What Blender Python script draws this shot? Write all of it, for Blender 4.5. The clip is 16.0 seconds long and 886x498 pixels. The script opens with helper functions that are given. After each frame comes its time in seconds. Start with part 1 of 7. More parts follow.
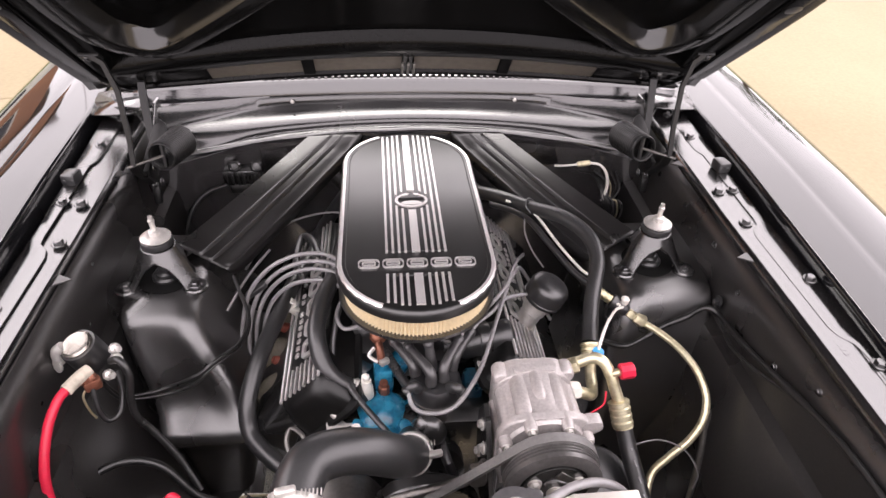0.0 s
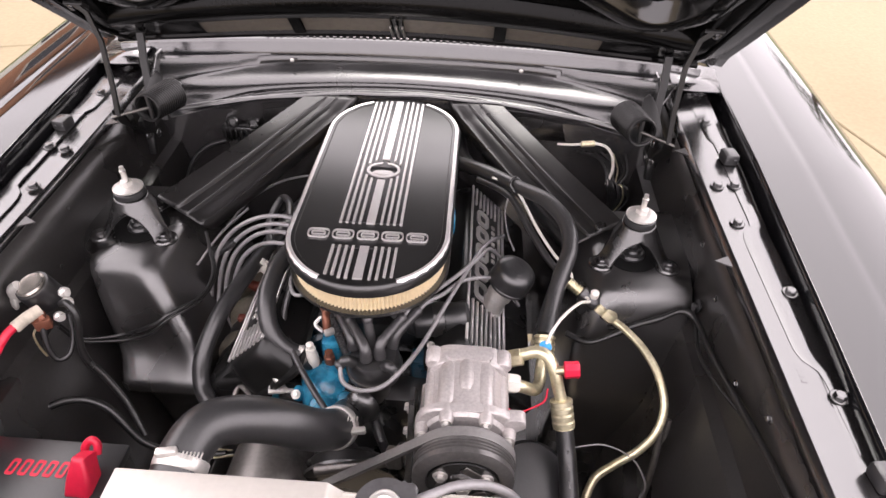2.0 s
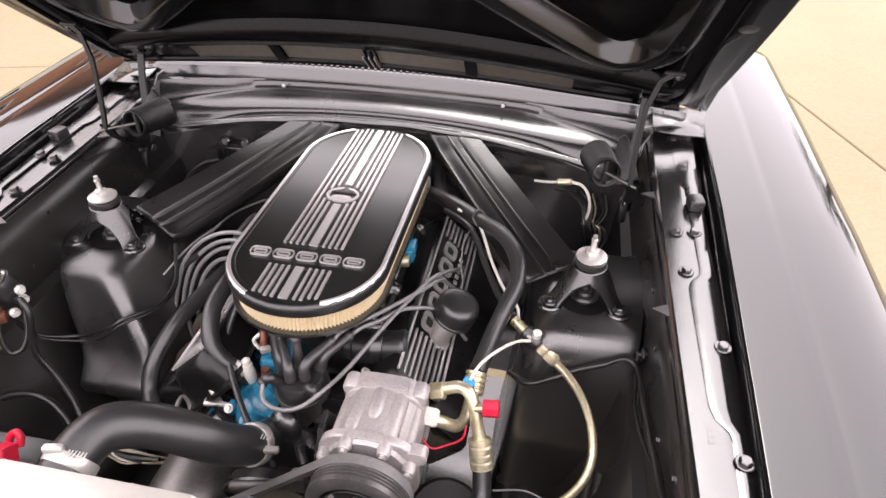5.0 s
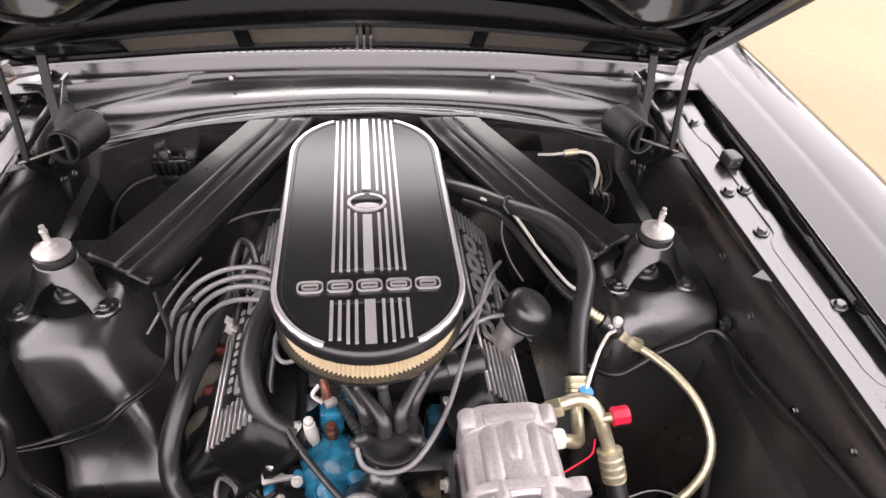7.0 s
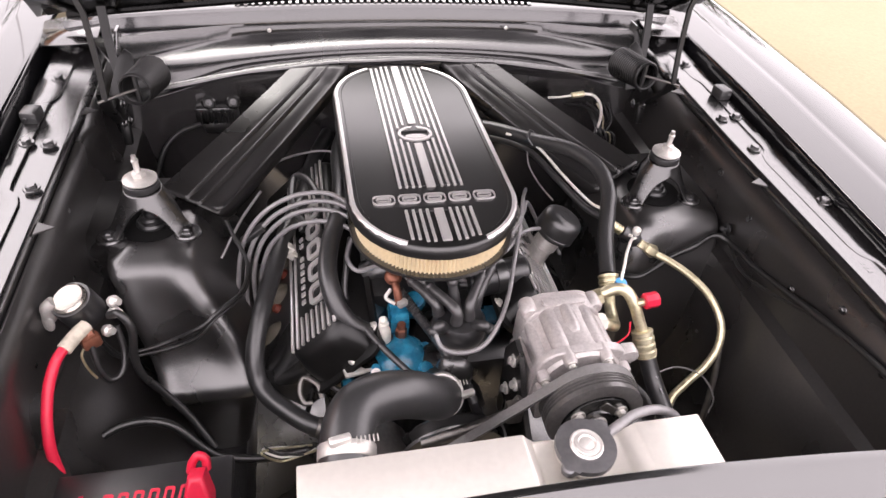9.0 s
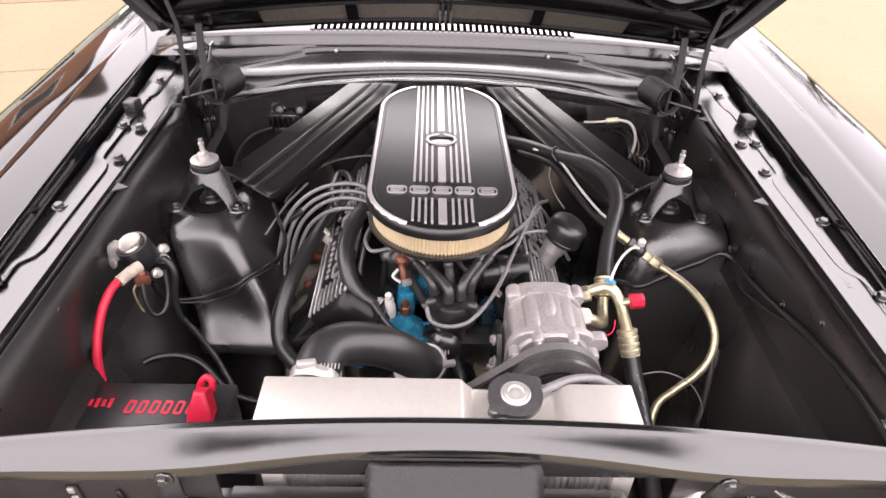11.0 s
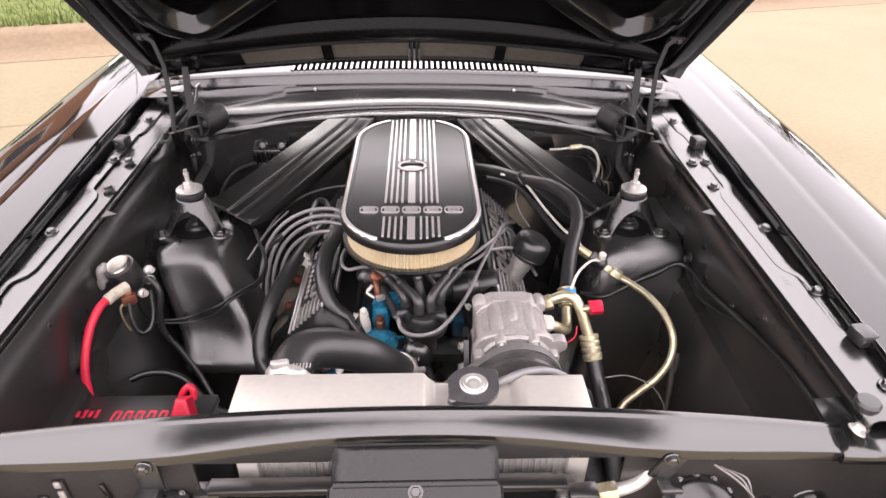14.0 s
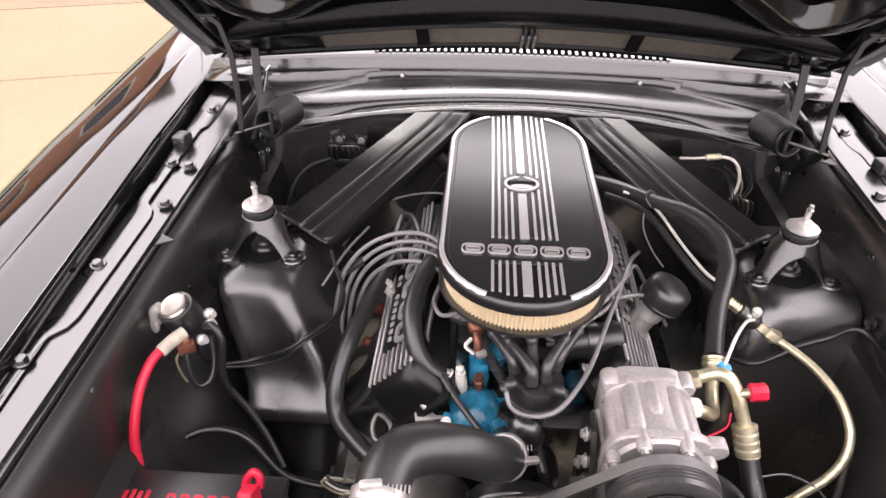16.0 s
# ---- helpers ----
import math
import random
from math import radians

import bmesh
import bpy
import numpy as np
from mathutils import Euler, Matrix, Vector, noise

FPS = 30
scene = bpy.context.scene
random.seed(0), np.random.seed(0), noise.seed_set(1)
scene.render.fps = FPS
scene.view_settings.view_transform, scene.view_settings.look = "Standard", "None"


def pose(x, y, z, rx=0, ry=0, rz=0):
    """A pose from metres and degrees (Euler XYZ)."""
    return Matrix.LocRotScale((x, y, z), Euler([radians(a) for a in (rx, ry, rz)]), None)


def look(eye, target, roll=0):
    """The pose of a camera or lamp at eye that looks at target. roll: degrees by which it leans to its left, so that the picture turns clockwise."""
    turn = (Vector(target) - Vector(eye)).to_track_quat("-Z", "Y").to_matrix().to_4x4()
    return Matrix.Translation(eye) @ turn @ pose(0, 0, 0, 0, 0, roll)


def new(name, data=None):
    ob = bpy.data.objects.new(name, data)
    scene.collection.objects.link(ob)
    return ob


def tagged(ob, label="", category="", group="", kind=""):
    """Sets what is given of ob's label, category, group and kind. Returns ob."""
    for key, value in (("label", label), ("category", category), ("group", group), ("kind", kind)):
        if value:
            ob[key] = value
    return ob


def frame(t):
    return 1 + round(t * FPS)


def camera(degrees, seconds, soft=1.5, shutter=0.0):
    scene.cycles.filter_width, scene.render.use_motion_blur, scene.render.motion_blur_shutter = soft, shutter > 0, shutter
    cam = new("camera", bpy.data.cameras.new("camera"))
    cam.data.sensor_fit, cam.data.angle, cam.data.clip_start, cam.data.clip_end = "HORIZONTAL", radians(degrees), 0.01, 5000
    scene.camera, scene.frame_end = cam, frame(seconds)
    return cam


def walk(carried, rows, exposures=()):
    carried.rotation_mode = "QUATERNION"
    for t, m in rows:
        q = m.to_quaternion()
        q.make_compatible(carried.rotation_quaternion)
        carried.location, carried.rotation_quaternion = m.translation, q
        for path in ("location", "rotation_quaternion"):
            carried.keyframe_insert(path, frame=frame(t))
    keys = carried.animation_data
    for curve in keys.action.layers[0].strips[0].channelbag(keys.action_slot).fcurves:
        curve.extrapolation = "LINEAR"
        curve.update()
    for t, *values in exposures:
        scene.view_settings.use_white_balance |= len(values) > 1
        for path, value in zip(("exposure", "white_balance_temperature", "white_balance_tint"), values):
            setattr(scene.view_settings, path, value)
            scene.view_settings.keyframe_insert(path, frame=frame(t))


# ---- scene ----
cam = camera(69.8, 16.0)
PATH = [
    (0, (-0.053, -0.821, 1.513), (0.135, 0.773, 0.319), 2.3),
    (0.5, (-0.053, -0.801, 1.522), (0.104, 0.764, 0.287), 2.1),
    (1, (-0.027, -0.787, 1.531), (0.075, 0.755, 0.261), 1.8),
    (1.5, (0.037, -0.781, 1.521), (0.053, 0.751, 0.235), 1.3),
    (2, (0.134, -0.786, 1.511), (0.065, 0.742, 0.223), 1.6),
    (2.5, (0.205, -0.775, 1.499), (0.005, 0.755, 0.226), 2.1),
    (3, (0.308, -0.749, 1.501), (-0.026, 0.779, 0.255), 2.2),
    (3.2, (0.351, -0.746, 1.497), (-0.019, 0.782, 0.26), 2.4),
    (5.3, (0.291, -0.777, 1.508), (0.057, 0.799, 0.299), 0.5),
    (5.5, (0.252, -0.783, 1.504), (0.065, 0.797, 0.293), 0.5),
    (6, (0.162, -0.78, 1.495), (0.104, 0.796, 0.264), 0.8),
    (6.5, (0.081, -0.714, 1.482), (0.156, 0.845, 0.232), 2.0),
    (7, (-0.003, -0.652, 1.47), (0.228, 0.864, 0.186), 3.6),
    (7.5, (-0.113, -0.643, 1.458), (0.269, 0.829, 0.159), 5.1),
    (8, (-0.207, -0.677, 1.452), (0.258, 0.766, 0.147), 5.9),
    (8.5, (-0.217, -0.737, 1.459), (0.245, 0.706, 0.153), 5.9),
    (8.7, (-0.201, -0.757, 1.461), (0.236, 0.692, 0.154), 5.7),
    (10.8, (-0.026, -0.907, 1.464), (0.053, 0.672, 0.239), 2.6),
    (11, (-0.029, -0.933, 1.463), (0.028, 0.664, 0.261), 2.4),
    (11.5, (-0.06, -0.996, 1.453), (-0.049, 0.637, 0.298), 1.7),
    (12, (-0.117, -1.072, 1.449), (-0.14, 0.581, 0.323), 0.7),
    (12.5, (-0.086, -1.136, 1.442), (-0.082, 0.532, 0.338), 0.6),
    (13, (-0.039, -1.18, 1.451), (-0.007, 0.496, 0.359), 0.4),
    (13.5, (-0.022, -1.124, 1.454), (0.04, 0.557, 0.372), 0.6),
    (14, (0.011, -1.014, 1.459), (0.081, 0.667, 0.379), 1.0),
    (14.5, (0.04, -0.94, 1.453), (0.095, 0.739, 0.369), 0.9),
    (15, (0.004, -0.862, 1.449), (0.038, 0.813, 0.357), 0.8),
    (15.5, (-0.04, -0.803, 1.464), (-0.037, 0.853, 0.344), 1.3),
    (16, (-0.075, -0.771, 1.461), (-0.167, 0.813, 0.245), 0.6),
]
EXPOSURES = [(0, 0.55), (8.5, 0.57), (12.5, 0.54), (13.5, 0.46), (14.5, 0.48), (15.3, 0.55), (16, 0.62)]
walk(cam, [(t, look(eye, target, roll)) for t, eye, target, roll in PATH], EXPOSURES)

# world, sun and exposure: a bright overcast day
world = bpy.data.worlds.new("overcast_sky")
scene.world = world
world.use_nodes = True
wn = world.node_tree
wn.nodes.clear()
w_out = wn.nodes.new("ShaderNodeOutputWorld")
w_bg = wn.nodes.new("ShaderNodeBackground")
w_sat = wn.nodes.new("ShaderNodeHueSaturation")
w_sky = wn.nodes.new("ShaderNodeTexSky")
w_sky.sky_type = "NISHITA"
w_sky.sun_disc = False
SUN_ELEVATION, SUN_ROTATION = radians(58), radians(0)
w_sky.sun_elevation, w_sky.sun_rotation = SUN_ELEVATION, SUN_ROTATION
w_sky.air_density, w_sky.dust_density, w_sky.ozone_density = 1.0, 7.0, 1.0
w_sat.inputs["Saturation"].default_value = 0.22
w_bg.inputs["Strength"].default_value = 0.15
wn.links.new(w_sky.outputs[0], w_sat.inputs["Color"])
w_cloud = wn.nodes.new("ShaderNodeMix")
w_cloud.data_type = "RGBA"
w_cloud.inputs["Factor"].default_value = 0.72
w_cloud.inputs["B"].default_value = (24.0, 21.4, 22.4, 1)
wn.links.new(w_sat.outputs[0], w_cloud.inputs["A"])
wn.links.new(w_cloud.outputs["Result"], w_bg.inputs[0])
wn.links.new(w_bg.outputs[0], w_out.inputs[0])
sun_data = bpy.data.lights.new("sun", "SUN")
sun_data.energy, sun_data.angle, sun_data.color = 0.9, radians(25), (1.0, 0.95, 0.88)
sun = new("sun", sun_data)
sun.matrix_world = look((0, 5, 8), (0, 0, 0))


# ---- materials ----
def material(name, base, rough=0.4, metal=0.0, coat=0.0, grain=60.0, stain=4.0, vary=0.25, rvary=0.15, bump=0.15, spec=0.5, tint=None, sheet=False, ior=1.5):
    """A painted, cast or moulded surface: fine grain, broad stains, uneven gloss and relief."""
    m = bpy.data.materials.new(name)
    m.use_nodes = True
    nt = m.node_tree
    n, ln = nt.nodes, nt.links
    b = n["Principled BSDF"]
    co = n.new("ShaderNodeTexCoord")
    fine = n.new("ShaderNodeTexNoise")
    fine.inputs["Scale"].default_value, fine.inputs["Detail"].default_value = grain, 6
    broad = n.new("ShaderNodeTexNoise")
    broad.inputs["Scale"].default_value, broad.inputs["Detail"].default_value = stain, 5
    ln.new(co.outputs["Object"], fine.inputs["Vector"])
    ln.new(co.outputs["Object"], broad.inputs["Vector"])
    both = n.new("ShaderNodeMath")
    both.operation = "MULTIPLY_ADD"
    both.inputs[1].default_value = 0.45
    ln.new(fine.outputs["Fac"], both.inputs[0])
    half = n.new("ShaderNodeMath")
    half.operation = "MULTIPLY"
    half.inputs[1].default_value = 0.55
    ln.new(broad.outputs["Fac"], half.inputs[0])
    ln.new(half.outputs[0], both.inputs[2])
    mix = n.new("ShaderNodeMix")
    mix.data_type = "RGBA"
    spread = n.new("ShaderNodeMapRange")
    spread.inputs["From Min"].default_value, spread.inputs["From Max"].default_value = 0.32, 0.68
    ln.new(both.outputs[0], spread.inputs["Value"])
    ln.new(spread.outputs[0], mix.inputs["Factor"])
    dark = [c * (1 - vary) for c in base]
    light = [min(1, c * (1 + vary)) for c in (tint or base)]
    mix.inputs["A"].default_value = (*dark, 1)
    mix.inputs["B"].default_value = (*light, 1)
    ln.new(mix.outputs["Result"], b.inputs["Base Color"])
    rr = n.new("ShaderNodeMapRange")
    rr.inputs["From Min"].default_value, rr.inputs["From Max"].default_value = 0.3, 0.7
    rr.inputs["To Min"].default_value, rr.inputs["To Max"].default_value = max(0.02, rough * (1 - rvary)), min(1, rough * (1 + rvary))
    ln.new(broad.outputs["Fac"], rr.inputs["Value"])
    ln.new(rr.outputs[0], b.inputs["Roughness"])
    b.inputs["Metallic"].default_value = metal
    b.inputs["Coat Weight"].default_value = coat
    b.inputs["Coat Roughness"].default_value = 0.04
    b.inputs["Specular IOR Level"].default_value = spec
    b.inputs["IOR"].default_value = ior
    if bump:
        bp = n.new("ShaderNodeBump")
        bp.inputs["Strength"].default_value, bp.inputs["Distance"].default_value = bump, 0.001
        if sheet:
            wob = n.new("ShaderNodeTexNoise")
            wob.inputs["Scale"].default_value, wob.inputs["Detail"].default_value = 10, 2
            ln.new(co.outputs["Object"], wob.inputs["Vector"])
            b2 = n.new("ShaderNodeBump")
            b2.inputs["Strength"].default_value, b2.inputs["Distance"].default_value = 0.4, 0.0030
            ln.new(wob.outputs["Fac"], b2.inputs["Height"])
            ln.new(b2.outputs[0], bp.inputs["Normal"])
        ln.new(fine.outputs["Fac"], bp.inputs["Height"])
        ln.new(bp.outputs[0], b.inputs["Normal"])
    return m


BAY = material("bay_black_paint", (0.010, 0.0095, 0.0098), 0.24, grain=220, stain=5, vary=0.3, rvary=0.35, bump=0.05, sheet=True, ior=2.3)
APRON = material("dull_apron_paint", (0.019, 0.0178, 0.0172), 0.32, grain=200, stain=4, vary=0.4, rvary=0.4, bump=0.08, sheet=True, ior=1.75)
COWL = material("cowl_black_paint", (0.009, 0.0088, 0.009), 0.22, grain=200, stain=7, vary=0.3, rvary=0.3, bump=0.03, sheet=True, ior=1.85)
RIB = material("hood_rib_gloss", (0.006, 0.006, 0.006), 0.16, grain=160, stain=6, vary=0.3, rvary=0.4, bump=0.02, ior=1.6)
STRAP = material("dull_hinge_black", (0.006, 0.006, 0.006), 0.36, grain=200, stain=20, vary=0.3, rvary=0.3, bump=0.06, ior=1.42)
LIPGLOSS = material("gloss_cowl_lip", (0.010, 0.010, 0.011), 0.15, grain=200, stain=6, vary=0.3, rvary=0.3, bump=0.02, ior=1.95)
MOUNT = material("pressed_mount_black", (0.008, 0.0078, 0.0078), 0.24, grain=200, stain=14, vary=0.3, rvary=0.35, bump=0.06, sheet=True, ior=2.0)
SATIN = material("satin_tower_paint", (0.014, 0.0133, 0.013), 0.31, grain=220, stain=6, vary=0.3, rvary=0.3, bump=0.04, sheet=True, ior=2.15)
CORRODED = material("corroded_lug", (0.50, 0.45, 0.37), 0.75, grain=120, stain=40, vary=0.35, bump=0.4)
# firewall base is a lighter grey than the bay black
FIREWALL = material("grey_firewall_paint", (0.050, 0.048, 0.048), 0.17, grain=140, stain=9, vary=0.2, rvary=0.3, bump=0.02, ior=2.3)
CAPGREY = material("cap_grey_steel", (0.17, 0.168, 0.172), 0.34, metal=0.7, grain=160, stain=30, vary=0.2, bump=0.05)
BRACEBLACK = material("brace_black_paint", (0.012, 0.0115, 0.0115), 0.33, grain=140, stain=9, vary=0.3, rvary=0.3, bump=0.05, sheet=True, ior=1.58)
SUPPORT = material("dusty_support_paint", (0.036, 0.033, 0.032), 0.36, grain=180, stain=7, vary=0.35, rvary=0.35, bump=0.06, sheet=True, ior=1.7)
# black of the fins; also shade painted into plenum, shock well and latch window
FINSHADE = material("fin_and_shade_black", (0.004, 0.004, 0.004), 0.85, grain=260, stain=20, vary=0.3, bump=0.2, ior=1.25)
LATCH = material("satin_black_plate", (0.014, 0.0138, 0.0138), 0.28, grain=180, stain=12, vary=0.3, rvary=0.4, bump=0.06, sheet=True, ior=1.5)
CROSS = material("crossmember_black_gloss", (0.012, 0.012, 0.012), 0.17, grain=160, stain=7, vary=0.3, rvary=0.4, bump=0.02, sheet=True, ior=2.1)
TRIM = material("weathered_bright_trim", (0.42, 0.39, 0.35), 0.28, metal=0.9, grain=120, stain=10, vary=0.2, bump=0.05)
BODY = material("gloss_black_lacquer", (0.007, 0.007, 0.008), 0.06, coat=0.1, grain=30, stain=2, vary=0.2, rvary=0.3, bump=0.0, ior=1.7)
FRAME = material("satin_black_frame", (0.010, 0.010, 0.010), 0.27, grain=160, stain=6, vary=0.3, rvary=0.35, bump=0.07, ior=2.1)
HORN = material("horn_black_enamel", (0.012, 0.012, 0.012), 0.28, grain=200, stain=25, vary=0.35, rvary=0.4, bump=0.08, ior=1.8)
HOODIN = material("hood_inner_black", (0.0035, 0.0035, 0.0035), 0.20, grain=160, stain=4, vary=0.3, rvary=0.4, bump=0.04, ior=1.22)
SLOTSKIN = material("hood_skin_inside", (0.105, 0.094, 0.078), 0.55, grain=90, stain=5, vary=0.3, bump=0.1)
RUBBER = material("black_rubber", (0.022, 0.022, 0.0228), 0.34, grain=260, stain=9, vary=0.3, bump=0.12, ior=1.7)
WIRE = material("grey_wire_sleeve", (0.19, 0.183, 0.187), 0.34, grain=200, stain=12, vary=0.2, bump=0.05, ior=1.8)
BOOT = material("grey_rubber_boot", (0.034, 0.033, 0.034), 0.36, grain=200, stain=14, vary=0.25, bump=0.1, ior=1.7)
DARKWIRE = material("black_wire_sleeve", (0.012, 0.012, 0.012), 0.32, grain=200, stain=12, vary=0.3, bump=0.05, ior=1.6)
CAST = material("cast_aluminium", (0.42, 0.395, 0.385), 0.46, metal=0.45, grain=260, stain=14, vary=0.14, bump=0.3, tint=(0.50, 0.47, 0.46))
POLISH = material("machined_aluminium", (0.72, 0.70, 0.69), 0.42, metal=0.7, grain=260, stain=14, vary=0.08, bump=0.08)
TANK = material("brushed_aluminium_tank", (0.60, 0.575, 0.53), 0.40, metal=0.4, grain=140, stain=5, vary=0.06, bump=0.08)
CHROME = material("chrome", (0.72, 0.71, 0.70), 0.10, metal=1.0, grain=120, stain=15, vary=0.05, bump=0.02)
ZINC = material("zinc_plate", (0.62, 0.60, 0.57), 0.36, metal=0.6, grain=180, stain=20, vary=0.18, bump=0.1)
GOLD = material("yellow_zinc", (0.55, 0.49, 0.30), 0.34, metal=0.75, grain=150, stain=20, vary=0.25, bump=0.1, tint=(0.66, 0.61, 0.44))
STEEL = material("dull_steel", (0.20, 0.19, 0.18), 0.42, metal=0.9, grain=170, stain=16, vary=0.25, bump=0.2)
BELT = material("belt_rubber", (0.15, 0.145, 0.142), 0.5, grain=240, stain=16, vary=0.25, bump=0.2, ior=1.7)
PULLEY = material("worn_black_pulley", (0.13, 0.125, 0.122), 0.34, metal=0.4, grain=200, stain=20, vary=0.3, bump=0.08, ior=1.7)
BLUE = material("engine_blue_paint", (0.006, 0.105, 0.23), 0.26, grain=90, stain=34, vary=0.45, rvary=0.4, bump=0.8, ior=1.6, tint=(0.03, 0.23, 0.36))
BLUEDARK = material("grimy_blue_paint", (0.008, 0.045, 0.075), 0.30, grain=160, stain=18, vary=0.5, bump=0.3, ior=1.8)
TANHEAT = material("heat_stained_iron", (0.11, 0.098, 0.075), 0.6, grain=140, stain=22, vary=0.35, bump=0.3)
REDBOOT = material("rust_red_rubber", (0.16, 0.035, 0.022), 0.5, grain=160, stain=22, vary=0.35, bump=0.2)
RED = material("red_plastic", (0.62, 0.015, 0.05), 0.38, grain=150, stain=10, vary=0.12, bump=0.05)
SKYBLUE = material("blue_plastic_cap", (0.06, 0.32, 0.75), 0.4, grain=150, stain=12, vary=0.1, bump=0.03)
WHITE = material("white_plastic", (0.72, 0.70, 0.64), 0.45, grain=150, stain=14, vary=0.1, bump=0.03)
PAPER = material("pleated_paper", (0.64, 0.54, 0.36), 0.85, grain=160, stain=25, vary=0.12, bump=0.1)
LID = material("lid_crackle_black", (0.007, 0.007, 0.007), 0.34, grain=420, stain=7, vary=0.2, bump=0.06, ior=1.76)
CASTBLACK = material("black_cast_enamel", (0.006, 0.006, 0.006), 0.30, grain=300, stain=10, vary=0.3, bump=0.08, ior=1.45)
PLASTIC = material("black_moulded_plastic", (0.015, 0.015, 0.016), 0.34, grain=240, stain=10, vary=0.25, bump=0.12, ior=1.8)
COPPER = material("copper_rust_fitting", (0.24, 0.095, 0.06), 0.45, metal=0.6, grain=160, stain=25, vary=0.3, bump=0.25)
FINS = material("core_fins", (0.55, 0.53, 0.50), 0.5, metal=0.25, grain=200, stain=10, vary=0.15, bump=0.1)


def concrete_material():
    m = bpy.data.materials.new("pale_concrete")
    m.use_nodes = True
    n, ln = m.node_tree.nodes, m.node_tree.links
    b = n["Principled BSDF"]
    co = n.new("ShaderNodeTexCoord")
    big = n.new("ShaderNodeTexNoise")
    big.inputs["Scale"].default_value, big.inputs["Detail"].default_value = 0.55, 8
    small = n.new("ShaderNodeTexNoise")
    small.inputs["Scale"].default_value, small.inputs["Detail"].default_value = 45, 8
    spots = n.new("ShaderNodeTexVoronoi")
    spots.inputs["Scale"].default_value = 0.6
    for t in (big, small, spots):
        ln.new(co.outputs["Object"], t.inputs["Vector"])
    ramp = n.new("ShaderNodeValToRGB")
    ramp.color_ramp.elements[0].position, ramp.color_ramp.elements[1].position = 0.3, 0.7
    ramp.color_ramp.elements[0].color = (0.232, 0.190, 0.114, 1)
    ramp.color_ramp.elements[1].color = (0.285, 0.236, 0.148, 1)
    ln.new(big.outputs["Fac"], ramp.inputs[0])
    fine = n.new("ShaderNodeMix")
    fine.data_type, fine.blend_type = "RGBA", "MULTIPLY"
    fine.inputs["Factor"].default_value = 0.3
    ln.new(ramp.outputs[0], fine.inputs["A"])
    ln.new(small.outputs["Fac"], fine.inputs["B"])
    oil = n.new("ShaderNodeMapRange")
    oil.inputs["From Min"].default_value, oil.inputs["From Max"].default_value = 0.03, 0.10
    oil.inputs["To Min"].default_value, oil.inputs["To Max"].default_value = 0.22, 0.0
    ln.new(spots.outputs["Distance"], oil.inputs["Value"])
    st = n.new("ShaderNodeMix")
    st.data_type = "RGBA"
    ln.new(oil.outputs[0], st.inputs["Factor"])
    ln.new(fine.outputs["Result"], st.inputs["A"])
    st.inputs["B"].default_value = (0.20, 0.12, 0.07, 1)
    ln.new(st.outputs["Result"], b.inputs["Base Color"])
    b.inputs["Roughness"].default_value = 0.85
    bp = n.new("ShaderNodeBump")
    bp.inputs["Strength"].default_value, bp.inputs["Distance"].default_value = 0.3, 0.003
    ln.new(small.outputs["Fac"], bp.inputs["Height"])
    ln.new(bp.outputs[0], b.inputs["Normal"])
    return m


CONCRETE = concrete_material()
KERB = material("kerb_concrete", (0.21, 0.155, 0.10), 0.85, grain=30, stain=1.5, vary=0.2, bump=0.4)
GRASS = material("grass", (0.065, 0.095, 0.014), 0.7, grain=14, stain=0.8, vary=0.4, bump=0.3, tint=(0.11, 0.14, 0.024))
BRICK = material("brown_brick_wall", (0.40, 0.19, 0.10), 0.8, grain=14, stain=1.0, vary=0.3, bump=0.4)
ROOF = material("brown_shingle_roof", (0.20, 0.115, 0.075), 0.85, grain=10, stain=1.0, vary=0.35, bump=0.4)
BARK = material("bark", (0.09, 0.06, 0.04), 0.9, grain=18, stain=3, vary=0.4, bump=0.5)
LEAF = material("leaf", (0.045, 0.075, 0.02), 0.55, grain=9, stain=0.8, vary=0.5, bump=0.0)
GLASS = material("dark_window_glass", (0.02, 0.022, 0.025), 0.05, grain=3, stain=1, vary=0.2, bump=0.0)


# ---- mesh helpers ----
def finish(bm, name, mat, label="", sharp=38):
    me = bpy.data.meshes.new(name)
    bmesh.ops.recalc_face_normals(bm, faces=bm.faces)
    bm.to_mesh(me)
    bm.free()
    for p in me.polygons:
        p.use_smooth = True
    me.set_sharp_from_angle(angle=radians(sharp))
    me.materials.append(mat)
    ob = new(name, me)
    if label:
        ob["label"] = label
    return ob


def thing(name, at, label, category, group="", kind=""):
    e = new(name)
    e.empty_display_size = 0.05
    e.matrix_basis = Matrix.Translation(at)
    rest[e.name] = Matrix.Translation(at)
    return tagged(e, label, category, group, kind)


rest = {}


def part(name, bm, mat, parent, label="", sharp=38):
    ob = finish(bm, name, mat, label, sharp)
    ob.parent = parent
    if parent.name in rest:
        ob.matrix_parent_inverse = rest[parent.name].inverted()
    return ob


def shared(name, mesh, m, parent, label=""):
    """One more piece on a mesh that others use too."""
    ob = new(name, mesh)
    ob.parent = parent
    if parent.name in rest:
        ob.matrix_parent_inverse = rest[parent.name].inverted()
    ob.matrix_basis = m
    if label:
        ob["label"] = label
    return ob


def mesh_of(bm, name, mat, sharp=38):
    me = bpy.data.meshes.new(name)
    bmesh.ops.recalc_face_normals(bm, faces=bm.faces)
    bm.to_mesh(me)
    bm.free()
    for p in me.polygons:
        p.use_smooth = True
    me.set_sharp_from_angle(angle=radians(sharp))
    me.materials.append(mat)
    return me


def B():
    return bmesh.new()


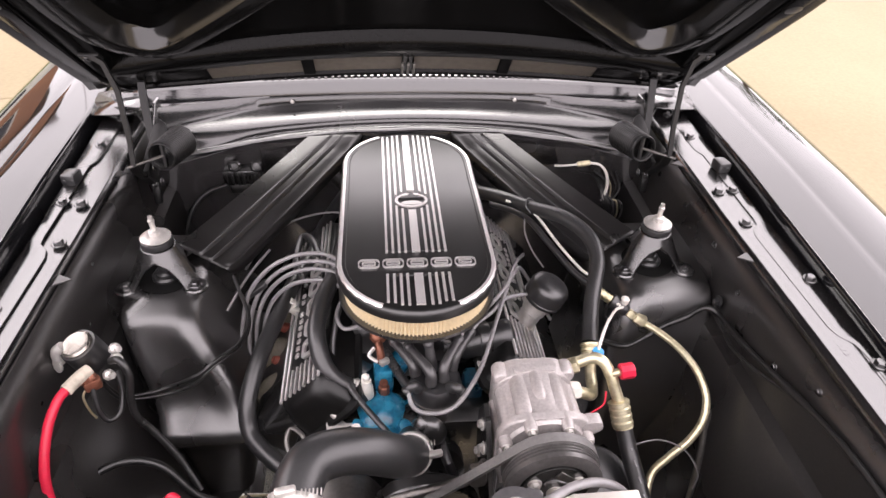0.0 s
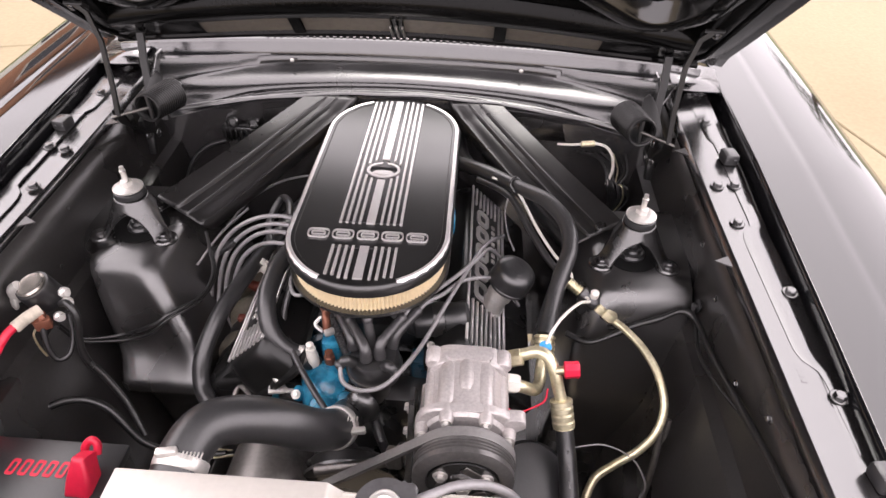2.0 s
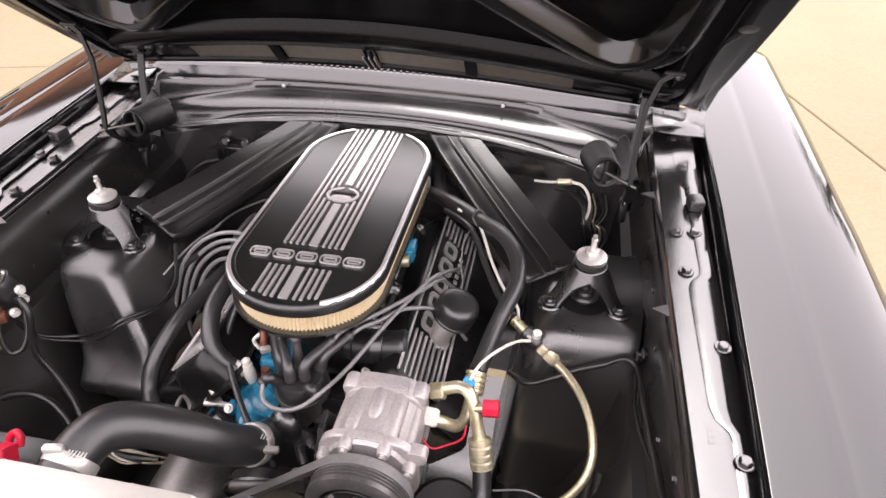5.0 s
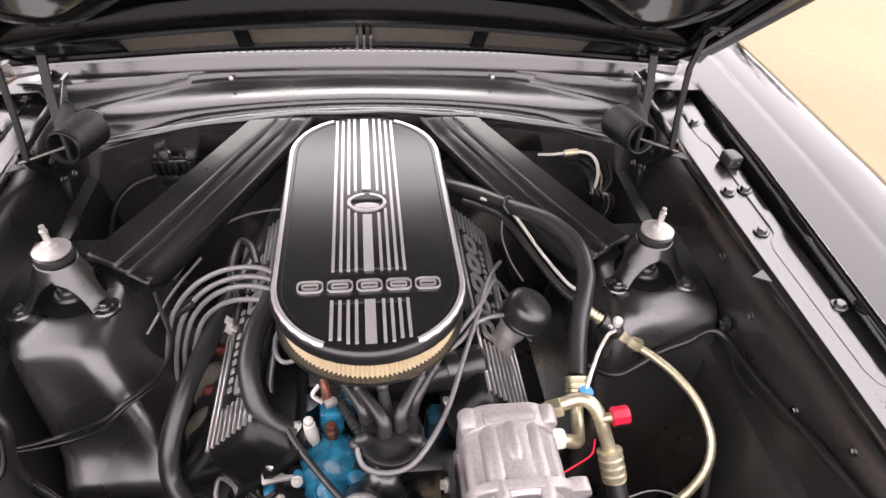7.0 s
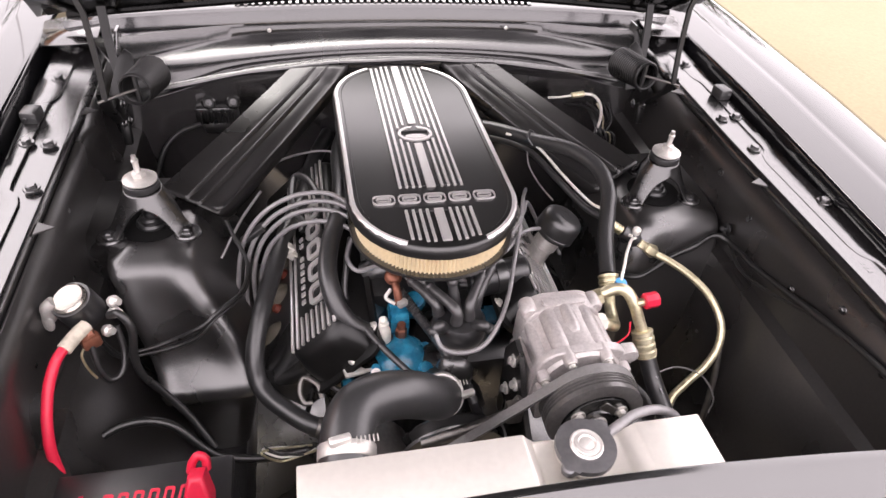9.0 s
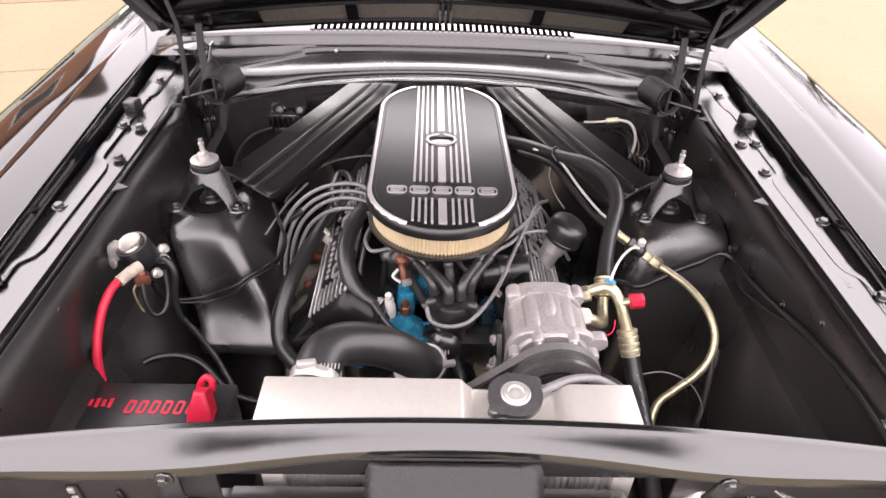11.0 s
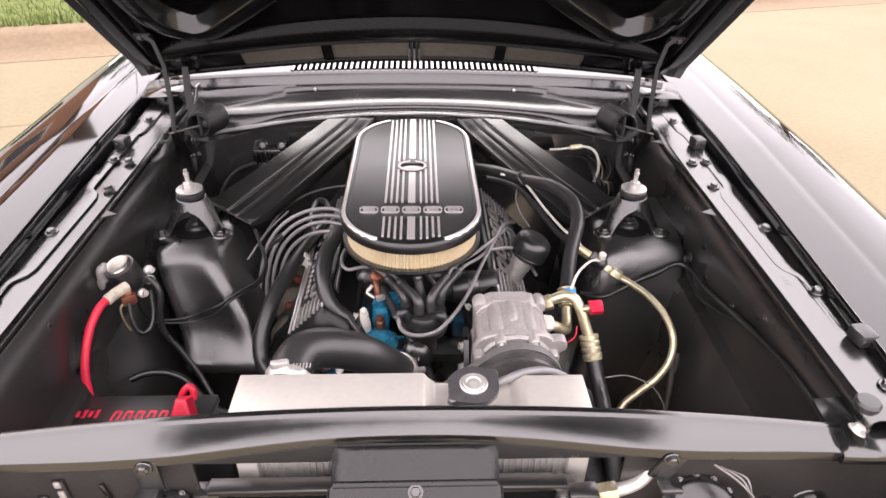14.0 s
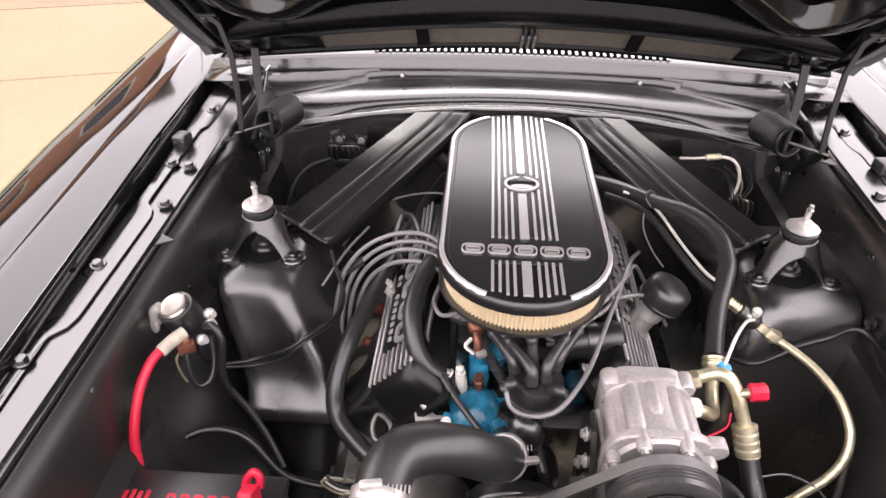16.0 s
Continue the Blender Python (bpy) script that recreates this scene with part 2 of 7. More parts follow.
def absorb(bm, tmp, m=None):
    if m is not None:
        bmesh.ops.transform(tmp, matrix=m, verts=tmp.verts)
    me = bpy.data.meshes.new("tmp")
    tmp.to_mesh(me)
    tmp.free()
    bm.from_mesh(me)
    bpy.data.meshes.remove(me)
    return bm


def box(bm, c, s, bevel=0.002, m=None, seg=2):
    """A box with rounded edges; m turns it about its own centre."""
    t = B()
    bmesh.ops.create_cube(t, size=1)
    bmesh.ops.scale(t, vec=s, verts=t.verts)
    if bevel:
        bmesh.ops.bevel(t, geom=list(t.edges), offset=min(bevel, min(s) * 0.45), segments=seg, affect="EDGES", profile=0.5)
    return absorb(bm, t, Matrix.Translation(c) @ (m or Matrix.Identity(4)))


def axis_matrix(p, d):
    """A pose at p whose z runs along d."""
    return Matrix.Translation(p) @ Vector(d).to_track_quat("Z", "Y").to_matrix().to_4x4()


def lathe(bm, profile, p=(0, 0, 0), d=(0, 0, 1), seg=24, wobble=None):
    """A turned shape: radii and heights along the axis d from p."""
    t = B()
    rings = []
    for r, h in profile:
        rings.append([t.verts.new((r * math.cos(a), r * math.sin(a), h)) for a in (2 * math.pi * k / seg for k in range(seg))])
    for a, b in zip(rings, rings[1:]):
        for k in range(seg):
            t.faces.new((a[k], a[(k + 1) % seg], b[(k + 1) % seg], b[k]))
    if profile[0][0] > 1e-6:
        t.faces.new(list(reversed(rings[0])))
    if profile[-1][0] > 1e-6:
        t.faces.new(rings[-1])
    bmesh.ops.remove_doubles(t, verts=t.verts, dist=1e-6)
    return absorb(bm, t, axis_matrix(p, d))


def cyl(bm, p0, p1, r, r1=None, seg=20, edge=0.0015):
    p0, p1 = Vector(p0), Vector(p1)
    h = (p1 - p0).length
    r1 = r if r1 is None else r1
    e = min(edge, r * 0.4, r1 * 0.4, h * 0.4)
    return lathe(bm, [(r - e, 0), (r, e), (r1, h - e), (r1 - e, h)], p0, p1 - p0, seg)


def smooth_path(pts, sub=6):
    pts = [Vector(p) for p in pts]
    if len(pts) < 3:
        return pts
    ext = [2 * pts[0] - pts[1]] + pts + [2 * pts[-1] - pts[-2]]
    out = []
    for i in range(1, len(ext) - 2):
        a, b, c, d = ext[i - 1:i + 3]
        for k in range(sub):
            t = k / sub
            out.append(0.5 * (2 * b + (c - a) * t + (2 * a - 5 * b + 4 * c - d) * t * t + (3 * b - a - 3 * c + d) * t ** 3))
    return out + [pts[-1]]


def tube(bm, pts, r, seg=12, sub=6, ribs=0.0):
    """A round hose along a smooth line; ribs: depth of a corrugation."""
    path = smooth_path(pts, sub)
    t = (path[1] - path[0]).normalized()
    nrm = t.orthogonal().normalized()
    rings = []
    n = len(path)
    for i, p in enumerate(path):
        t2 = (path[min(i + 1, n - 1)] - path[max(i - 1, 0)]).normalized()
        nrm = (nrm - t2 * nrm.dot(t2)).normalized()
        bn = t2.cross(nrm)
        rad = r(i / (n - 1)) if callable(r) else r
        rad += ribs * (1 if i % 2 else 0)
        rings.append([bm.verts.new(p + rad * (math.cos(a) * nrm + math.sin(a) * bn)) for a in (2 * math.pi * k / seg for k in range(seg))])
    for a, b in zip(rings, rings[1:]):
        for k in range(seg):
            bm.faces.new((a[k], a[(k + 1) % seg], b[(k + 1) % seg], b[k]))
    bm.faces.new(list(reversed(rings[0])))
    bm.faces.new(rings[-1])
    return bm


def prism(bm, outline, m, depth, bevel=0.0, seg=2):
    """A plate: a flat outline in the xy of m, from 0 to depth along its z."""
    t = B()
    lo = [t.verts.new((x, y, 0)) for x, y in outline]
    hi = [t.verts.new((x, y, depth)) for x, y in outline]
    n = len(outline)
    t.faces.new(list(reversed(lo)))
    top = t.faces.new(hi)
    for k in range(n):
        t.faces.new((lo[k], lo[(k + 1) % n], hi[(k + 1) % n], hi[k]))
    if bevel:
        bmesh.ops.bevel(t, geom=list(top.edges), offset=bevel, segments=seg, affect="EDGES", profile=0.5)
    return absorb(bm, t, m)


def rounded(w, h, r, n=6, cx=0, cy=0):
    """A rectangle with round corners, as an outline."""
    out = []
    for k, (sx, sy) in enumerate(((1, 1), (-1, 1), (-1, -1), (1, -1))):
        for i in range(n + 1):
            a = math.pi / 2 * (k + i / n)
            out.append((cx + sx * (w / 2 - r) + r * math.cos(a), cy + sy * (h / 2 - r) + r * math.sin(a)))
    return out


def ring_plate(bm, outer, inner, m, depth):
    """A flat frame between two outlines that have as many points."""
    t = B()
    n = len(outer)
    loops = [[t.verts.new((x, y, z)) for x, y in o] for o, z in ((outer, 0), (outer, depth), (inner, depth), (inner, 0))]
    for a, b in zip(loops, loops[1:] + loops[:1]):
        for k in range(n):
            t.faces.new((a[k], a[(k + 1) % n], b[(k + 1) % n], b[k]))
    return absorb(bm, t, m)


def skin(bm, rows, thick=0.0):
    """A sheet over rows of points; thick: its thickness, to the side of its back."""
    v = [[bm.verts.new(p) for p in row] for row in rows]
    for a, b in zip(v, v[1:]):
        for k in range(len(a) - 1):
            bm.faces.new((a[k], a[k + 1], b[k + 1], b[k]))
    return bm


def solid(ob, thick, offset=-1.0):
    s = ob.modifiers.new("thickness", "SOLIDIFY")
    s.thickness, s.offset = thick, offset
    return ob


def lerp(a, b, t):
    return a + (b - a) * t


def line_at(knots, y):
    """The value at y of a line through (y, value) knots."""
    if y <= knots[0][0]:
        return knots[0][1]
    for (y0, v0), (y1, v1) in zip(knots, knots[1:]):
        if y <= y1:
            return lerp(v0, v1, (y - y0) / (y1 - y0))
    return knots[-1][1]


def bolt_mesh(name, mat, r=0.0075, h=0.006, washer=0.0115):
    bm = B()
    lathe(bm, [(washer, 0), (washer, 0.0012), (washer * 0.92, 0.002)], seg=18)
    lathe(bm, [(r, 0.002), (r, h), (r * 0.8, h + 0.0012)], seg=6)
    return mesh_of(bm, name, mat, 30)


BOLT = bolt_mesh("black_bolt", BAY, 0.007, 0.0055, 0.0105)
DBOLT = bolt_mesh("plate_bolt", FRAME, 0.007, 0.0055, 0.0105)
ZBOLT = bolt_mesh("zinc_bolt", ZINC, 0.006, 0.006, 0.009)


# ---- ground ----
def paved_ground():
    bm = B()
    skin(bm, [[(-900, -900, -0.06), (900, -900, -0.06)], [(-900, 900, -0.06), (900, 900, -0.06)]])
    g = finish(bm, "ground", CONCRETE)
    tagged(g, "pale sun-bleached concrete apron reaching to the distance", "ground", kind="structure")
    drive = thing("pavement", (0, 0, -0.06), "pale warm concrete driveway slabs with narrow joints", "pavement", kind="structure")
    bm = B()
    box(bm, (0, 0, 0), (5.990, 5.990, 0.06), 0.006, seg=1)
    me = mesh_of(bm, "slab", CONCRETE)
    turn = Matrix.Rotation(radians(16.3), 4, "Z")
    lay = Matrix.Rotation(radians(16.3), 4, "Z")
    for i in range(-3, 4):
        for j in range(-3, 3):
            if i < 1 and -0.32 * (i * 6 - 0.525) + 0.947 * (j * 6 + 0.2) < 11:
                shared("concrete_slab", me, lay @ Matrix.Translation((i * 6 - 0.525, j * 6 + 0.2, -0.03)), drive)
    bm = B()
    box(bm, (0, 0, 0), (17.990, 17.990, 0.06), 0.006, seg=1)
    me = mesh_of(bm, "long_slab", CONCRETE)
    for j in (-1, 0):
        shared("concrete_slab", me, lay @ Matrix.Translation((11.475, j * 18 + 6.2, -0.03)), drive)
    bm = B()
    prof = [(4.60, -0.05), (4.60, 0.004), (4.84, 0.008), (4.90, 0.04), (4.94, 0.115), (4.98, 0.145), (5.02, 0.152), (5.10, 0.155), (5.11, -0.05)]
    rows = [[(turn @ Vector((u, v, z))) for v, z in prof] for u in [k * 3.0 - 30 for k in range(21)]]
    skin(bm, rows)
    tagged(finish(bm, "kerb", KERB), "pale rounded concrete kerb beside the grass", "kerb", kind="structure")
    bm = B()
    rnd = random.Random(3)
    rows = [[(turn @ Vector((u * 2.0 - 40, 5.10 + v * v * 0.35, 0.15 + 0.02 * rnd.random()))) for v in range(12)] for u in range(41)]
    skin(bm, rows)
    lawn = finish(bm, "grass_ground", GRASS)
    tagged(lawn, "short green lawn behind the kerb", "lawn", kind="structure")
    verts, faces = [], []
    for k in range(16000):
        u, v = rnd.uniform(-6.5, 3.5), 5.09 + 3.2 * rnd.random() ** 1.6
        p = turn @ Vector((u, v, 0.15))
        a, h, w = rnd.uniform(0, 6.28), rnd.uniform(0.03, 0.09), rnd.uniform(0.004, 0.009)
        dx, dy = w * math.cos(a), w * math.sin(a)
        lx, ly = rnd.uniform(-0.03, 0.03), rnd.uniform(-0.03, 0.03)
        i = len(verts)
        verts += [(p.x - dx, p.y - dy, p.z), (p.x + dx, p.y + dy, p.z), (p.x + lx, p.y + ly, p.z + h)]
        faces.append((i, i + 1, i + 2))
    me = bpy.data.meshes.new("grass")
    me.from_pydata(verts, [], faces)
    me.materials.append(GRASS)
    tagged(new("grass", me), "blades of mown green grass along the kerb", "grass", kind="stuff")


paved_ground()

# ---- body shell ----
RAIL_Z = [(-0.62, 0.938), (-0.3, 0.946), (0.0, 0.953), (0.2, 0.962), (0.5, 0.975)]
LIP_X = [(-0.75, 0.539), (-0.47, 0.553), (-0.25, 0.565), (0.1, 0.582), (0.45, 0.594), (0.8, 0.60)]
LIP_Z = [(-0.75, 0.945), (-0.45, 0.962), (-0.2, 0.972), (0.1, 0.984), (0.45, 0.990), (0.8, 0.995)]

body = thing("car_body", (0, 0.3, 0.05), "satin black steel engine bay shell of an old coupe", "car body")


def ys(a, b, n):
    return [lerp(a, b, k / (n - 1)) for k in range(n)]


def apron(side):
    bm = B()
    sec = [(0.565, -0.001), (0.536, 0.0), (0.503, 0.0), (0.498, -0.004), (0.496, -0.012), (0.493, -0.06), (0.4875, -0.136), (0.4865, -0.140), (0.4700, -0.1475), (0.4680, -0.152), (0.461, -0.24), (0.448, -0.31), (0.415, -0.40), (0.40, -0.60)]
    rows = []
    for y in ys(-0.555, 0.40, 40):
        z = line_at(RAIL_Z, y)
        tuck = 0.035 * max(0.0, 1 - abs(y + 0.3) / 0.3)
        rows.append([(side * (x - (tuck if k > 9 else 0)), y, z + dz) for k, (x, dz) in enumerate(sec)])
    skin(bm, [row[4:] for row in rows])
    ob = part("apron", bm, APRON, body)
    solid(ob, 0.003, 1.0 if side > 0 else -1.0)
    bm = B()
    skin(bm, [row[:5] for row in rows])
    solid(part("apron_flange", bm, BAY, body), 0.003, 1.0 if side > 0 else -1.0)
    for y, z in ((-0.02, 0.905), (-0.12, 0.885), (0.10, 0.905), (0.22, 0.90), (-0.09, 0.845), (-0.33, 0.90), (-0.42, 0.88), (-0.25, 0.86)):
        xx = 0.4945 - 0.09 * max(0, line_at(RAIL_Z, y) - z - 0.06)
        shared("apron_bolt", BOLT, Matrix.Translation((side * xx, y, z)) @ Matrix.Rotation(radians(-90 * side), 4, "Y") @ Matrix.Scale(0.62, 4), body)


for side in (-1, 1):
    apron(side)


def shock_tower(side):
    """A pressed tower: a flat top, a dished front face between rounded corners and a swollen lip above its foot."""
    bm = B()

    def ring(z, x_in, x_c, y_f, y_b, r, dish=0.0):
        if side > 0:
            deep = max(0.0, 0.815 - z)
            y_f, x_c, dish = max(y_f + 0.012 - 0.10 * max(0.0, z - 0.82), -0.114) + min(0.008, 0.5 * deep) - 0.22 * max(0.0, deep - 0.016), 0.484, 0.0
            x_in = max(x_in, 0.318) + min(0.0, 0.02 - deep) * 0.1
            y_f = max(y_f, -0.135)
        pts = []
        for k in range(5):
            pts.append((lerp(0.49, x_in + r, k / 5), y_b))
        for k in range(6):
            a = math.pi / 2 * k / 5
            pts.append((x_in + r - r * math.sin(a), y_b - r + r * math.cos(a)))
        for k in range(1, 5):
            pts.append((x_in, lerp(y_b - r, y_f + r, k / 5)))
        for k in range(6):
            a = math.pi / 2 * k / 5
            pts.append((x_in + r - r * math.cos(a), y_f + r - r * math.sin(a)))
        for k in range(1, 8):
            f = k / 8
            pts.append((lerp(x_in + r, x_c - 0.016, f), y_f + dish * min(1.0, 3 * f, 3 * (1 - f))))
        for k in range(5):
            a = math.pi / 2 * k / 4
            pts.append((x_c - 0.016 + 0.016 * math.sin(a), y_f + 0.016 - 0.016 * math.cos(a)))
        pts.append((min(x_c + 0.004, 0.488), y_f + 0.05))
        pts.append((0.49, max(y_f + 0.07, -0.06)))
        return [(side * x, y, z) for x, y in pts]

    rows = [ring(0.40, 0.315, 0.400, -0.10, 0.17, 0.03), ring(0.55, 0.285, 0.400, -0.125, 0.17, 0.03), ring(0.640, 0.270, 0.400, -0.150, 0.165, 0.028),
            ring(0.660, 0.262, 0.400, -0.172, 0.16, 0.026), ring(0.672, 0.259, 0.400, -0.188, 0.16, 0.024), ring(0.682, 0.260, 0.401, -0.190, 0.16, 0.022), ring(0.694, 0.264, 0.404, -0.176, 0.158, 0.020, 0.002), ring(0.708, 0.271, 0.408, -0.158, 0.155, 0.020, 0.004),
            ring(0.735, 0.284, 0.416, -0.142, 0.152, 0.020, 0.006), ring(0.78, 0.306, 0.430, -0.124, 0.145, 0.022, 0.007), ring(0.815, 0.324, 0.441, -0.108, 0.14, 0.026, 0.005), ring(0.836, 0.335, 0.447, -0.098, 0.136, 0.026, 0.002), ring(0.847, 0.342, 0.449, -0.088, 0.132, 0.024), ring(0.853, 0.352, 0.449, -0.074, 0.124, 0.020)]
    skin(bm, rows)
    bm.verts.ensure_lookup_table()
    n = len(rows[0])
    last = [bm.verts[len(bm.verts) - n + k] for k in range(n)]
    c = bm.verts.new((side * 0.40, 0.0, 0.853))
    for a, b in zip(last, last[1:]):
        bm.faces.new((a, b, c))
    bm.faces.new((last[-1], last[0], c))
    return part("shock_tower", bm, SATIN, body, sharp=75)


for side in (-1, 1):
    shock_tower(side)


def firewall():
    bm = B()
    rows = []
    for z in (0.30, 0.50, 0.62, 0.70, 0.80, 0.86, 0.90):
        rows.append([(x, 0.352 - (0.02 if z < 0.7 else 0) + 0.004 * math.sin(9 * x) - 0.12 * max(0.0, abs(x) - 0.2) * max(0.0, (z - 0.6) / 0.3), z) for x in ys(-0.50, 0.50, 34)])
    for f in (0.5, 1.0):
        rows.append([(x, lerp(0.352 - 0.12 * max(0.0, abs(x) - 0.2), 0.331 - 0.27 * x * x, f), lerp(0.90, 0.9525 - 0.15 * x * x, f)) for x in ys(-0.50, 0.50, 34)])
    skin(bm, rows)
    solid(part("firewall", bm, FIREWALL, body), 0.004, 1.0)
    # embossed covers on both sides
    for x, w in ((0.30, 0.20), (-0.32, 0.17)):
        bm = B()
        prism(bm, rounded(w, 0.05, 0.02), Matrix.Translation((x, 0.350, 0.885)) @ Matrix.Rotation(radians(90), 4, "X"), 0.010, 0.005, 3)
        part("blanking_cover", bm, BAY, body)


firewall()


def cowl():
    def seam_z(x):
        return 0.9535 - 0.15 * x * x

    def seam_y(x):
        return 0.330 - 0.27 * x * x

    bm = B()
    rows = []
    prof = [(0.0, 0.0), (0.008, 0.0008), (0.0125, 0.0020), (0.0137, 0.0040), (0.0127, 0.0070), (0.0130, 0.0095), (0.0140, 0.0125), (0.0160, 0.0160), (0.0190, 0.0192), (0.0230, 0.0220), (0.0280, 0.0245), (0.0335, 0.0266), (0.0395, 0.0285), (0.0460, 0.0303), (0.0525, 0.0320), (0.0575, 0.0336), (0.0612, 0.0370), (0.0600, 0.060)]
    # the pressed moulding dies out into a plain flare at both ends
    for u in ys(-0.452, 0.452, 121):
        a, sg = abs(u), -1 if u < 0 else 1
        w = max(0.0, (a - 0.250) / 0.202)
        w = w * w * (3 - 2 * w)
        lo = Vector((a, seam_y(a), seam_z(a) - 0.018 * w))
        hi = Vector((min(a, 0.300), 0.3925 - 0.06 * min(a, 0.300) ** 2, 1.0005 - 0.05 * min(a, 0.300) ** 2)).lerp(Vector((0.500, 0.315, 1.002)), w)
        ring = []
        for dy, dz in prof:
            f = dz / 0.060
            p = lo.lerp(hi, f)
            g = min(1.0, max(0.0, (a - 0.295 - 0.075 * min(1.0, max(0.0, (f - 0.35) / 0.3))) / 0.15))
            keep = 1 - g * g * (3 - 2 * g)
            p.y += (dy / 0.061 - f) * (hi.y - lo.y) * keep - 0.003 * (1 - keep) * math.sin(math.pi * f) ** 2
            p.x *= sg
            ring.append(p)
        rows.append(ring)
    skin(bm, rows)
    solid(part("cowl_shelf", bm, COWL, body, sharp=55), 0.002, 1.0)
    # crimped pinch seam below the shelf
    bm = B()
    pts = [(x, seam_y(x) - 0.003 + 0.002 * math.sin(40 * x), seam_z(x) - 0.002) for x in ys(-0.43, 0.43, 45)]
    tube(bm, pts, 0.0042, 8, 2)
    part("pinch_seam", bm, COWL, body)
    # top panel with a rolled front lip
    bm = B()
    rows = []
    for x in ys(-0.52, 0.52, 31):
        dz, dy = -0.05 * x * x, -0.06 * x * x
        rows.append([(x, 0.402 + dy, 1.000 + dz), (x, 0.394 + dy, 0.9980 + dz), (x, 0.3918 + dy, 0.9990 + dz), (x, 0.3920 + dy, 1.0005 + dz), (x, 0.3954 + dy, 1.0110 + dz), (x, 0.3992 + dy, 1.0205 + dz),
                     (x, 0.4040 + dy, 1.0238 + dz), (x, 0.4085 + dy, 1.0245 + dz), (x, 0.412 + dy, 1.0235 + dz)])
    skin(bm, rows)
    solid(part("cowl_top", bm, LIPGLOSS, body, sharp=22), 0.0015, 1.0)
    bm = B()
    rows = []
    for x in ys(-0.60, 0.60, 31):
        dz, dy = -0.05 * x * x, -0.06 * x * x
        rows.append([(x, 0.545 + dy, 1.030 + dz), (x, 0.62 + dy, 1.036 + dz), (x, 0.80 + dy, 1.045 + dz)])
    skin(bm, rows)
    part("scuttle", bm, BODY, body)
    # plenum floor and wall near-black: the shade between the slats is in their colour
    bm = B()
    skin(bm, [[(-0.55, 0.40, 0.98), (0.55, 0.44, 0.98)], [(-0.55, 0.58, 0.98), (0.55, 0.58, 0.98)]])
    part("plenum_floor", bm, FINSHADE, body)
    bm = B()
    skin(bm, [[(x, 0.547 - 0.06 * x * x, 0.978), (x, 0.547 - 0.06 * x * x, 1.031 - 0.05 * x * x)] for x in ys(-0.60, 0.60, 31)])
    solid(part("plenum_wall", bm, FINSHADE, body), 0.002, 1.0)
    bm = B()
    box(bm, (0, 0, 0), (0.0056, 0.130, 0.004), 0.0006, seg=1)
    me = mesh_of(bm, "slat", CHROME)
    for k in range(43):
        x = (k - 21) * 0.0130
        shared("grille_slat", me, Matrix.Translation((x, 0.475 - 0.06 * x * x, 1.0325 - 0.05 * x * x)) @ Matrix.Rotation(radians(4), 4, "X"), body)
    for side in (-1, 1):
        bm = B()
        skin(bm, [[(side * x, 0.4085 - 0.06 * x * x, 1.0245 - 0.05 * x * x) for x in ys(0.279, 0.52, 6)], [(side * x, 0.48 - 0.06 * x * x, 1.029 - 0.05 * x * x) for x in ys(0.279, 0.56, 6)], [(side * x, 0.545 - 0.06 * x * x, 1.030 - 0.05 * x * x) for x in ys(0.279, 0.60, 6)]])
        part("scuttle_side", bm, BAY, body)
        bm = B()
        skin(bm, [[(side * x, 0.3985 - 0.06 * x * x, z) for x in ys(0.0, 0.56, 13)] for z in (0.90, 0.95, 1.008)])
        solid(part("cowl_back", bm, BAY, body), 0.002, 0.0)
        bm = B()
        skin(bm, [[(side * 0.440, 0.372, z), (side * 0.50, 0.366, z), (side * 0.612, 0.362, z)] for z in (0.45, 0.70, 0.90, 0.972)])
        solid(part("cowl_end", bm, BAY, body), 0.003, 0.0)
        bm = B()
        skin(bm, [[(side * 0.498, 0.318, 0.995), (side * 0.54, 0.322, 0.990), (side * 0.59, 0.33, 0.985)], [(side * 0.50, 0.42, 1.006), (side * 0.55, 0.42, 1.0), (side * 0.60, 0.42, 0.992)]])
        solid(part("cowl_corner", bm, BAY, body), 0.003, 0.0)
        shared("cowl_bolt", ZBOLT, Matrix.Translation((side * 0.222, 0.374, 0.9905)) @ Matrix.Rotation(radians(90), 4, "X") @ Matrix.Scale(0.42, 4), body)


cowl()


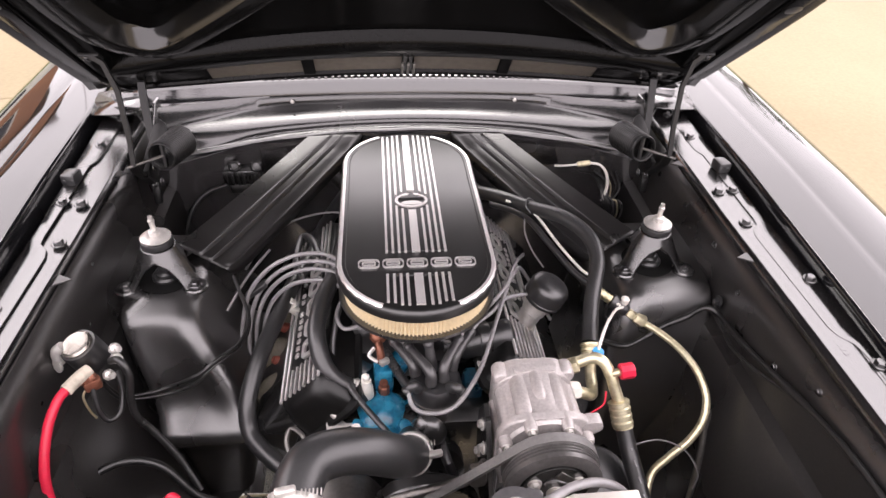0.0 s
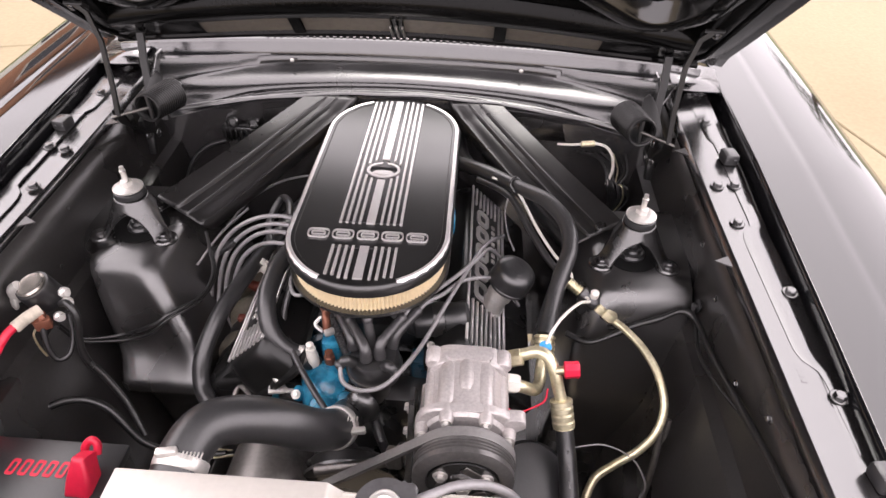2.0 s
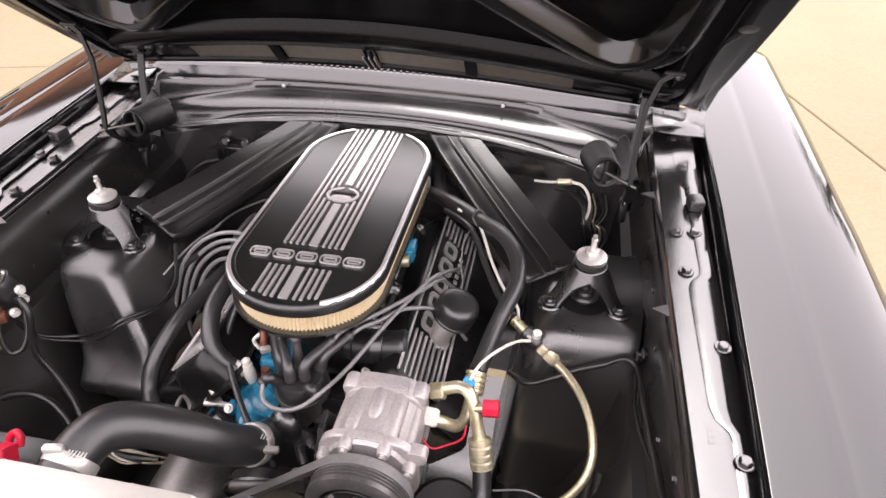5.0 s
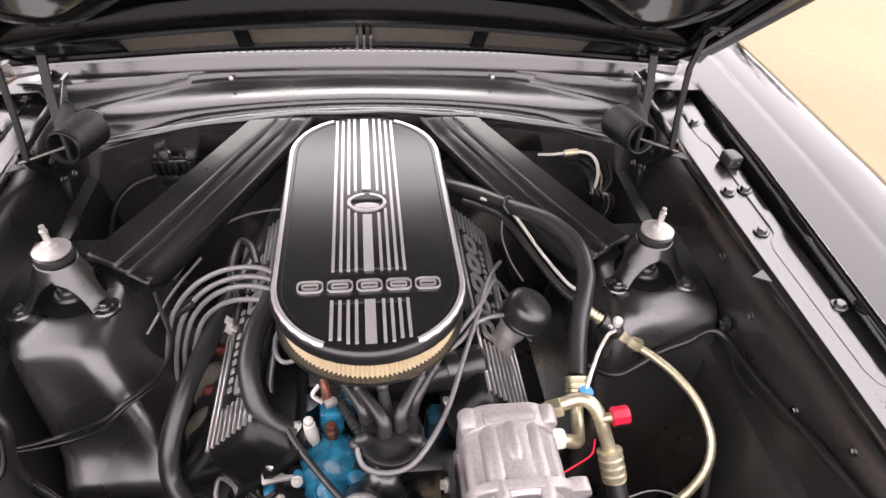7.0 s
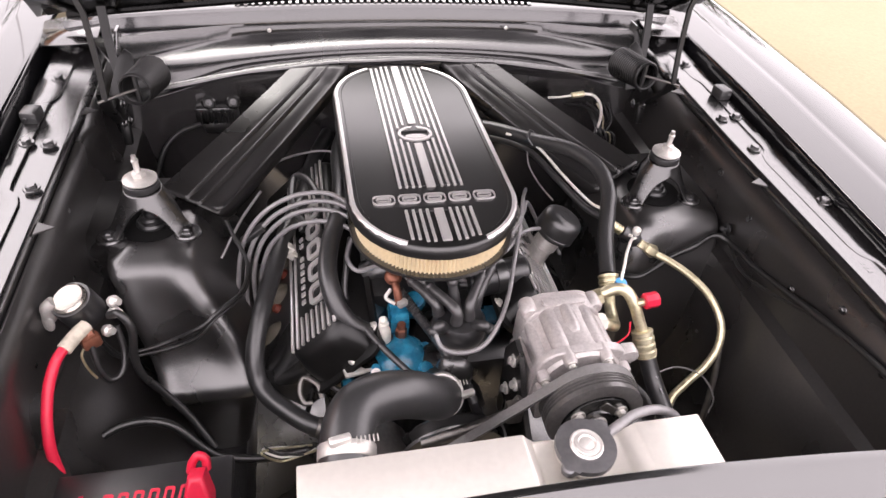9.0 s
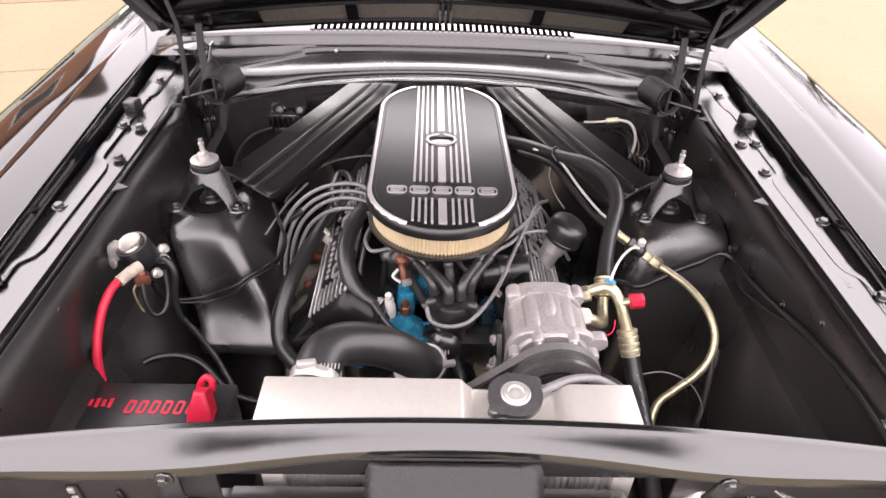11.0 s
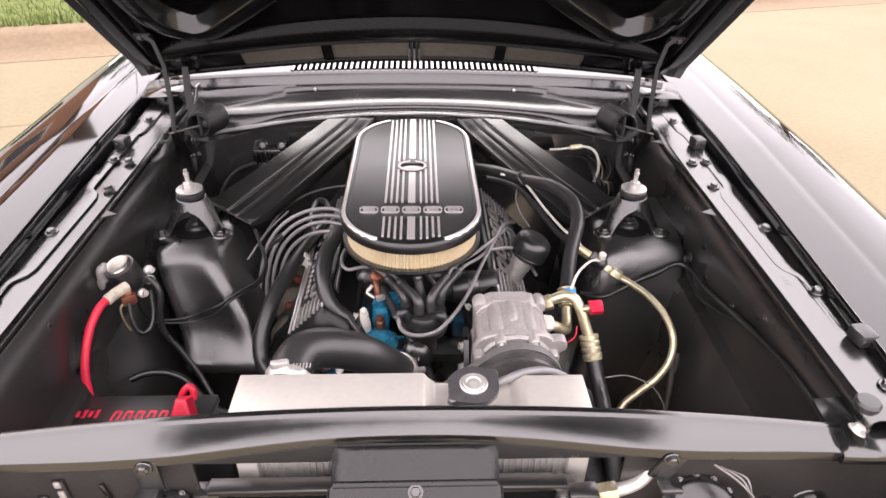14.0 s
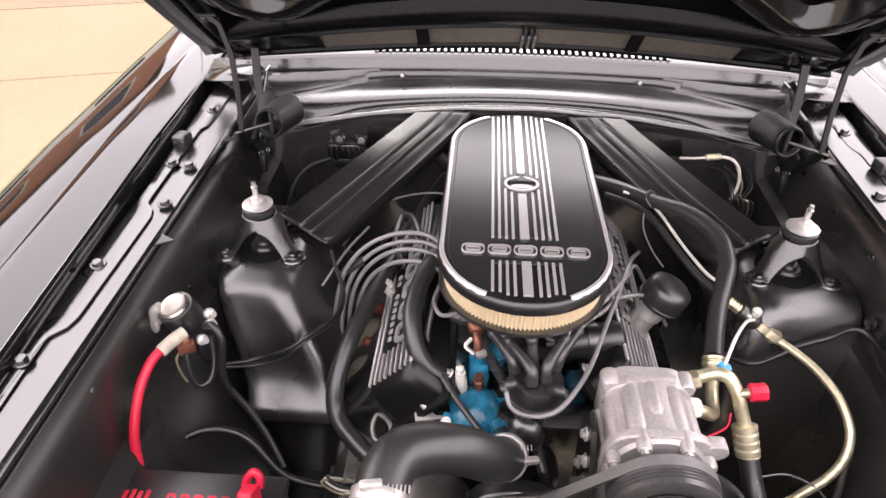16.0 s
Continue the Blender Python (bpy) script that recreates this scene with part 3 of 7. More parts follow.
def radiator_support():
    # rolled crossmember above the panel: slack wave along its front edge
    bm = B()
    rows = []
    for x in ys(-0.47, 0.47, 49):
        a = abs(x)
        zt = 0.9365 - 0.06 * x * x
        g = min(1.0, a / 0.24)
        yf = -0.549 - 0.020 * g * g * (3 - 2 * g) - 0.0025 * math.cos(x * 21) - 0.008 * max(0.0, (a - 0.2) / 0.27)
        yr = -0.520 - 0.02 * x * x / 0.2
        rows.append([(x, yr + 0.001, zt - 0.035), (x, yr, zt - 0.006), (x, yr - 0.001, zt - 0.0008), (x, yr - 0.0025, zt), (x, yr - 0.0065, zt - 0.0004), (x, yr - 0.0085, zt - 0.0025), (x, yr - 0.0105, zt - 0.0034), (x, lerp(yr, yf, 0.55), zt - 0.0055), (x, yf + 0.003, zt - 0.0090),
                     (x, yf + 0.0008, zt - 0.0098), (x, yf, zt - 0.0115), (x, yf, zt - 0.020), (x, yf + 0.006, zt - 0.024)])
    skin(bm, rows)
    solid(part("crossmember", bm, CROSS, body, sharp=40), 0.002, 1.0)
    # panel below it, two sheets thick, with the opening for the cores
    holes = ((-0.455, 0.803, 0.020), (0.466, 0.812, 0.020))
    for side in (-1, 1):
        bm = B()
        hx, hz, r = holes[0 if side < 0 else 1]
        hx = abs(hx)
        xs = [0.235, 0.30, 0.36, hx - 0.03, hx + 0.03, 0.53, 0.565, 0.60]
        zs = [0.45, 0.60, 0.70, hz - 0.03, hz + 0.03, 0.868, 0.90, 0.918]
        for back in (0.0, 0.003):
            def at(x, z):
                return (side * x, -0.5575 + back - 0.10 * max(0, x - 0.53), z)

            for a in range(len(xs) - 1):
                for c in range(len(zs) - 1):
                    if a == 3 and c == 3:
                        continue
                    bm.faces.new([bm.verts.new(at(xs[a + p], zs[c + q])) for p, q in ((0, 0), (1, 0), (1, 1), (0, 1))])
            n = 32
            ring_o, ring_i = [], []
            for k in range(n):
                ang = 2 * math.pi * k / n
                cx, cz = math.cos(ang), math.sin(ang)
                m = 0.03 / max(abs(cx), abs(cz))
                ring_o.append(bm.verts.new(at(hx + m * cx, hz + m * cz)))
                ring_i.append(bm.verts.new(at(hx + r * cx, hz + r * 0.82 * cz)))
            for k in range(n):
                bm.faces.new((ring_o[k], ring_o[(k + 1) % n], ring_i[(k + 1) % n], ring_i[k]))
        part("support_panel", bm, SUPPORT, body, sharp=1)
    bm = B()
    box(bm, (0, -0.556, 0.9055), (0.470, 0.003, 0.025), 0.0)
    part("upper_strip", bm, FRAME, body)
    for hx, hz, r in holes:
        bm = B()
        tube(bm, [(hx + r * math.cos(a), -0.5575, hz + 0.82 * r * math.sin(a)) for a in ys(0, 2 * math.pi, 33)], 0.0018, 6, 1)
        part("rolled_edge", bm, FRAME, body)
    # two slots, black strips for their shaded openings, each with a ladder of bright clips
    def strip(x0, z0, x1, z1, w, proud, mat, name, label=""):
        bm = B()
        box(bm, ((x0 + x1) / 2, -0.5595 - proud, (z0 + z1) / 2), (w, 0.003, math.hypot(x1 - x0, z1 - z0)), 0.001, Matrix.Rotation(math.atan2(x0 - x1, z0 - z1), 4, "Y"))
        part(name, bm, mat, body, label)

    for (xa, za, xb, zb), lit in (((-0.383, 0.872, -0.3795, 0.784), ((0.0, 0.10), (0.17, 0.50), (0.64, 0.70), (0.78, 0.86), (0.93, 0.99))), ((-0.4065, 0.846, -0.4035, 0.783), ((0.02, 0.18), (0.30, 0.38), (0.58, 0.74), (0.90, 0.98)))):
        strip(xa, za, xb, zb, 0.0125, 0.0, RUBBER, "slot")
        for f0, f1 in lit:
            strip(lerp(xa, xb, f0), lerp(za, zb, f0), lerp(xa, xb, f1), lerp(za, zb, f1), 0.0068, 0.0022, ZINC, "clip", "bright sheet-metal clip")
    for x, z in ((-0.425, 0.812), (-0.336, 0.853)):
        bm = B()
        box(bm, (x, -0.560, z), (0.006, 0.004, 0.026), 0.002, Matrix.Rotation(radians(-9), 4, "Y"))
        part("tab", bm, FRAME, body)
    # tie panels to the fenders
    for side in (-1, 1):
        bm = B()
        rows = [[(side * 0.462, -0.505, 0.9230), (side * 0.52, -0.505, 0.9270), (side * 0.590, -0.505, 0.9300)],
                [(side * 0.462, -0.560, 0.9165), (side * 0.52, -0.562, 0.9200), (side * 0.590, -0.572, 0.9225)],
                [(side * 0.462, -0.5765, 0.9140), (side * 0.52, -0.580, 0.9170), (side * 0.585, -0.592, 0.9190)],
                [(side * 0.462, -0.5780, 0.9100), (side * 0.52, -0.582, 0.9120), (side * 0.585, -0.594, 0.9140)],
                [(side * 0.462, -0.575, 0.900), (side * 0.52, -0.578, 0.900), (side * 0.582, -0.592, 0.90)]]
        skin(bm, rows)
        solid(part("tie_panel", bm, CROSS, body), 0.003, 0.0)
        bm = B()
        rows = [[(side * 0.601, -0.561, z), (side * 0.588, -0.64, z - 0.01), (side * 0.56, -0.74, z - 0.015)] for z in (0.45, 0.7, 0.8, 0.86, 0.92)]
        skin(bm, rows)
        solid(part("side_baffle", bm, SUPPORT, body), 0.003, 0.0)
    # header over the grille
    bm = B()
    rows = []
    for x in ys(-0.60, 0.60, 41):
        v = -0.052 * max(0.0, 1 - abs(x) / 0.62)
        rows.append([(x, -0.600, 0.765), (x, -0.612 + 0.5 * v, 0.793), (x, -0.616 + 0.55 * v, 0.800), (x, -0.630 + 0.8 * v, 0.802), (x, -0.641 + v, 0.799), (x, -0.644 + v, 0.794), (x, -0.645 + v, 0.784)])
    skin(bm, rows)
    solid(part("grille_header", bm, CROSS, body, sharp=50), 0.002, 0.0)
    for x in (-0.06, -0.012, 0.012, 0.055):
        shared("header_bolt", BOLT, Matrix.Translation((x, -0.680, 0.8015)) @ Matrix.Scale(0.6, 4), body)
    for side in (-1, 1):
        bm = B()
        lathe(bm, [(0.0125, 0), (0.0135, 0.003), (0.0138, 0.008), (0.0115, 0.011), (0.0, 0.0122)], (side * 0.50, -0.535, 0.941), (0, 0, 1), 20)
        lathe(bm, [(0.005, -0.02), (0.005, 0.0)], (side * 0.50, -0.535, 0.941), (0, 0, 1), 10)
        part("hood_bumper", bm, RUBBER, body, "round black rubber hood bumper")
        shared("bumper_nut", ZBOLT, Matrix.Translation((side * 0.482, -0.556, 0.928)) @ Matrix.Rotation(radians(25 * side), 4, "Y") @ Matrix.Scale(1.1, 4), body, "brassy nut")


radiator_support()


def chassis():
    """Frame rails, sump shield and wheelhouse that close the bay below."""
    for side in (-1, 1):
        bm = B()
        box(bm, (side * 0.36, -0.1, 0.36), (0.09, 1.0, 0.12), 0.012)
        part("frame_rail", bm, FRAME, body)
    bm = B()
    box(bm, (0, -0.45, 0.30), (0.72, 0.14, 0.08), 0.012)
    part("crossbeam", bm, FRAME, body)
    bm = B()
    skin(bm, [[(-0.58, -0.60, 0.24), (0.58, -0.60, 0.24)], [(-0.58, 0.36, 0.24), (0.58, 0.36, 0.24)]])
    solid(part("splash_shield", bm, FRAME, body), 0.004, 0.0)
    for side in (-1, 1):
        bm = B()
        box(bm, (side * 0.40, 0.30, 0.13), (0.10, 0.12, 0.26), 0.01)
        part("jack_foot", bm, FRAME, body)
        bm = B()
        box(bm, (side * 0.40, -0.52, 0.13), (0.10, 0.10, 0.26), 0.01)
        part("jack_foot", bm, FRAME, body)


chassis()


def front_fender(side):
    f = thing("fender", (side * 0.70, 0.0, 0.30), "glossy black front fender reflecting the bright sky", "fender", "front fenders")
    sec = [(-0.004, -0.050), (0.0, -0.040), (0.0, -0.008), (0.0008, -0.0025), (0.0030, -0.0002), (0.0045, 0.0), (0.0075, 0.0002), (0.03, 0.0010), (0.055, 0.0018), (0.068, 0.0020), (0.072, 0.0008), (0.076, 0.0016),
           (0.10, 0.0012), (0.128, -0.001), (0.150, -0.006), (0.168, -0.013), (0.185, -0.024), (0.199, -0.045), (0.209, -0.08), (0.218, -0.16), (0.223, -0.30), (0.212, -0.45), (0.205, -0.62)]
    bm = B()
    rows = []
    for y in ys(-0.76, 0.82, 60):
        x0, z0 = line_at(LIP_X, y), line_at(LIP_Z, y)
        wide = 1.10 if side > 0 else 1.03
        rows.append([(side * (x0 + dx * wide * (1 + 0.06 * max(0, 0.2 - y) - 0.16 * max(0, -y - 0.3))), y, z0 + dz) for dx, dz in sec])
    skin(bm, rows)
    solid(part("fender_skin", bm, BODY, f, sharp=50), 0.002, -1.0 if side > 0 else 1.0)
    # bolted inner flange with a wavy edge over the apron
    bm = B()
    rows = []
    for y in ys(-0.62, 0.44, 70):
        z = line_at(RAIL_Z, y) + 0.0025
        xi = 0.534 + 0.010 * math.tanh(8 * math.sin(y * 13 + 0.6)) * (1 if y < 0.2 else 0)
        xo = line_at(LIP_X, y)
        rows.append([(side * xi, y, z - 0.002), (side * (xi + 0.001), y, z + 0.0005), (side * (xi + 0.006), y, z + 0.001), (side * lerp(xi, xo, 0.45), y, z + 0.001), (side * (xo - 0.018), y, z),
                     (side * (xo - 0.013), y, z - 0.006), (side * (xo - 0.011), y, z - 0.022), (side * (xo - 0.002), y, z - 0.024)])
    skin(bm, rows)
    solid(part("inner_flange", bm, BAY, f, sharp=45), 0.0018, 0.0)
    if side > 0:
        spots = ((0.519, 0.057), (0.546, 0.060), (0.525, -0.033), (0.553, -0.172), (0.551, -0.333), (0.541, -0.507), (0.545, 0.245), (0.540, 0.345))
    else:
        spots = ((0.519, 0.062), (0.548, 0.068), (0.516, -0.038), (0.546, -0.175), (0.549, -0.335), (0.541, -0.507), (0.545, 0.245), (0.540, 0.345))
    for x, y in spots:
        shared("flange_bolt", BOLT, Matrix.Translation((side * x, y, line_at(RAIL_Z, y) + 0.004)) @ Matrix.Rotation(x * 40 + y * 30, 4, "Z"), f, "black hex bolt with washer")
    for y in (0.127, -0.432):
        bm = B()
        z = line_at(RAIL_Z, y) + 0.003
        xb = 0.553
        box(bm, (side * xb, y, z + 0.010), (0.024, 0.029, 0.020), 0.005, Matrix.Rotation(radians(6 * side), 4, "Z"))
        for dx in (-0.006, 0.006):
            cyl(bm, (side * xb + dx, y - 0.0155, z + 0.010), (side * xb + dx, y - 0.0135, z + 0.010), 0.003, seg=10)
        part("rubber_stop", bm, RUBBER, f, "black rubber hood stop block")
    for y in (-0.11, 0.16):
        z = line_at(RAIL_Z, y)
        bm = B()
        prism(bm, [(0, -0.012), (0.022, 0.0), (0, 0.012)], Matrix.Translation((side * 0.497, y, z - 0.004)) @ Matrix.Rotation(0 if side < 0 else math.pi, 4, "Z"), 0.0022, 0.0006, 1)
        part("wiring_tab", bm, APRON, f)
    # stamped ridge and number plate area of the flange, too worn to read
    if side > 0:
        bm = B()
        for k in range(14):
            box(bm, (side * 0.521, -0.215 - 0.0075 * k, line_at(RAIL_Z, -0.2) + 0.0003), (0.006, 0.0035, 0.0012), 0.0004, seg=1)
        part("stamped_bar", bm, BAY, f)
    return f


for side in (-1, 1):
    front_fender(side)


# ---- hood ----
HR, HU, HN = Vector((0, 0.372, 1.0)), Vector((0, -0.764, 0.645)), Vector((0, 0.645, 0.764))


def hood_pt(s, x, h=0.0):
    crown = 0.045 * min(1.0, max(0.0, (s - 0.09) / 0.3))
    return HR + HU * s + HN * (h + crown * (1 - (x / 0.5) ** 2)) + Vector((x, 0, 0))


def hood_rear(x):
    """How far up the rear edge lies at x."""
    return 0.122 - 0.086 * (x / 0.56) ** 2


def hood_half(s):
    return 0.588 - 0.03 * s


def make_hood():
    hood = thing("hood", (0, 0.37, 1.0), "opened black hood, pressed inner frame with slots and ribs", "hood")
    # outer and inner skin
    for name, mat, inset, low, high in (("outer_skin", BODY, 0.0, 0.012, 0.042), ("inner_skin", HOODIN, 0.02, 0.010, 0.034)):
        bm = B()
        rows = []
        for k in range(29):
            row = []
            for u in ys(-1, 1, 31):
                w = hood_half(lerp(0.04, 1.10, k / 28)) - inset
                x = u * w
                s = lerp(hood_rear(x) + inset * 0.2, 1.10 - inset, k / 28)
                row.append(hood_pt(s, x, lerp(low, high, min(1.0, (s - hood_rear(x)) / 0.18)) - (0.004 if abs(u) > 0.97 else 0.0)))
            rows.append(row)
        skin(bm, rows)
        solid(part(name, bm, mat, hood), 0.0015, 1.0)

    def beam(s0, x0, s1, x1, wide, tall, base=0.032, n=14, slope=0.35, mat=HOODIN, name="inner_rib"):
        """A pressed channel on the skin's underside, sloped at both flanks."""
        bm = B()
        d = Vector((x1 - x0, s1 - s0)).normalized()
        px, ps = -d.y, d.x
        rows = []
        for k in range(n + 1):
            x, s = lerp(x0, x1, k / n), lerp(s0, s1, k / n)
            half, f = wide / 2, wide / 2 * (1 - slope)
            prof = [(-half, base), (-half * 0.97, base - tall * 0.12), (-f * 1.06, base - tall * 0.93), (-f * 0.93, base - tall), (f * 0.93, base - tall), (f * 1.06, base - tall * 0.93), (half * 0.97, base - tall * 0.12), (half, base)]
            rows.append([hood_pt(s + ps * o, x + px * o, h) for o, h in prof])
        skin(bm, rows)
        return part(name, bm, mat, hood, sharp=50)

    def rear_strip(prof, x0, x1, n, mat, name, label=""):
        bm = B()
        skin(bm, [[hood_pt(hood_rear(x) + o, x, h) for o, h in prof] for x in ys(x0, x1, n)])
        return part(name, bm, mat, hood, label, sharp=50)

    # rear bar in two strips, with the dividers between the slots
    rear_strip([(-0.001, 0.014), (-0.002, 0.004), (0.0, -0.0010), (0.002, -0.002), (0.006, -0.002), (0.008, 0.000), (0.009, 0.008)], -0.535, 0.535, 41, HOODIN, "rear_bar")
    rear_strip([(0.062, 0.010), (0.063, 0.000), (0.065, -0.002), (0.085, -0.0025), (0.095, -0.001), (0.101, 0.006), (0.107, 0.022)], -0.50, 0.50, 41, HOODIN, "rear_bar")
    for x in (-0.172, 0.0, 0.172):
        rear_strip([(0.006, 0.007), (0.007, 0.0005), (0.063, 0.0005), (0.064, 0.007)], x - 0.010, x + 0.010, 3, HOODIN, "slot_divider")
    for side in (-1, 1):
        rear_strip([(0.006, 0.0045), (0.035, 0.0035), (0.064, 0.0045)], side * 0.345, side * 0.52, 9, HOODIN, "slot_end")
    # tan-grey sheets close the slots, lighter than the black frame
    for a, b in ((-0.347, -0.182), (-0.162, -0.010), (0.010, 0.162), (0.182, 0.347)):
        rear_strip([(0.006, 0.0055), (0.064, 0.0055)], a, b, 7, SLOTSKIN, "slot_backing", "tan-grey skin behind a slot")
    for side in (-1, 1):
        # swept channel: along the side, round the corner and inwards to the front
        line = smooth_path([Vector((side * x, s, 0)) for x, s in ((0.478, 0.62), (0.474, 0.42), (0.466, 0.30), (0.446, 0.248), (0.412, 0.222), (0.378, 0.228), (0.338, 0.258), (0.240, 0.340), (0.06, 0.50))], 6)
        bm = B()
        rows = []
        for k, p in enumerate(line):
            d = (line[min(k + 1, len(line) - 1)] - line[max(k - 1, 0)]).normalized()
            px, ps = -d.y, d.x
            rows.append([hood_pt(p.y + ps * o * side, p.x + px * o * side, h) for o, h in ((-0.018, 0.033), (-0.016, 0.029), (-0.0085, 0.003), (-0.007, 0.0008), (-0.005, 0.0), (0.020, 0.0), (0.022, 0.0010), (0.0235, 0.003), (0.029, 0.030))])
        skin(bm, rows)
        part("swept_rib", bm, RIB, hood, sharp=30)
        beam(0.10, side * 0.535, 1.06, side * 0.50, 0.085, 0.032, slope=0.2, n=22, name="side_channel")
        bm = B()
        rows = []
        for s in ys(0.07, 1.10, 22):
            w = hood_half(s) - 0.03 * max(0.0, 1 - (s - 0.07) / 0.05)
            rows.append([hood_pt(s, side * (w - 0.062), -0.002), hood_pt(s, side * (w - 0.058), -0.005), hood_pt(s, side * (w - 0.018), 0.004), hood_pt(s, side * (w - 0.012), 0.010), hood_pt(s, side * (w - 0.004), 0.028), hood_pt(s, side * w, 0.036)])
        skin(bm, rows)
        solid(part("edge_flange", bm, HOODIN, hood, sharp=45), 0.0015, 0.0)
        for s in (0.42, 0.72):
            bm = B()
            p = hood_pt(s, side * 0.532, -0.0005)
            lathe(bm, [(0.010, -0.001), (0.012, 0.0), (0.012, 0.002), (0.008, 0.0035)], p, -HN, 18)
            part("plug", bm, RUBBER, hood)
    beam(1.04, -0.52, 1.04, 0.52, 0.10, 0.032, slope=0.25, n=20, name="front_bar")
    # small latch stiffener between the middle slots
    bm = B()
    for dx in (-0.014, -0.004, 0.006):
        box(bm, hood_pt(0.148, dx + 0.004, -0.003), (0.004, 0.045, 0.006), 0.001, Matrix.Rotation(radians(-40), 4, "X"))
    part("stiffener", bm, STEEL, hood)

    return hood


HOOD = make_hood()


# ---- unseen house and trees behind the lawn, added for the lacquer to mirror ----
def unseen_house():
    turn = Matrix.Rotation(math.atan2(0.6, 0.8), 4, "Z")
    t = thing("house", turn @ Vector((-7, 11.5, 0.1)), "unseen two-storey house, pale below and brown brick above, added to be mirrored", "house")
    # pale and brown storeys set to give the fender its reflected bands
    bm = B()
    box(bm, (0, 0, 0), (16, 7, 2.4), 0.02)
    bmesh.ops.transform(bm, matrix=turn @ Matrix.Translation((-7, 15, 1.3)), verts=bm.verts)
    part("wall", bm, WHITE, t, "pale plastered ground floor wall")
    bm = B()
    box(bm, (0, 0, 0), (16, 7, 3.5), 0.02)
    bmesh.ops.transform(bm, matrix=turn @ Matrix.Translation((-7, 14.95, 4.25)), verts=bm.verts)
    part("wall", bm, BRICK, t, "brown brick upper wall")
    bm = B()
    v = [(-15.6, 10.9, 6.0), (1.6, 10.9, 6.0), (1.6, 19.1, 6.0), (-15.6, 19.1, 6.0), (-13.4, 15, 7.6), (-3, 15, 7.6)]
    vs = [bm.verts.new(turn @ Vector(p)) for p in v]
    for f in ((0, 1, 5, 4), (1, 2, 5), (2, 3, 4, 5), (3, 0, 4), (3, 2, 1, 0)):
        bm.faces.new([vs[k] for k in f])
    part("roof", bm, ROOF, t, sharp=10)
    for x, z in [(x, z) for z in (1.4, 4.3) for x in (-9, -6.4, 0.6, 3.4)]:
        bm = B()
        box(bm, (0, 0, 0), (1.3, 0.12, 1.2), 0.02)
        bmesh.ops.transform(bm, matrix=turn @ Matrix.Translation((x - 4, 11.48, z)), verts=bm.verts)
        w = part("window", bm, WHITE, t)
        bm = B()
        box(bm, (0, 0, 0), (1.14, 0.06, 1.04), 0.01)
        bmesh.ops.transform(bm, matrix=turn @ Matrix.Translation((x - 4, 11.43, z)), verts=bm.verts)
        part("pane", bm, GLASS, w)
    bm = B()
    box(bm, (0, 0, 0), (1.1, 0.1, 2.1), 0.02)
    bmesh.ops.transform(bm, matrix=turn @ Matrix.Translation((-6.6, 11.47, 1.2)), verts=bm.verts)
    part("door", bm, BARK, t)


def tree(x, y, h, seed):
    rnd = random.Random(seed)
    t = thing("tree", (x, y, 0.1), "unseen leafy green garden tree with a brown trunk, added to be mirrored", "tree", "garden trees")
    bm = B()
    tips = []
    lean = Vector((rnd.uniform(-0.4, 0.4), rnd.uniform(-0.4, 0.4), 0))
    tube(bm, [(x, y, 0), (x + lean.x * 0.3, y + lean.y * 0.3, h * 0.25), (x + lean.x, y + lean.y, h * 0.55), (x + lean.x * 1.4, y + lean.y * 1.4, h * 0.85)], lambda f: 0.18 * (1 - 0.8 * f), 10, 4)
    for k in range(9):
        a = k * 2.4 + rnd.random()
        z0 = h * rnd.uniform(0.32, 0.7)
        r = h * rnd.uniform(0.2, 0.36)
        p = Vector((x + lean.x * 0.6, y + lean.y * 0.6, z0))
        q = p + Vector((r * math.cos(a), r * math.sin(a), h * rnd.uniform(0.08, 0.28)))
        tube(bm, [p, p.lerp(q, 0.5) + Vector((0, 0, 0.1)), q], lambda f: 0.06 * (1 - 0.8 * f), 6, 3)
        tips += [q, p.lerp(q, 0.7)]
    part("trunk", bm, BARK, t)
    tips.append(Vector((x + lean.x * 1.4, y + lean.y * 1.4, h * 0.9)))
    verts, faces = [], []
    for c in tips:
        rad = h * rnd.uniform(0.10, 0.17)
        for k in range(150):
            d = Vector((rnd.gauss(0, 1), rnd.gauss(0, 1), rnd.gauss(0, 0.8))).normalized() * rad * rnd.random() ** 0.4
            p = c + d
            u = Vector((rnd.gauss(0, 1), rnd.gauss(0, 1), rnd.gauss(0, 1))).normalized()
            v = u.orthogonal().normalized()
            s = rnd.uniform(0.05, 0.11)
            i = len(verts)
            verts += [p - u * s, p + v * s * 0.5, p + u * s, p - v * s * 0.5]
            faces.append((i, i + 1, i + 2, i + 3))
    me = bpy.data.meshes.new("crown")
    me.from_pydata([tuple(v) for v in verts], [], faces)
    me.materials.append(LEAF)
    ob = new("crown", me)
    ob.parent = t
    ob.matrix_parent_inverse = rest[t.name].inverted()


unseen_house()
# trees stand out of view, only to darken what the fenders reflect
tree(-5.0, 10.2, 4.6, 1)
tree(-9.6, 4.4, 3.6, 2)
tree(9.4, 11.6, 5.0, 4)


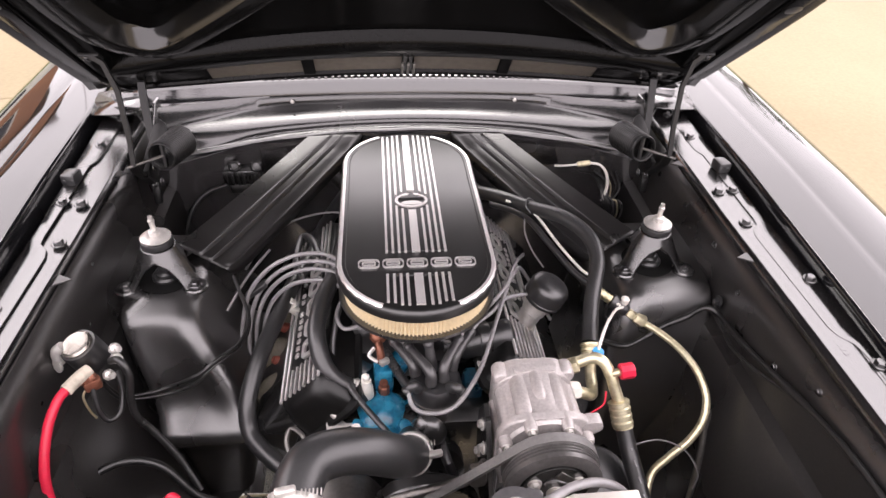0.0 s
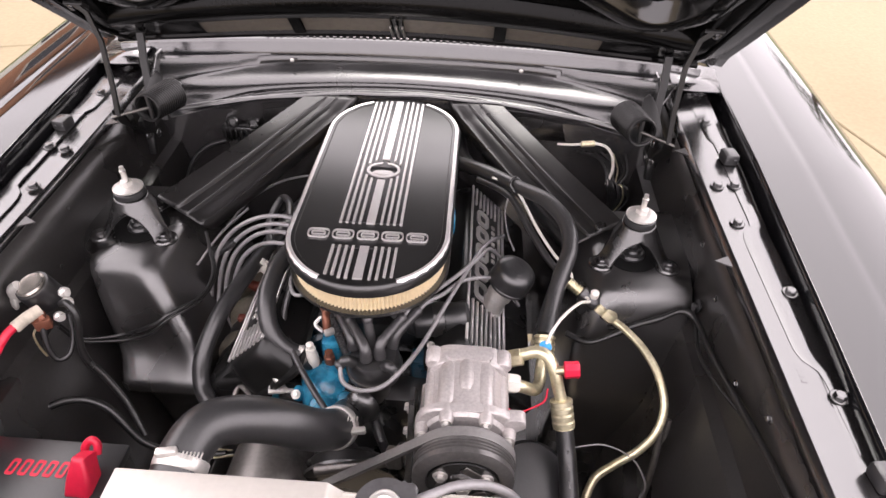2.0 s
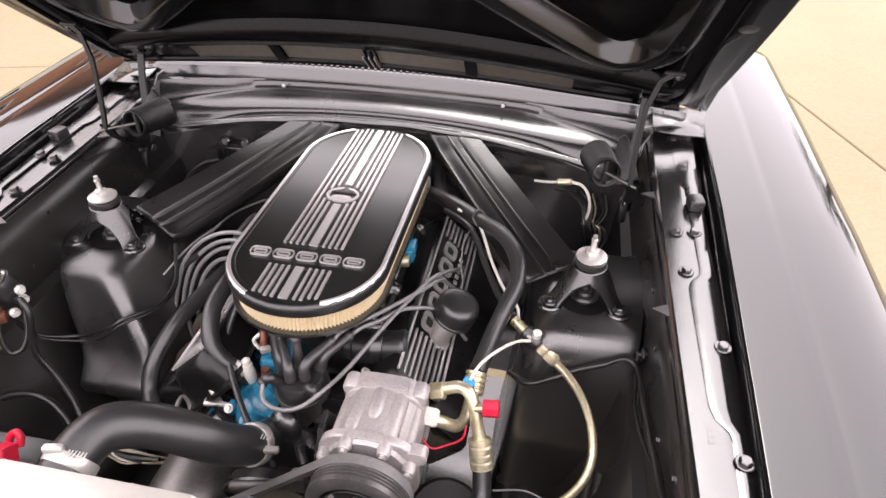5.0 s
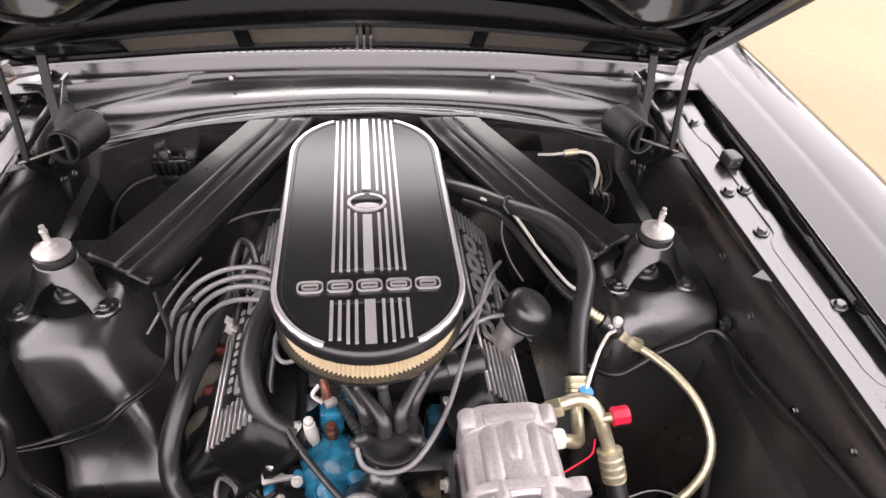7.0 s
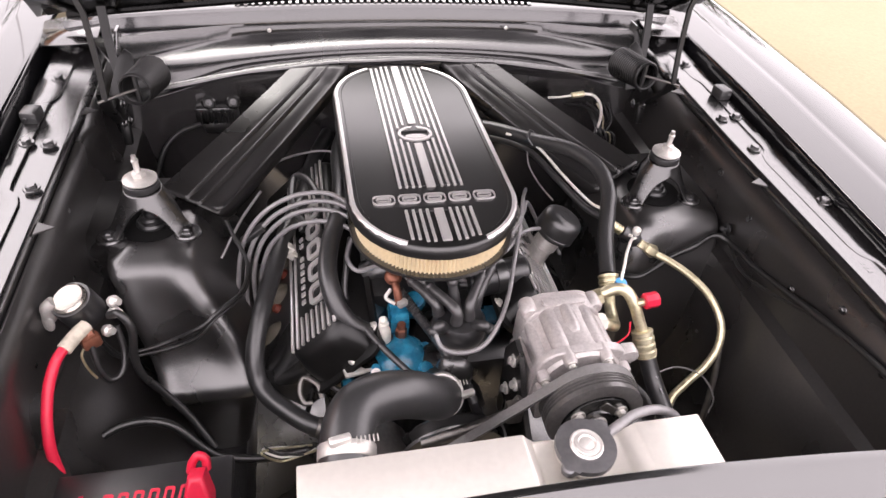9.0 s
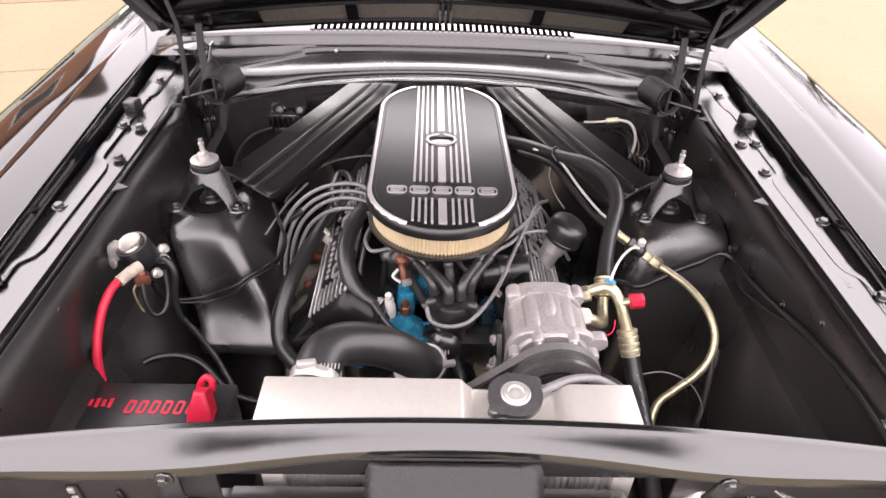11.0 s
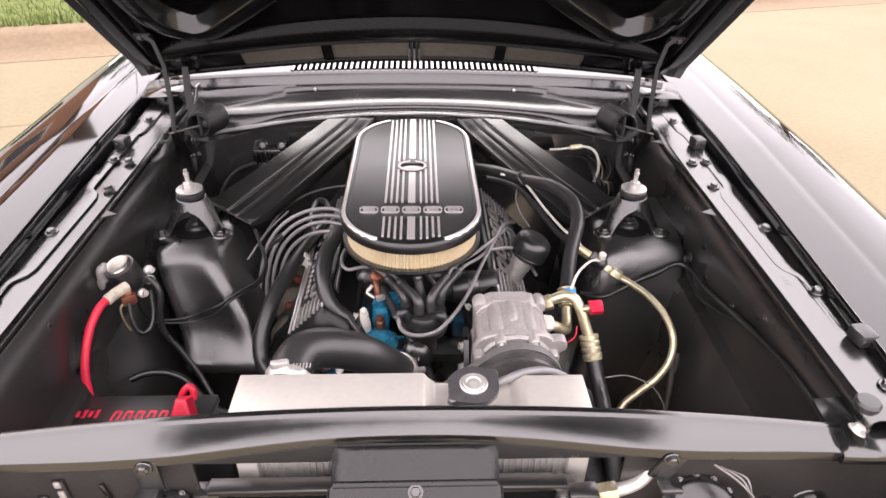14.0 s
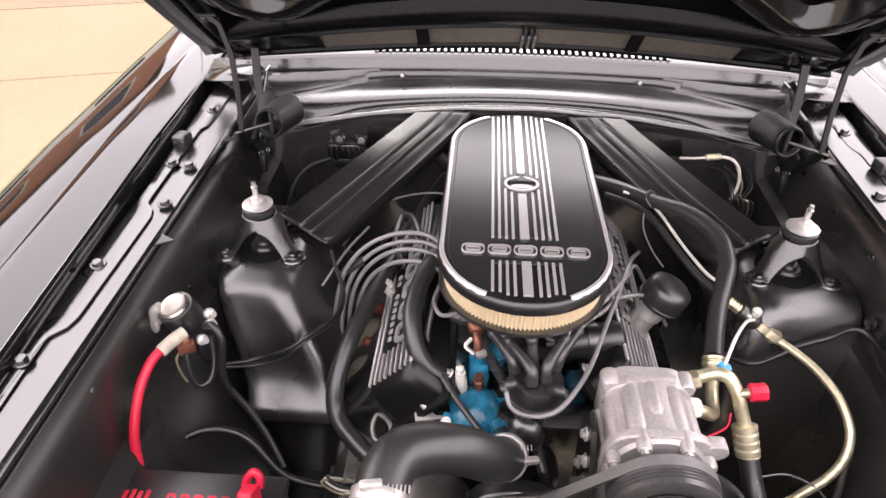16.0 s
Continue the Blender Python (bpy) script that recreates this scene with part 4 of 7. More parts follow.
# ---- suspension mounts and braces ----
def shock_mount(side):
    x0, y0, z0 = side * 0.40, 0.008, 0.853
    t = thing("shock_mount", (x0, y0, z0), "black tripod shock absorber mount with zinc washer and stud", "shock mount", "shock mounts")
    bm = B()
    hs, nu = 22, 14
    for leg in (-30, 90, 210):
        grid = []
        for j in range(hs + 1):
            f = j / hs
            r = lerp(0.060, 0.0235, f ** 0.72)
            arch = 44 * math.sqrt(max(0.0, 1 - (f / 0.70) ** 2.0))
            ring = []
            for k in range(nu + 1):
                a = radians(leg + (2 * k / nu - 1) * (60 - arch))
                ring.append((x0 + r * math.cos(a), y0 + r * math.sin(a), z0 + 0.003 + 0.062 * f))
            grid.append(ring)
        skin(bm, grid)
    bmesh.ops.remove_doubles(bm, verts=bm.verts, dist=0.0002)
    solid(part("tripod", bm, MOUNT, t, sharp=60), 0.0035, 0.0)
    for mid in (-30, 90, 210):
        a = radians(mid)
        px, py = x0 + 0.060 * math.cos(a), y0 + 0.060 * math.sin(a)
        bm = B()
        lathe(bm, [(0.019, 0), (0.019, 0.004), (0.017, 0.006), (0.0, 0.006)], (px, py, z0), (0, 0, 1), 18)
        foot = part("foot", bm, BAY, t)
        shared("nut", BOLT, Matrix.Translation((px, py, z0 + 0.006)) @ Matrix.Scale(0.95, 4), foot)
    bm = B()
    lathe(bm, [(0.020, 0.0), (0.0235, 0.002), (0.0244, 0.006), (0.0232, 0.011), (0.020, 0.013)], (x0, y0, z0 + 0.064), (0, 0, 1), 28)
    part("bushing", bm, RUBBER, t, "black rubber bushing")
    bm = B()
    lathe(bm, [(0.0205, 0.0), (0.0228, 0.001), (0.0228, 0.0035), (0.017, 0.006), (0.011, 0.0065)], (x0, y0, z0 + 0.077), (0, 0, 1), 28)
    part("washer", bm, ZINC, t, "zinc-plated dished washer")
    bm = B()
    lathe(bm, [(0.008, 0.0), (0.0095, 0.001), (0.0095, 0.008), (0.008, 0.009)], (x0, y0, z0 + 0.083), (0, 0, 1), 6)
    lathe(bm, [(0.0042, 0.0), (0.0042, 0.020), (0.0050, 0.021), (0.0050, 0.024), (0.0034, 0.025), (0.0034, 0.031)], (x0, y0, z0 + 0.086), (0, 0, 1), 12)
    part("stud", bm, ZINC, t, "threaded zinc stud and nut")
    bm = B()
    for k, (r, h) in enumerate(((0.022, 0.003), (0.016, 0.011), (0.010, 0.020))):
        lathe(bm, [(r, 0.0), (r, 0.006), (r - 0.003, 0.009)], (x0, y0, z0 + h - 0.004), (0, 0, 1), 24)
    lathe(bm, [(0.006, 0.0), (0.006, 0.06)], (x0, y0, z0), (0, 0, 1), 12)
    part("shock_rod", bm, RUBBER, t)
    # black disc laid on the tower top in place of the shaded hole
    bm = B()
    lathe(bm, [(0.043, 0.0), (0.044, 0.0015), (0.040, 0.002), (0.0, 0.0016)], (x0, y0, z0), (0, 0, 1), 28)
    part("well", bm, FINSHADE, t)


def firewall_brace(side):
    t = thing("brace", (side * 0.33, 0.05, 0.85), "black ribbed steel brace from shock tower to cowl", "brace", "tower braces")
    o0, o1 = Vector((side * 0.393, 0.062, 0.874)), Vector((side * 0.186, 0.316, 0.9465))
    i0, i1 = Vector((side * 0.312, 0.031, 0.848)), Vector((side * 0.088, 0.322, 0.9485))
    prof = [(-0.030, -0.020), (-0.010, -0.006), (-0.004, -0.0015), (0.004, 0.0), (0.090, -0.0002), (0.250, -0.0004)]
    # two narrow steps along the plate and a dropped inner flank with a rolled edge
    for q0, base in ((0.430, 0.0), (0.640, -0.0040)):
        prof += [(q0 + dq, base + dz) for dq, dz in ((-0.050, 0.0), (-0.018, 0.0002), (-0.010, 0.0016), (0.000, 0.0020), (0.008, 0.0008), (0.016, -0.0026), (0.030, -0.0040), (0.060, -0.0040))]
    prof += [(0.780, -0.0086), (0.830, -0.0110), (0.880, -0.0121), (0.930, -0.0122), (0.955, -0.0108), (0.970, -0.0104), (0.982, -0.0130), (1.0, -0.030)]
    bm = B()
    rows = []
    n = 40
    for k in range(n + 1):
        f = k / n
        sag = 0.003 * math.sin(math.pi * f)
        flat = min(1, f / 0.06, max(0.0, 1.0 - f) / 0.10)
        a, b = o0.lerp(o1, f), i0.lerp(i1, f)
        b = b + Vector((side * 0.001 * math.sin(math.pi * f), 0, 0))
        rows.append([a.lerp(b, q) + Vector((0, 0, dz * (0.25 + 0.75 * flat) - sag)) for q, dz in prof])
    skin(bm, rows)
    solid(part("pressing", bm, BRACEBLACK, t, sharp=32), 0.002, 1.0)
    for f, q in ((0.26, 0.12), (0.55, 0.25), (0.80, 0.20)):
        p = o0.lerp(o1, f).lerp(i0.lerp(i1, f), q) + Vector((0, 0, -0.004 - 0.009 * math.sin(math.pi * f)))
        bm = B()
        lathe(bm, [(0.0055, 0.0), (0.0065, 0.001), (0.0065, 0.0022), (0.004, 0.0026), (0.0, 0.0018)], p, (0, 0, 1), 14)
        part("plug", bm, RUBBER, t)


def hood_hinge(side):
    bm = B()
    plate = [(0.25, 0.90), (0.30, 0.905), (0.352, 0.99), (0.350, 1.012), (0.325, 1.012), (0.262, 0.962)]
    m = Matrix(((0, 0, 1, side * 0.468), (1, 0, 0, 0), (0, 1, 0, 0), (0, 0, 0, 1)))
    prism(bm, plate, m, 0.004, 0.001, 1)
    t = part("hood_hinge", bm, BAY, HOOD, "black hood hinge with coil spring and lift rod")
    c = Vector((side * 0.413, 0.152, 0.993))
    ax = Vector((side * -0.20, 0.97, -0.10)).normalized()
    bm = B()
    turns, steps = 16, 18
    um, vm = ax.orthogonal().normalized(), ax.cross(ax.orthogonal()).normalized()
    pts = []
    for k in range(turns * steps + 1):
        a, g = 2 * math.pi * k / steps, k / (turns * steps)
        r = 0.0225 + 0.003 * g
        pts.append(c + ax * (0.074 * max(0.0, g - 0.05) / 0.95) + um * (r * math.cos(a)) + vm * (r * math.sin(a)))
    tube(bm, pts, 0.0024, 6, 1)
    part("coil_spring", bm, STRAP, t, "black coil spring with an open end")
    bm = B()
    q = c + ax * 0.006
    cyl(bm, q + Vector((0, 0, -0.022)), q + Vector((0, 0, 0.022)), 0.0035, seg=10)
    part("spring_hook", bm, FRAME, t)
    bm = B()
    def strap(bm, pts, wide, thick):
        """A flat bar along a line of points, its broad side to the front."""
        pts = [Vector(p) for p in pts]
        rows = []
        for i, p in enumerate(pts):
            d = (pts[min(i + 1, len(pts) - 1)] - pts[max(i - 1, 0)]).normalized()
            u = (Vector((1, 0, 0)) - d * d.x).normalized() * wide / 2
            v = d.cross(u).normalized() * thick / 2
            rows.append([p - u - v, p + u - v, p + u + v, p - u + v, p - u - v])
        return skin(bm, rows)

    strap(bm, [(side * 0.480, 0.156, 1.162), (side * 0.464, 0.154, 1.150), (side * 0.451, 0.146, 1.110), (side * 0.448, 0.132, 1.040), (side * 0.449, 0.122, 0.992)], 0.0075, 0.005)
    part("lift_rod", bm, STRAP, t)
    bm = B()
    tube(bm, [(side * 0.458, 0.116, 0.992), (side * 0.44, 0.130, 0.993), (side * 0.413, 0.156, 0.992)], 0.0024, 8)
    part("pin", bm, STEEL, t)
    bm = B()
    strap(bm, [(side * 0.470, 0.300, 1.062), (side * 0.468, 0.282, 1.020), (side * 0.462, 0.262, 0.975), (side * 0.455, 0.245, 0.945)], 0.013, 0.005)
    part("link", bm, STRAP, t)
    bm = B()
    strap(bm, [(side * 0.452, 0.126, 0.998), (side * 0.458, 0.150, 0.965), (side * 0.462, 0.185, 0.935), (side * 0.464, 0.215, 0.905)], 0.016, 0.005)
    part("lower_arm", bm, STRAP, t)
    bm = B()
    prism(bm, [(0.0, 0.0), (0.055, 0.006), (0.030, 0.075), (0.018, 0.088), (0.008, 0.080)], Matrix(((side, 0, 0, side * 0.428), (0, 0.45, -1, 0.236), (0, 0.89, 0, 0.925), (0, 0, 0, 1))), 0.003, 0.0008, 1)
    part("hinge_plate", bm, STRAP, t, "dark triangular hinge plate")
    bm = B()
    box(bm, (side * 0.482, 0.162, 1.158), (0.030, 0.020, 0.006), 0.0015, Matrix.Rotation(radians(-40), 4, "X"))
    part("top_bracket", bm, STRAP, t)
    shared("bolt", BOLT, axis_matrix((side * 0.487, 0.160, 1.156), -HN) @ Matrix.Scale(0.7, 4), t)
    bm = B()
    box(bm, (side * 0.470, 0.240, 0.910), (0.010, 0.045, 0.055), 0.003, Matrix.Rotation(radians(12), 4, "X"))
    box(bm, (side * 0.460, 0.215, 0.885), (0.014, 0.014, 0.040), 0.004, Matrix.Rotation(radians(-14), 4, "X"))
    part("hinge_foot", bm, STRAP, t)
    for dy, dz in ((0.21, 0.905), (0.245, 0.89), (0.23, 0.93)):
        shared("hinge_bolt", BOLT, Matrix.Translation((side * 0.460, dy, dz)) @ Matrix.Rotation(radians(-90 * side), 4, "Y") @ Matrix.Scale(0.8, 4), t)


for side in (-1, 1):
    shock_mount(side)
    firewall_brace(side)
    hood_hinge(side)


# ---- engine ----
EX = -0.004


def engine():
    e = thing("engine", (EX, 0.0, 0.36), "small V8 engine block painted blue and black", "engine")
    bm = B()
    box(bm, (EX, 0.05, 0.55), (0.34, 0.46, 0.30), 0.03)
    part("block", bm, FRAME, e)
    for side in (-1, 1):
        bm = B()
        box(bm, (EX + side * 0.185, 0.035, 0.705), (0.12, 0.46, 0.09), 0.012, Matrix.Rotation(radians(45 * side), 4, "Y"))
        part("cylinder_head", bm, FRAME, e)
    bm = B()
    box(bm, (EX, 0.06, 0.755), (0.19, 0.36, 0.07), 0.02)
    for y in (-0.06, 0.04, 0.14):
        for side in (-1, 1):
            tube(bm, [(EX + side * 0.03, y, 0.79), (EX + side * 0.075, y, 0.785), (EX + side * 0.125, y + 0.01, 0.745)], 0.022, 12)
    part("intake_manifold", bm, FRAME, e, "black cast intake manifold")
    bm = B()
    box(bm, (EX, -0.20, 0.62), (0.26, 0.06, 0.26), 0.02)
    lathe(bm, [(0.075, 0), (0.075, 0.03), (0.06, 0.045), (0.03, 0.055)], (EX - 0.01, -0.22, 0.66), (0, -1, 0), 28)
    part("timing_cover", bm, FRAME, e, "black timing cover")
    # water outlet and pump top, lumpy blue casting
    bm = B()
    rnd = random.Random(7)
    lathe(bm, [(0.047, -0.04), (0.046, -0.012), (0.040, 0.006), (0.030, 0.018), (0.016, 0.026), (0.0, 0.028)], (-0.062, -0.200, 0.738), (0.05, -0.25, 1), 32)
    lathe(bm, [(0.022, 0.0), (0.024, 0.03), (0.020, 0.045)], (-0.062, -0.215, 0.725), (0.2, -1, 0.15), 20)
    outlet = part("water_outlet", bm, BLUE, e, "bright blue lumpy water outlet casting")
    for k in range(6):
        a = 1.05 * k + 0.4
        bm = B()
        lathe(bm, [(0.012, -0.02), (0.012, 0.004), (0.009, 0.009), (0.0, 0.010)], (-0.062 + 0.040 * math.cos(a), -0.204 + 0.036 * math.sin(a), 0.738 + 0.006 * rnd.random()), (0.3 * math.cos(a), 0.3 * math.sin(a) - 0.2, 1), 14)
        part("boss", bm, BLUE, outlet)
    bm = B()
    box(bm, (-0.118, -0.205, 0.700), (0.060, 0.045, 0.035), 0.010)
    part("outlet_foot", bm, BLUE, e, "blue painted casting foot")
    bm = B()
    box(bm, (-0.058, -0.150, 0.770), (0.030, 0.040, 0.050), 0.008)
    part("manifold_front", bm, BLUE, e, "blue painted manifold front")
    bm = B()
    lathe(bm, [(0.016, -0.03), (0.017, 0.0), (0.013, 0.010), (0.0, 0.014)], (-0.034, -0.140, 0.792), (0.1, -0.4, 1), 20)
    part("manifold_boss", bm, BLUE, e)
    bm = B()
    lathe(bm, [(0.038, -0.05), (0.036, 0.0), (0.028, 0.014), (0.012, 0.020), (0.0, 0.020)], (-0.098, -0.105, 0.752), (-0.1, -0.3, 1), 26)
    part("manifold_dome", bm, BLUEDARK, e, "dark grimy blue-black manifold runner")
    bm = B()
    box(bm, (0.078, -0.165, 0.752), (0.032, 0.036, 0.060), 0.010)
    part("block_corner", bm, BLUEDARK, e)
    for x, y, z in ((-0.100, -0.228, 0.748), (-0.045, -0.240, 0.740), (-0.125, -0.228, 0.716)):
        shared("outlet_bolt", ZBOLT, axis_matrix((x, y, z), (0, -0.6, 0.8)) @ Matrix.Scale(0.8, 4), e)
    bm = B()
    box(bm, (-0.045, -0.262, 0.715), (0.055, 0.022, 0.012), 0.004, Matrix.Rotation(radians(12), 4, "Z"))
    part("casting_tag", bm, ZINC, e, "bare metal boss")
    # pulleys low in front
    bm = B()
    lathe(bm, [(0.05, 0.0), (0.078, 0.002), (0.08, 0.006), (0.068, 0.014), (0.08, 0.022), (0.078, 0.026), (0.03, 0.03)], (EX, -0.30, 0.66), (0, -1, 0), 40)
    lathe(bm, [(0.035, 0.0), (0.035, 0.05)], (EX, -0.26, 0.66), (0, -1, 0), 20)
    part("water_pump_pulley", bm, FRAME, e)
    bm = B()
    lathe(bm, [(0.05, 0.0), (0.088, 0.002), (0.09, 0.006), (0.078, 0.014), (0.09, 0.022), (0.088, 0.026), (0.03, 0.03)], (EX, -0.28, 0.50), (0, -1, 0), 40)
    part("crank_pulley", bm, FRAME, e)
    # sensors on the outlet
    bm = B()
    lathe(bm, [(0.0085, -0.01), (0.0085, 0.014), (0.0065, 0.016), (0.0065, 0.024)], (-0.058, -0.178, 0.764), (0, 0, 1), 6)
    part("copper_plug", bm, COPPER, e, "rusty copper plug")
    bm = B()
    lathe(bm, [(0.008, 0.0), (0.0095, 0.002), (0.0095, 0.022), (0.0075, 0.028), (0.0075, 0.036)], (-0.082, -0.182, 0.760), (-0.05, 0.05, 1), 14)
    lathe(bm, [(0.004, 0.0), (0.006, 0.002), (0.006, 0.008), (0.003, 0.011)], (-0.084, -0.180, 0.796), (-0.05, 0.05, 1), 12)
    part("white_sensor", bm, WHITE, e, "white plastic vacuum switch")
    bm = B()
    lathe(bm, [(0.011, 0.0), (0.013, 0.004), (0.011, 0.009), (0.007, 0.012), (0.0, 0.013)], (-0.064, -0.128, 0.832), (0, -0.5, 1), 16)
    tube(bm, [(-0.064, -0.146, 0.838), (-0.062, -0.156, 0.832), (-0.060, -0.165, 0.815)], 0.006, 10)
    part("copper_fitting", bm, COPPER, e, "rusty copper fuel fitting")
    bm = B()
    box(bm, (-0.056, -0.168, 0.820), (0.016, 0.010, 0.010), 0.003, Matrix.Rotation(radians(30), 4, "Z"))
    tube(bm, [(-0.070, -0.150, 0.832), (-0.078, -0.158, 0.824), (-0.066, -0.166, 0.818)], 0.003, 8)
    part("hose_clip", bm, ZINC, e, "bright spring clip")
    for k, y in enumerate((0.03, -0.035, -0.10)):
        bm = B()
        tube(bm, [(-0.205, y + 0.012, 0.715 - 0.012 * k), (-0.228, y, 0.738 - 0.014 * k), (-0.246, y - 0.006, 0.720 - 0.014 * k), (-0.252, y - 0.01, 0.66)], 0.019, 14)
        part("exhaust_port", bm, TANHEAT, e, "tan heat-stained exhaust port")
        bm = B()
        lathe(bm, [(0.009, 0.0), (0.010, 0.004), (0.008, 0.020), (0.006, 0.026)], (-0.219, y - 0.026, 0.730 - 0.017 * k), (-0.75, -0.1, 0.5), 12)
        part("plug_boot", bm, REDBOOT, e, "rust-red spark plug boot")
    # dipstick loop and bracket by the cover
    bm = B()
    tube(bm, [(-0.176, -0.224, 0.700), (-0.182, -0.207, 0.711), (-0.200, -0.194, 0.712), (-0.207, -0.207, 0.700), (-0.202, -0.222, 0.692), (-0.190, -0.224, 0.690)], 0.0042, 8)
    part("dipstick_loop", bm, STEEL, e)
    bm = B()
    cyl(bm, (-0.148, -0.200, 0.768), (-0.128, -0.214, 0.756), 0.0045, seg=12)
    lathe(bm, [(0.007, 0.0), (0.008, 0.002), (0.006, 0.007)], (-0.152, -0.197, 0.770), (-0.8, 0.5, 0.45), 14)
    part("cover_stud", bm, ZINC, e, "long shiny stud")
    bm = B()
    box(bm, (-0.120, -0.216, 0.744), (0.048, 0.016, 0.006), 0.0025, Matrix.Rotation(radians(10), 4, "Z"))
    part("terminal", bm, ZINC, e, "grey crimped terminal")


engine()


def valve_cover(side):
    t = thing("valve_cover", (EX + side * 0.175, 0.03, 0.72), "finned black cast valve cover with bare raised fins and lettering bars", "valve cover", "valve covers")
    # local frame: x across (up to the inside), y along, z out of the top face
    cx = EX + side * 0.176
    ux = Vector((-side * 0.72, 0, 0.694))
    uz = Vector((side * 0.694, 0, 0.72))
    uy = Vector((0, 1, 0))
    o = Vector((cx, 0.035 if side > 0 else 0.012, 0.786))
    m = Matrix(((ux.x, uy.x, uz.x, o.x), (ux.y, uy.y, uz.y, o.y), (ux.z, uy.z, uz.z, o.z), (0, 0, 0, 1)))
    bm = B()
    t2 = B()
    rings = []
    for z, ins, r in ((-0.062, -0.006, 0.016), (-0.056, -0.006, 0.016), (-0.054, 0.002, 0.030), (-0.034, 0.004, 0.032), (-0.020, 0.006, 0.034), (-0.010, 0.008, 0.034), (-0.004, 0.011, 0.030), (0.0, 0.018, 0.024)):
        w, h = 0.118 - 2 * ins, 0.455 - 2 * ins - 0.018 * max(0.0, (z + 0.034) / 0.034) ** 2
        rings.append([t2.verts.new((x, y, z)) for x, y in rounded(w, h, r, 5)])
    k = len(rings[0])
    for a, b in zip(rings, rings[1:]):
        for i in range(k):
            t2.faces.new((a[i], a[(i + 1) % k], b[(i + 1) % k], b[i]))
    t2.faces.new(rings[-1])
    absorb(bm, t2, m)
    part("shell", bm, CASTBLACK, t)
    fin = B()
    box(fin, (0, 0, 0.0012), (0.0040, 1, 0.0040), 0.0006, seg=1)
    fm = mesh_of(fin, "fin", POLISH)
    xs = [-0.041 + 0.0103 * i for i in range(9)]
    for i, x in enumerate(xs):
        outer = i in (0, 1, 8)
        if outer:
            spans = [(-0.197, 0.197)]
        else:
            spans = [(-0.197, -0.146), (0.105, 0.197)] if side < 0 else [(-0.197, -0.105), (0.146, 0.197)]
        for a, b in spans:
            shared("fin", fm, m @ Matrix.Translation((x, (a + b) / 2, 0.0008)) @ Matrix.Diagonal((1, b - a, 1, 1)), t, "bare aluminium fin")
    # five outlined letter shapes and a line of small bars
    for i in range(5):
        y = side * (0.118 - 0.048 * i)
        bm = B()
        w, h = 0.030, 0.040
        ring_plate(bm, rounded(w, h, 0.010, 4), rounded(w - 0.014, h - 0.018, 0.005, 4), m @ Matrix.Translation((0.0125, y, 0.0)), 0.0035)
        part("letter_bar", bm, POLISH, t)
    bm = B()
    box(bm, (0, 0, 0), (0.008, 0.0085, 0.003), 0.0006, seg=1)
    sm = mesh_of(bm, "small_bar", POLISH)
    for i in range(13):
        if i not in (7, 10):
            shared("small_bar", sm, m @ Matrix.Translation((-0.0155, side * (0.118 - 0.0158 * i), 0.0014)), t)
    for y in (-0.19, 0.0, 0.19):
        for x in (-0.062, 0.062):
            shared("cover_bolt", ZBOLT, m @ Matrix.Translation((x * 0.97, y, -0.055)) @ Matrix.Scale(0.9, 4), t)


for side in (-1, 1):
    valve_cover(side)


def oil_cap():
    t = thing("oil_filler_cap", (0.203, -0.044, 0.765), "black breather cap on a chrome filler neck", "oil cap")
    d = Vector((0.42, -0.05, 1.0)).normalized()
    p = Vector((0.180, -0.052, 0.776))
    bm = B()
    lathe(bm, [(0.021, -0.012), (0.022, 0.0), (0.0180, 0.003), (0.0178, 0.030), (0.0205, 0.033), (0.0205, 0.050), (0.0178, 0.060)], p, d, 32)
    part("neck", bm, ZINC, t, "chrome filler neck")
    bm = B()
    lathe(bm, [(0.020, 0.0580), (0.031, 0.0585), (0.0330, 0.0610), (0.0335, 0.068), (0.0330, 0.086), (0.0310, 0.0925), (0.0265, 0.0960), (0.020, 0.0972), (0.0, 0.0975)], p, d, 40)
    cap = part("cap", bm, PLASTIC, t)
    bm = B()
    lathe(bm, [(0.0332, 0.0610), (0.0344, 0.0620), (0.0344, 0.0660), (0.0332, 0.0670)], p, d, 40)
    part("cap_lip", bm, PLASTIC, cap)
    bm = B()
    ring_plate(bm, [(0.014 * math.cos(a), 0.009 * math.sin(a)) for a in ys(0, 6.283 * 23 / 24, 24)], [(0.0125 * math.cos(a), 0.0075 * math.sin(a)) for a in ys(0, 6.283 * 23 / 24, 24)], axis_matrix(p + d * 0.0970, d), 0.0008)
    part("embossed_oval", bm, PLASTIC, cap)


oil_cap()


def stadium(w, l, n=20, cy=0.0):
    r = w / 2
    out = []
    for k in range(n + 1):
        a = math.pi * k / n
        out.append((r * math.cos(a), cy + l / 2 - r + r * math.sin(a)))
    for k in range(n + 1):
        a = math.pi + math.pi * k / n
        out.append((r * math.cos(a), cy - l / 2 + r + r * math.sin(a)))
    return out


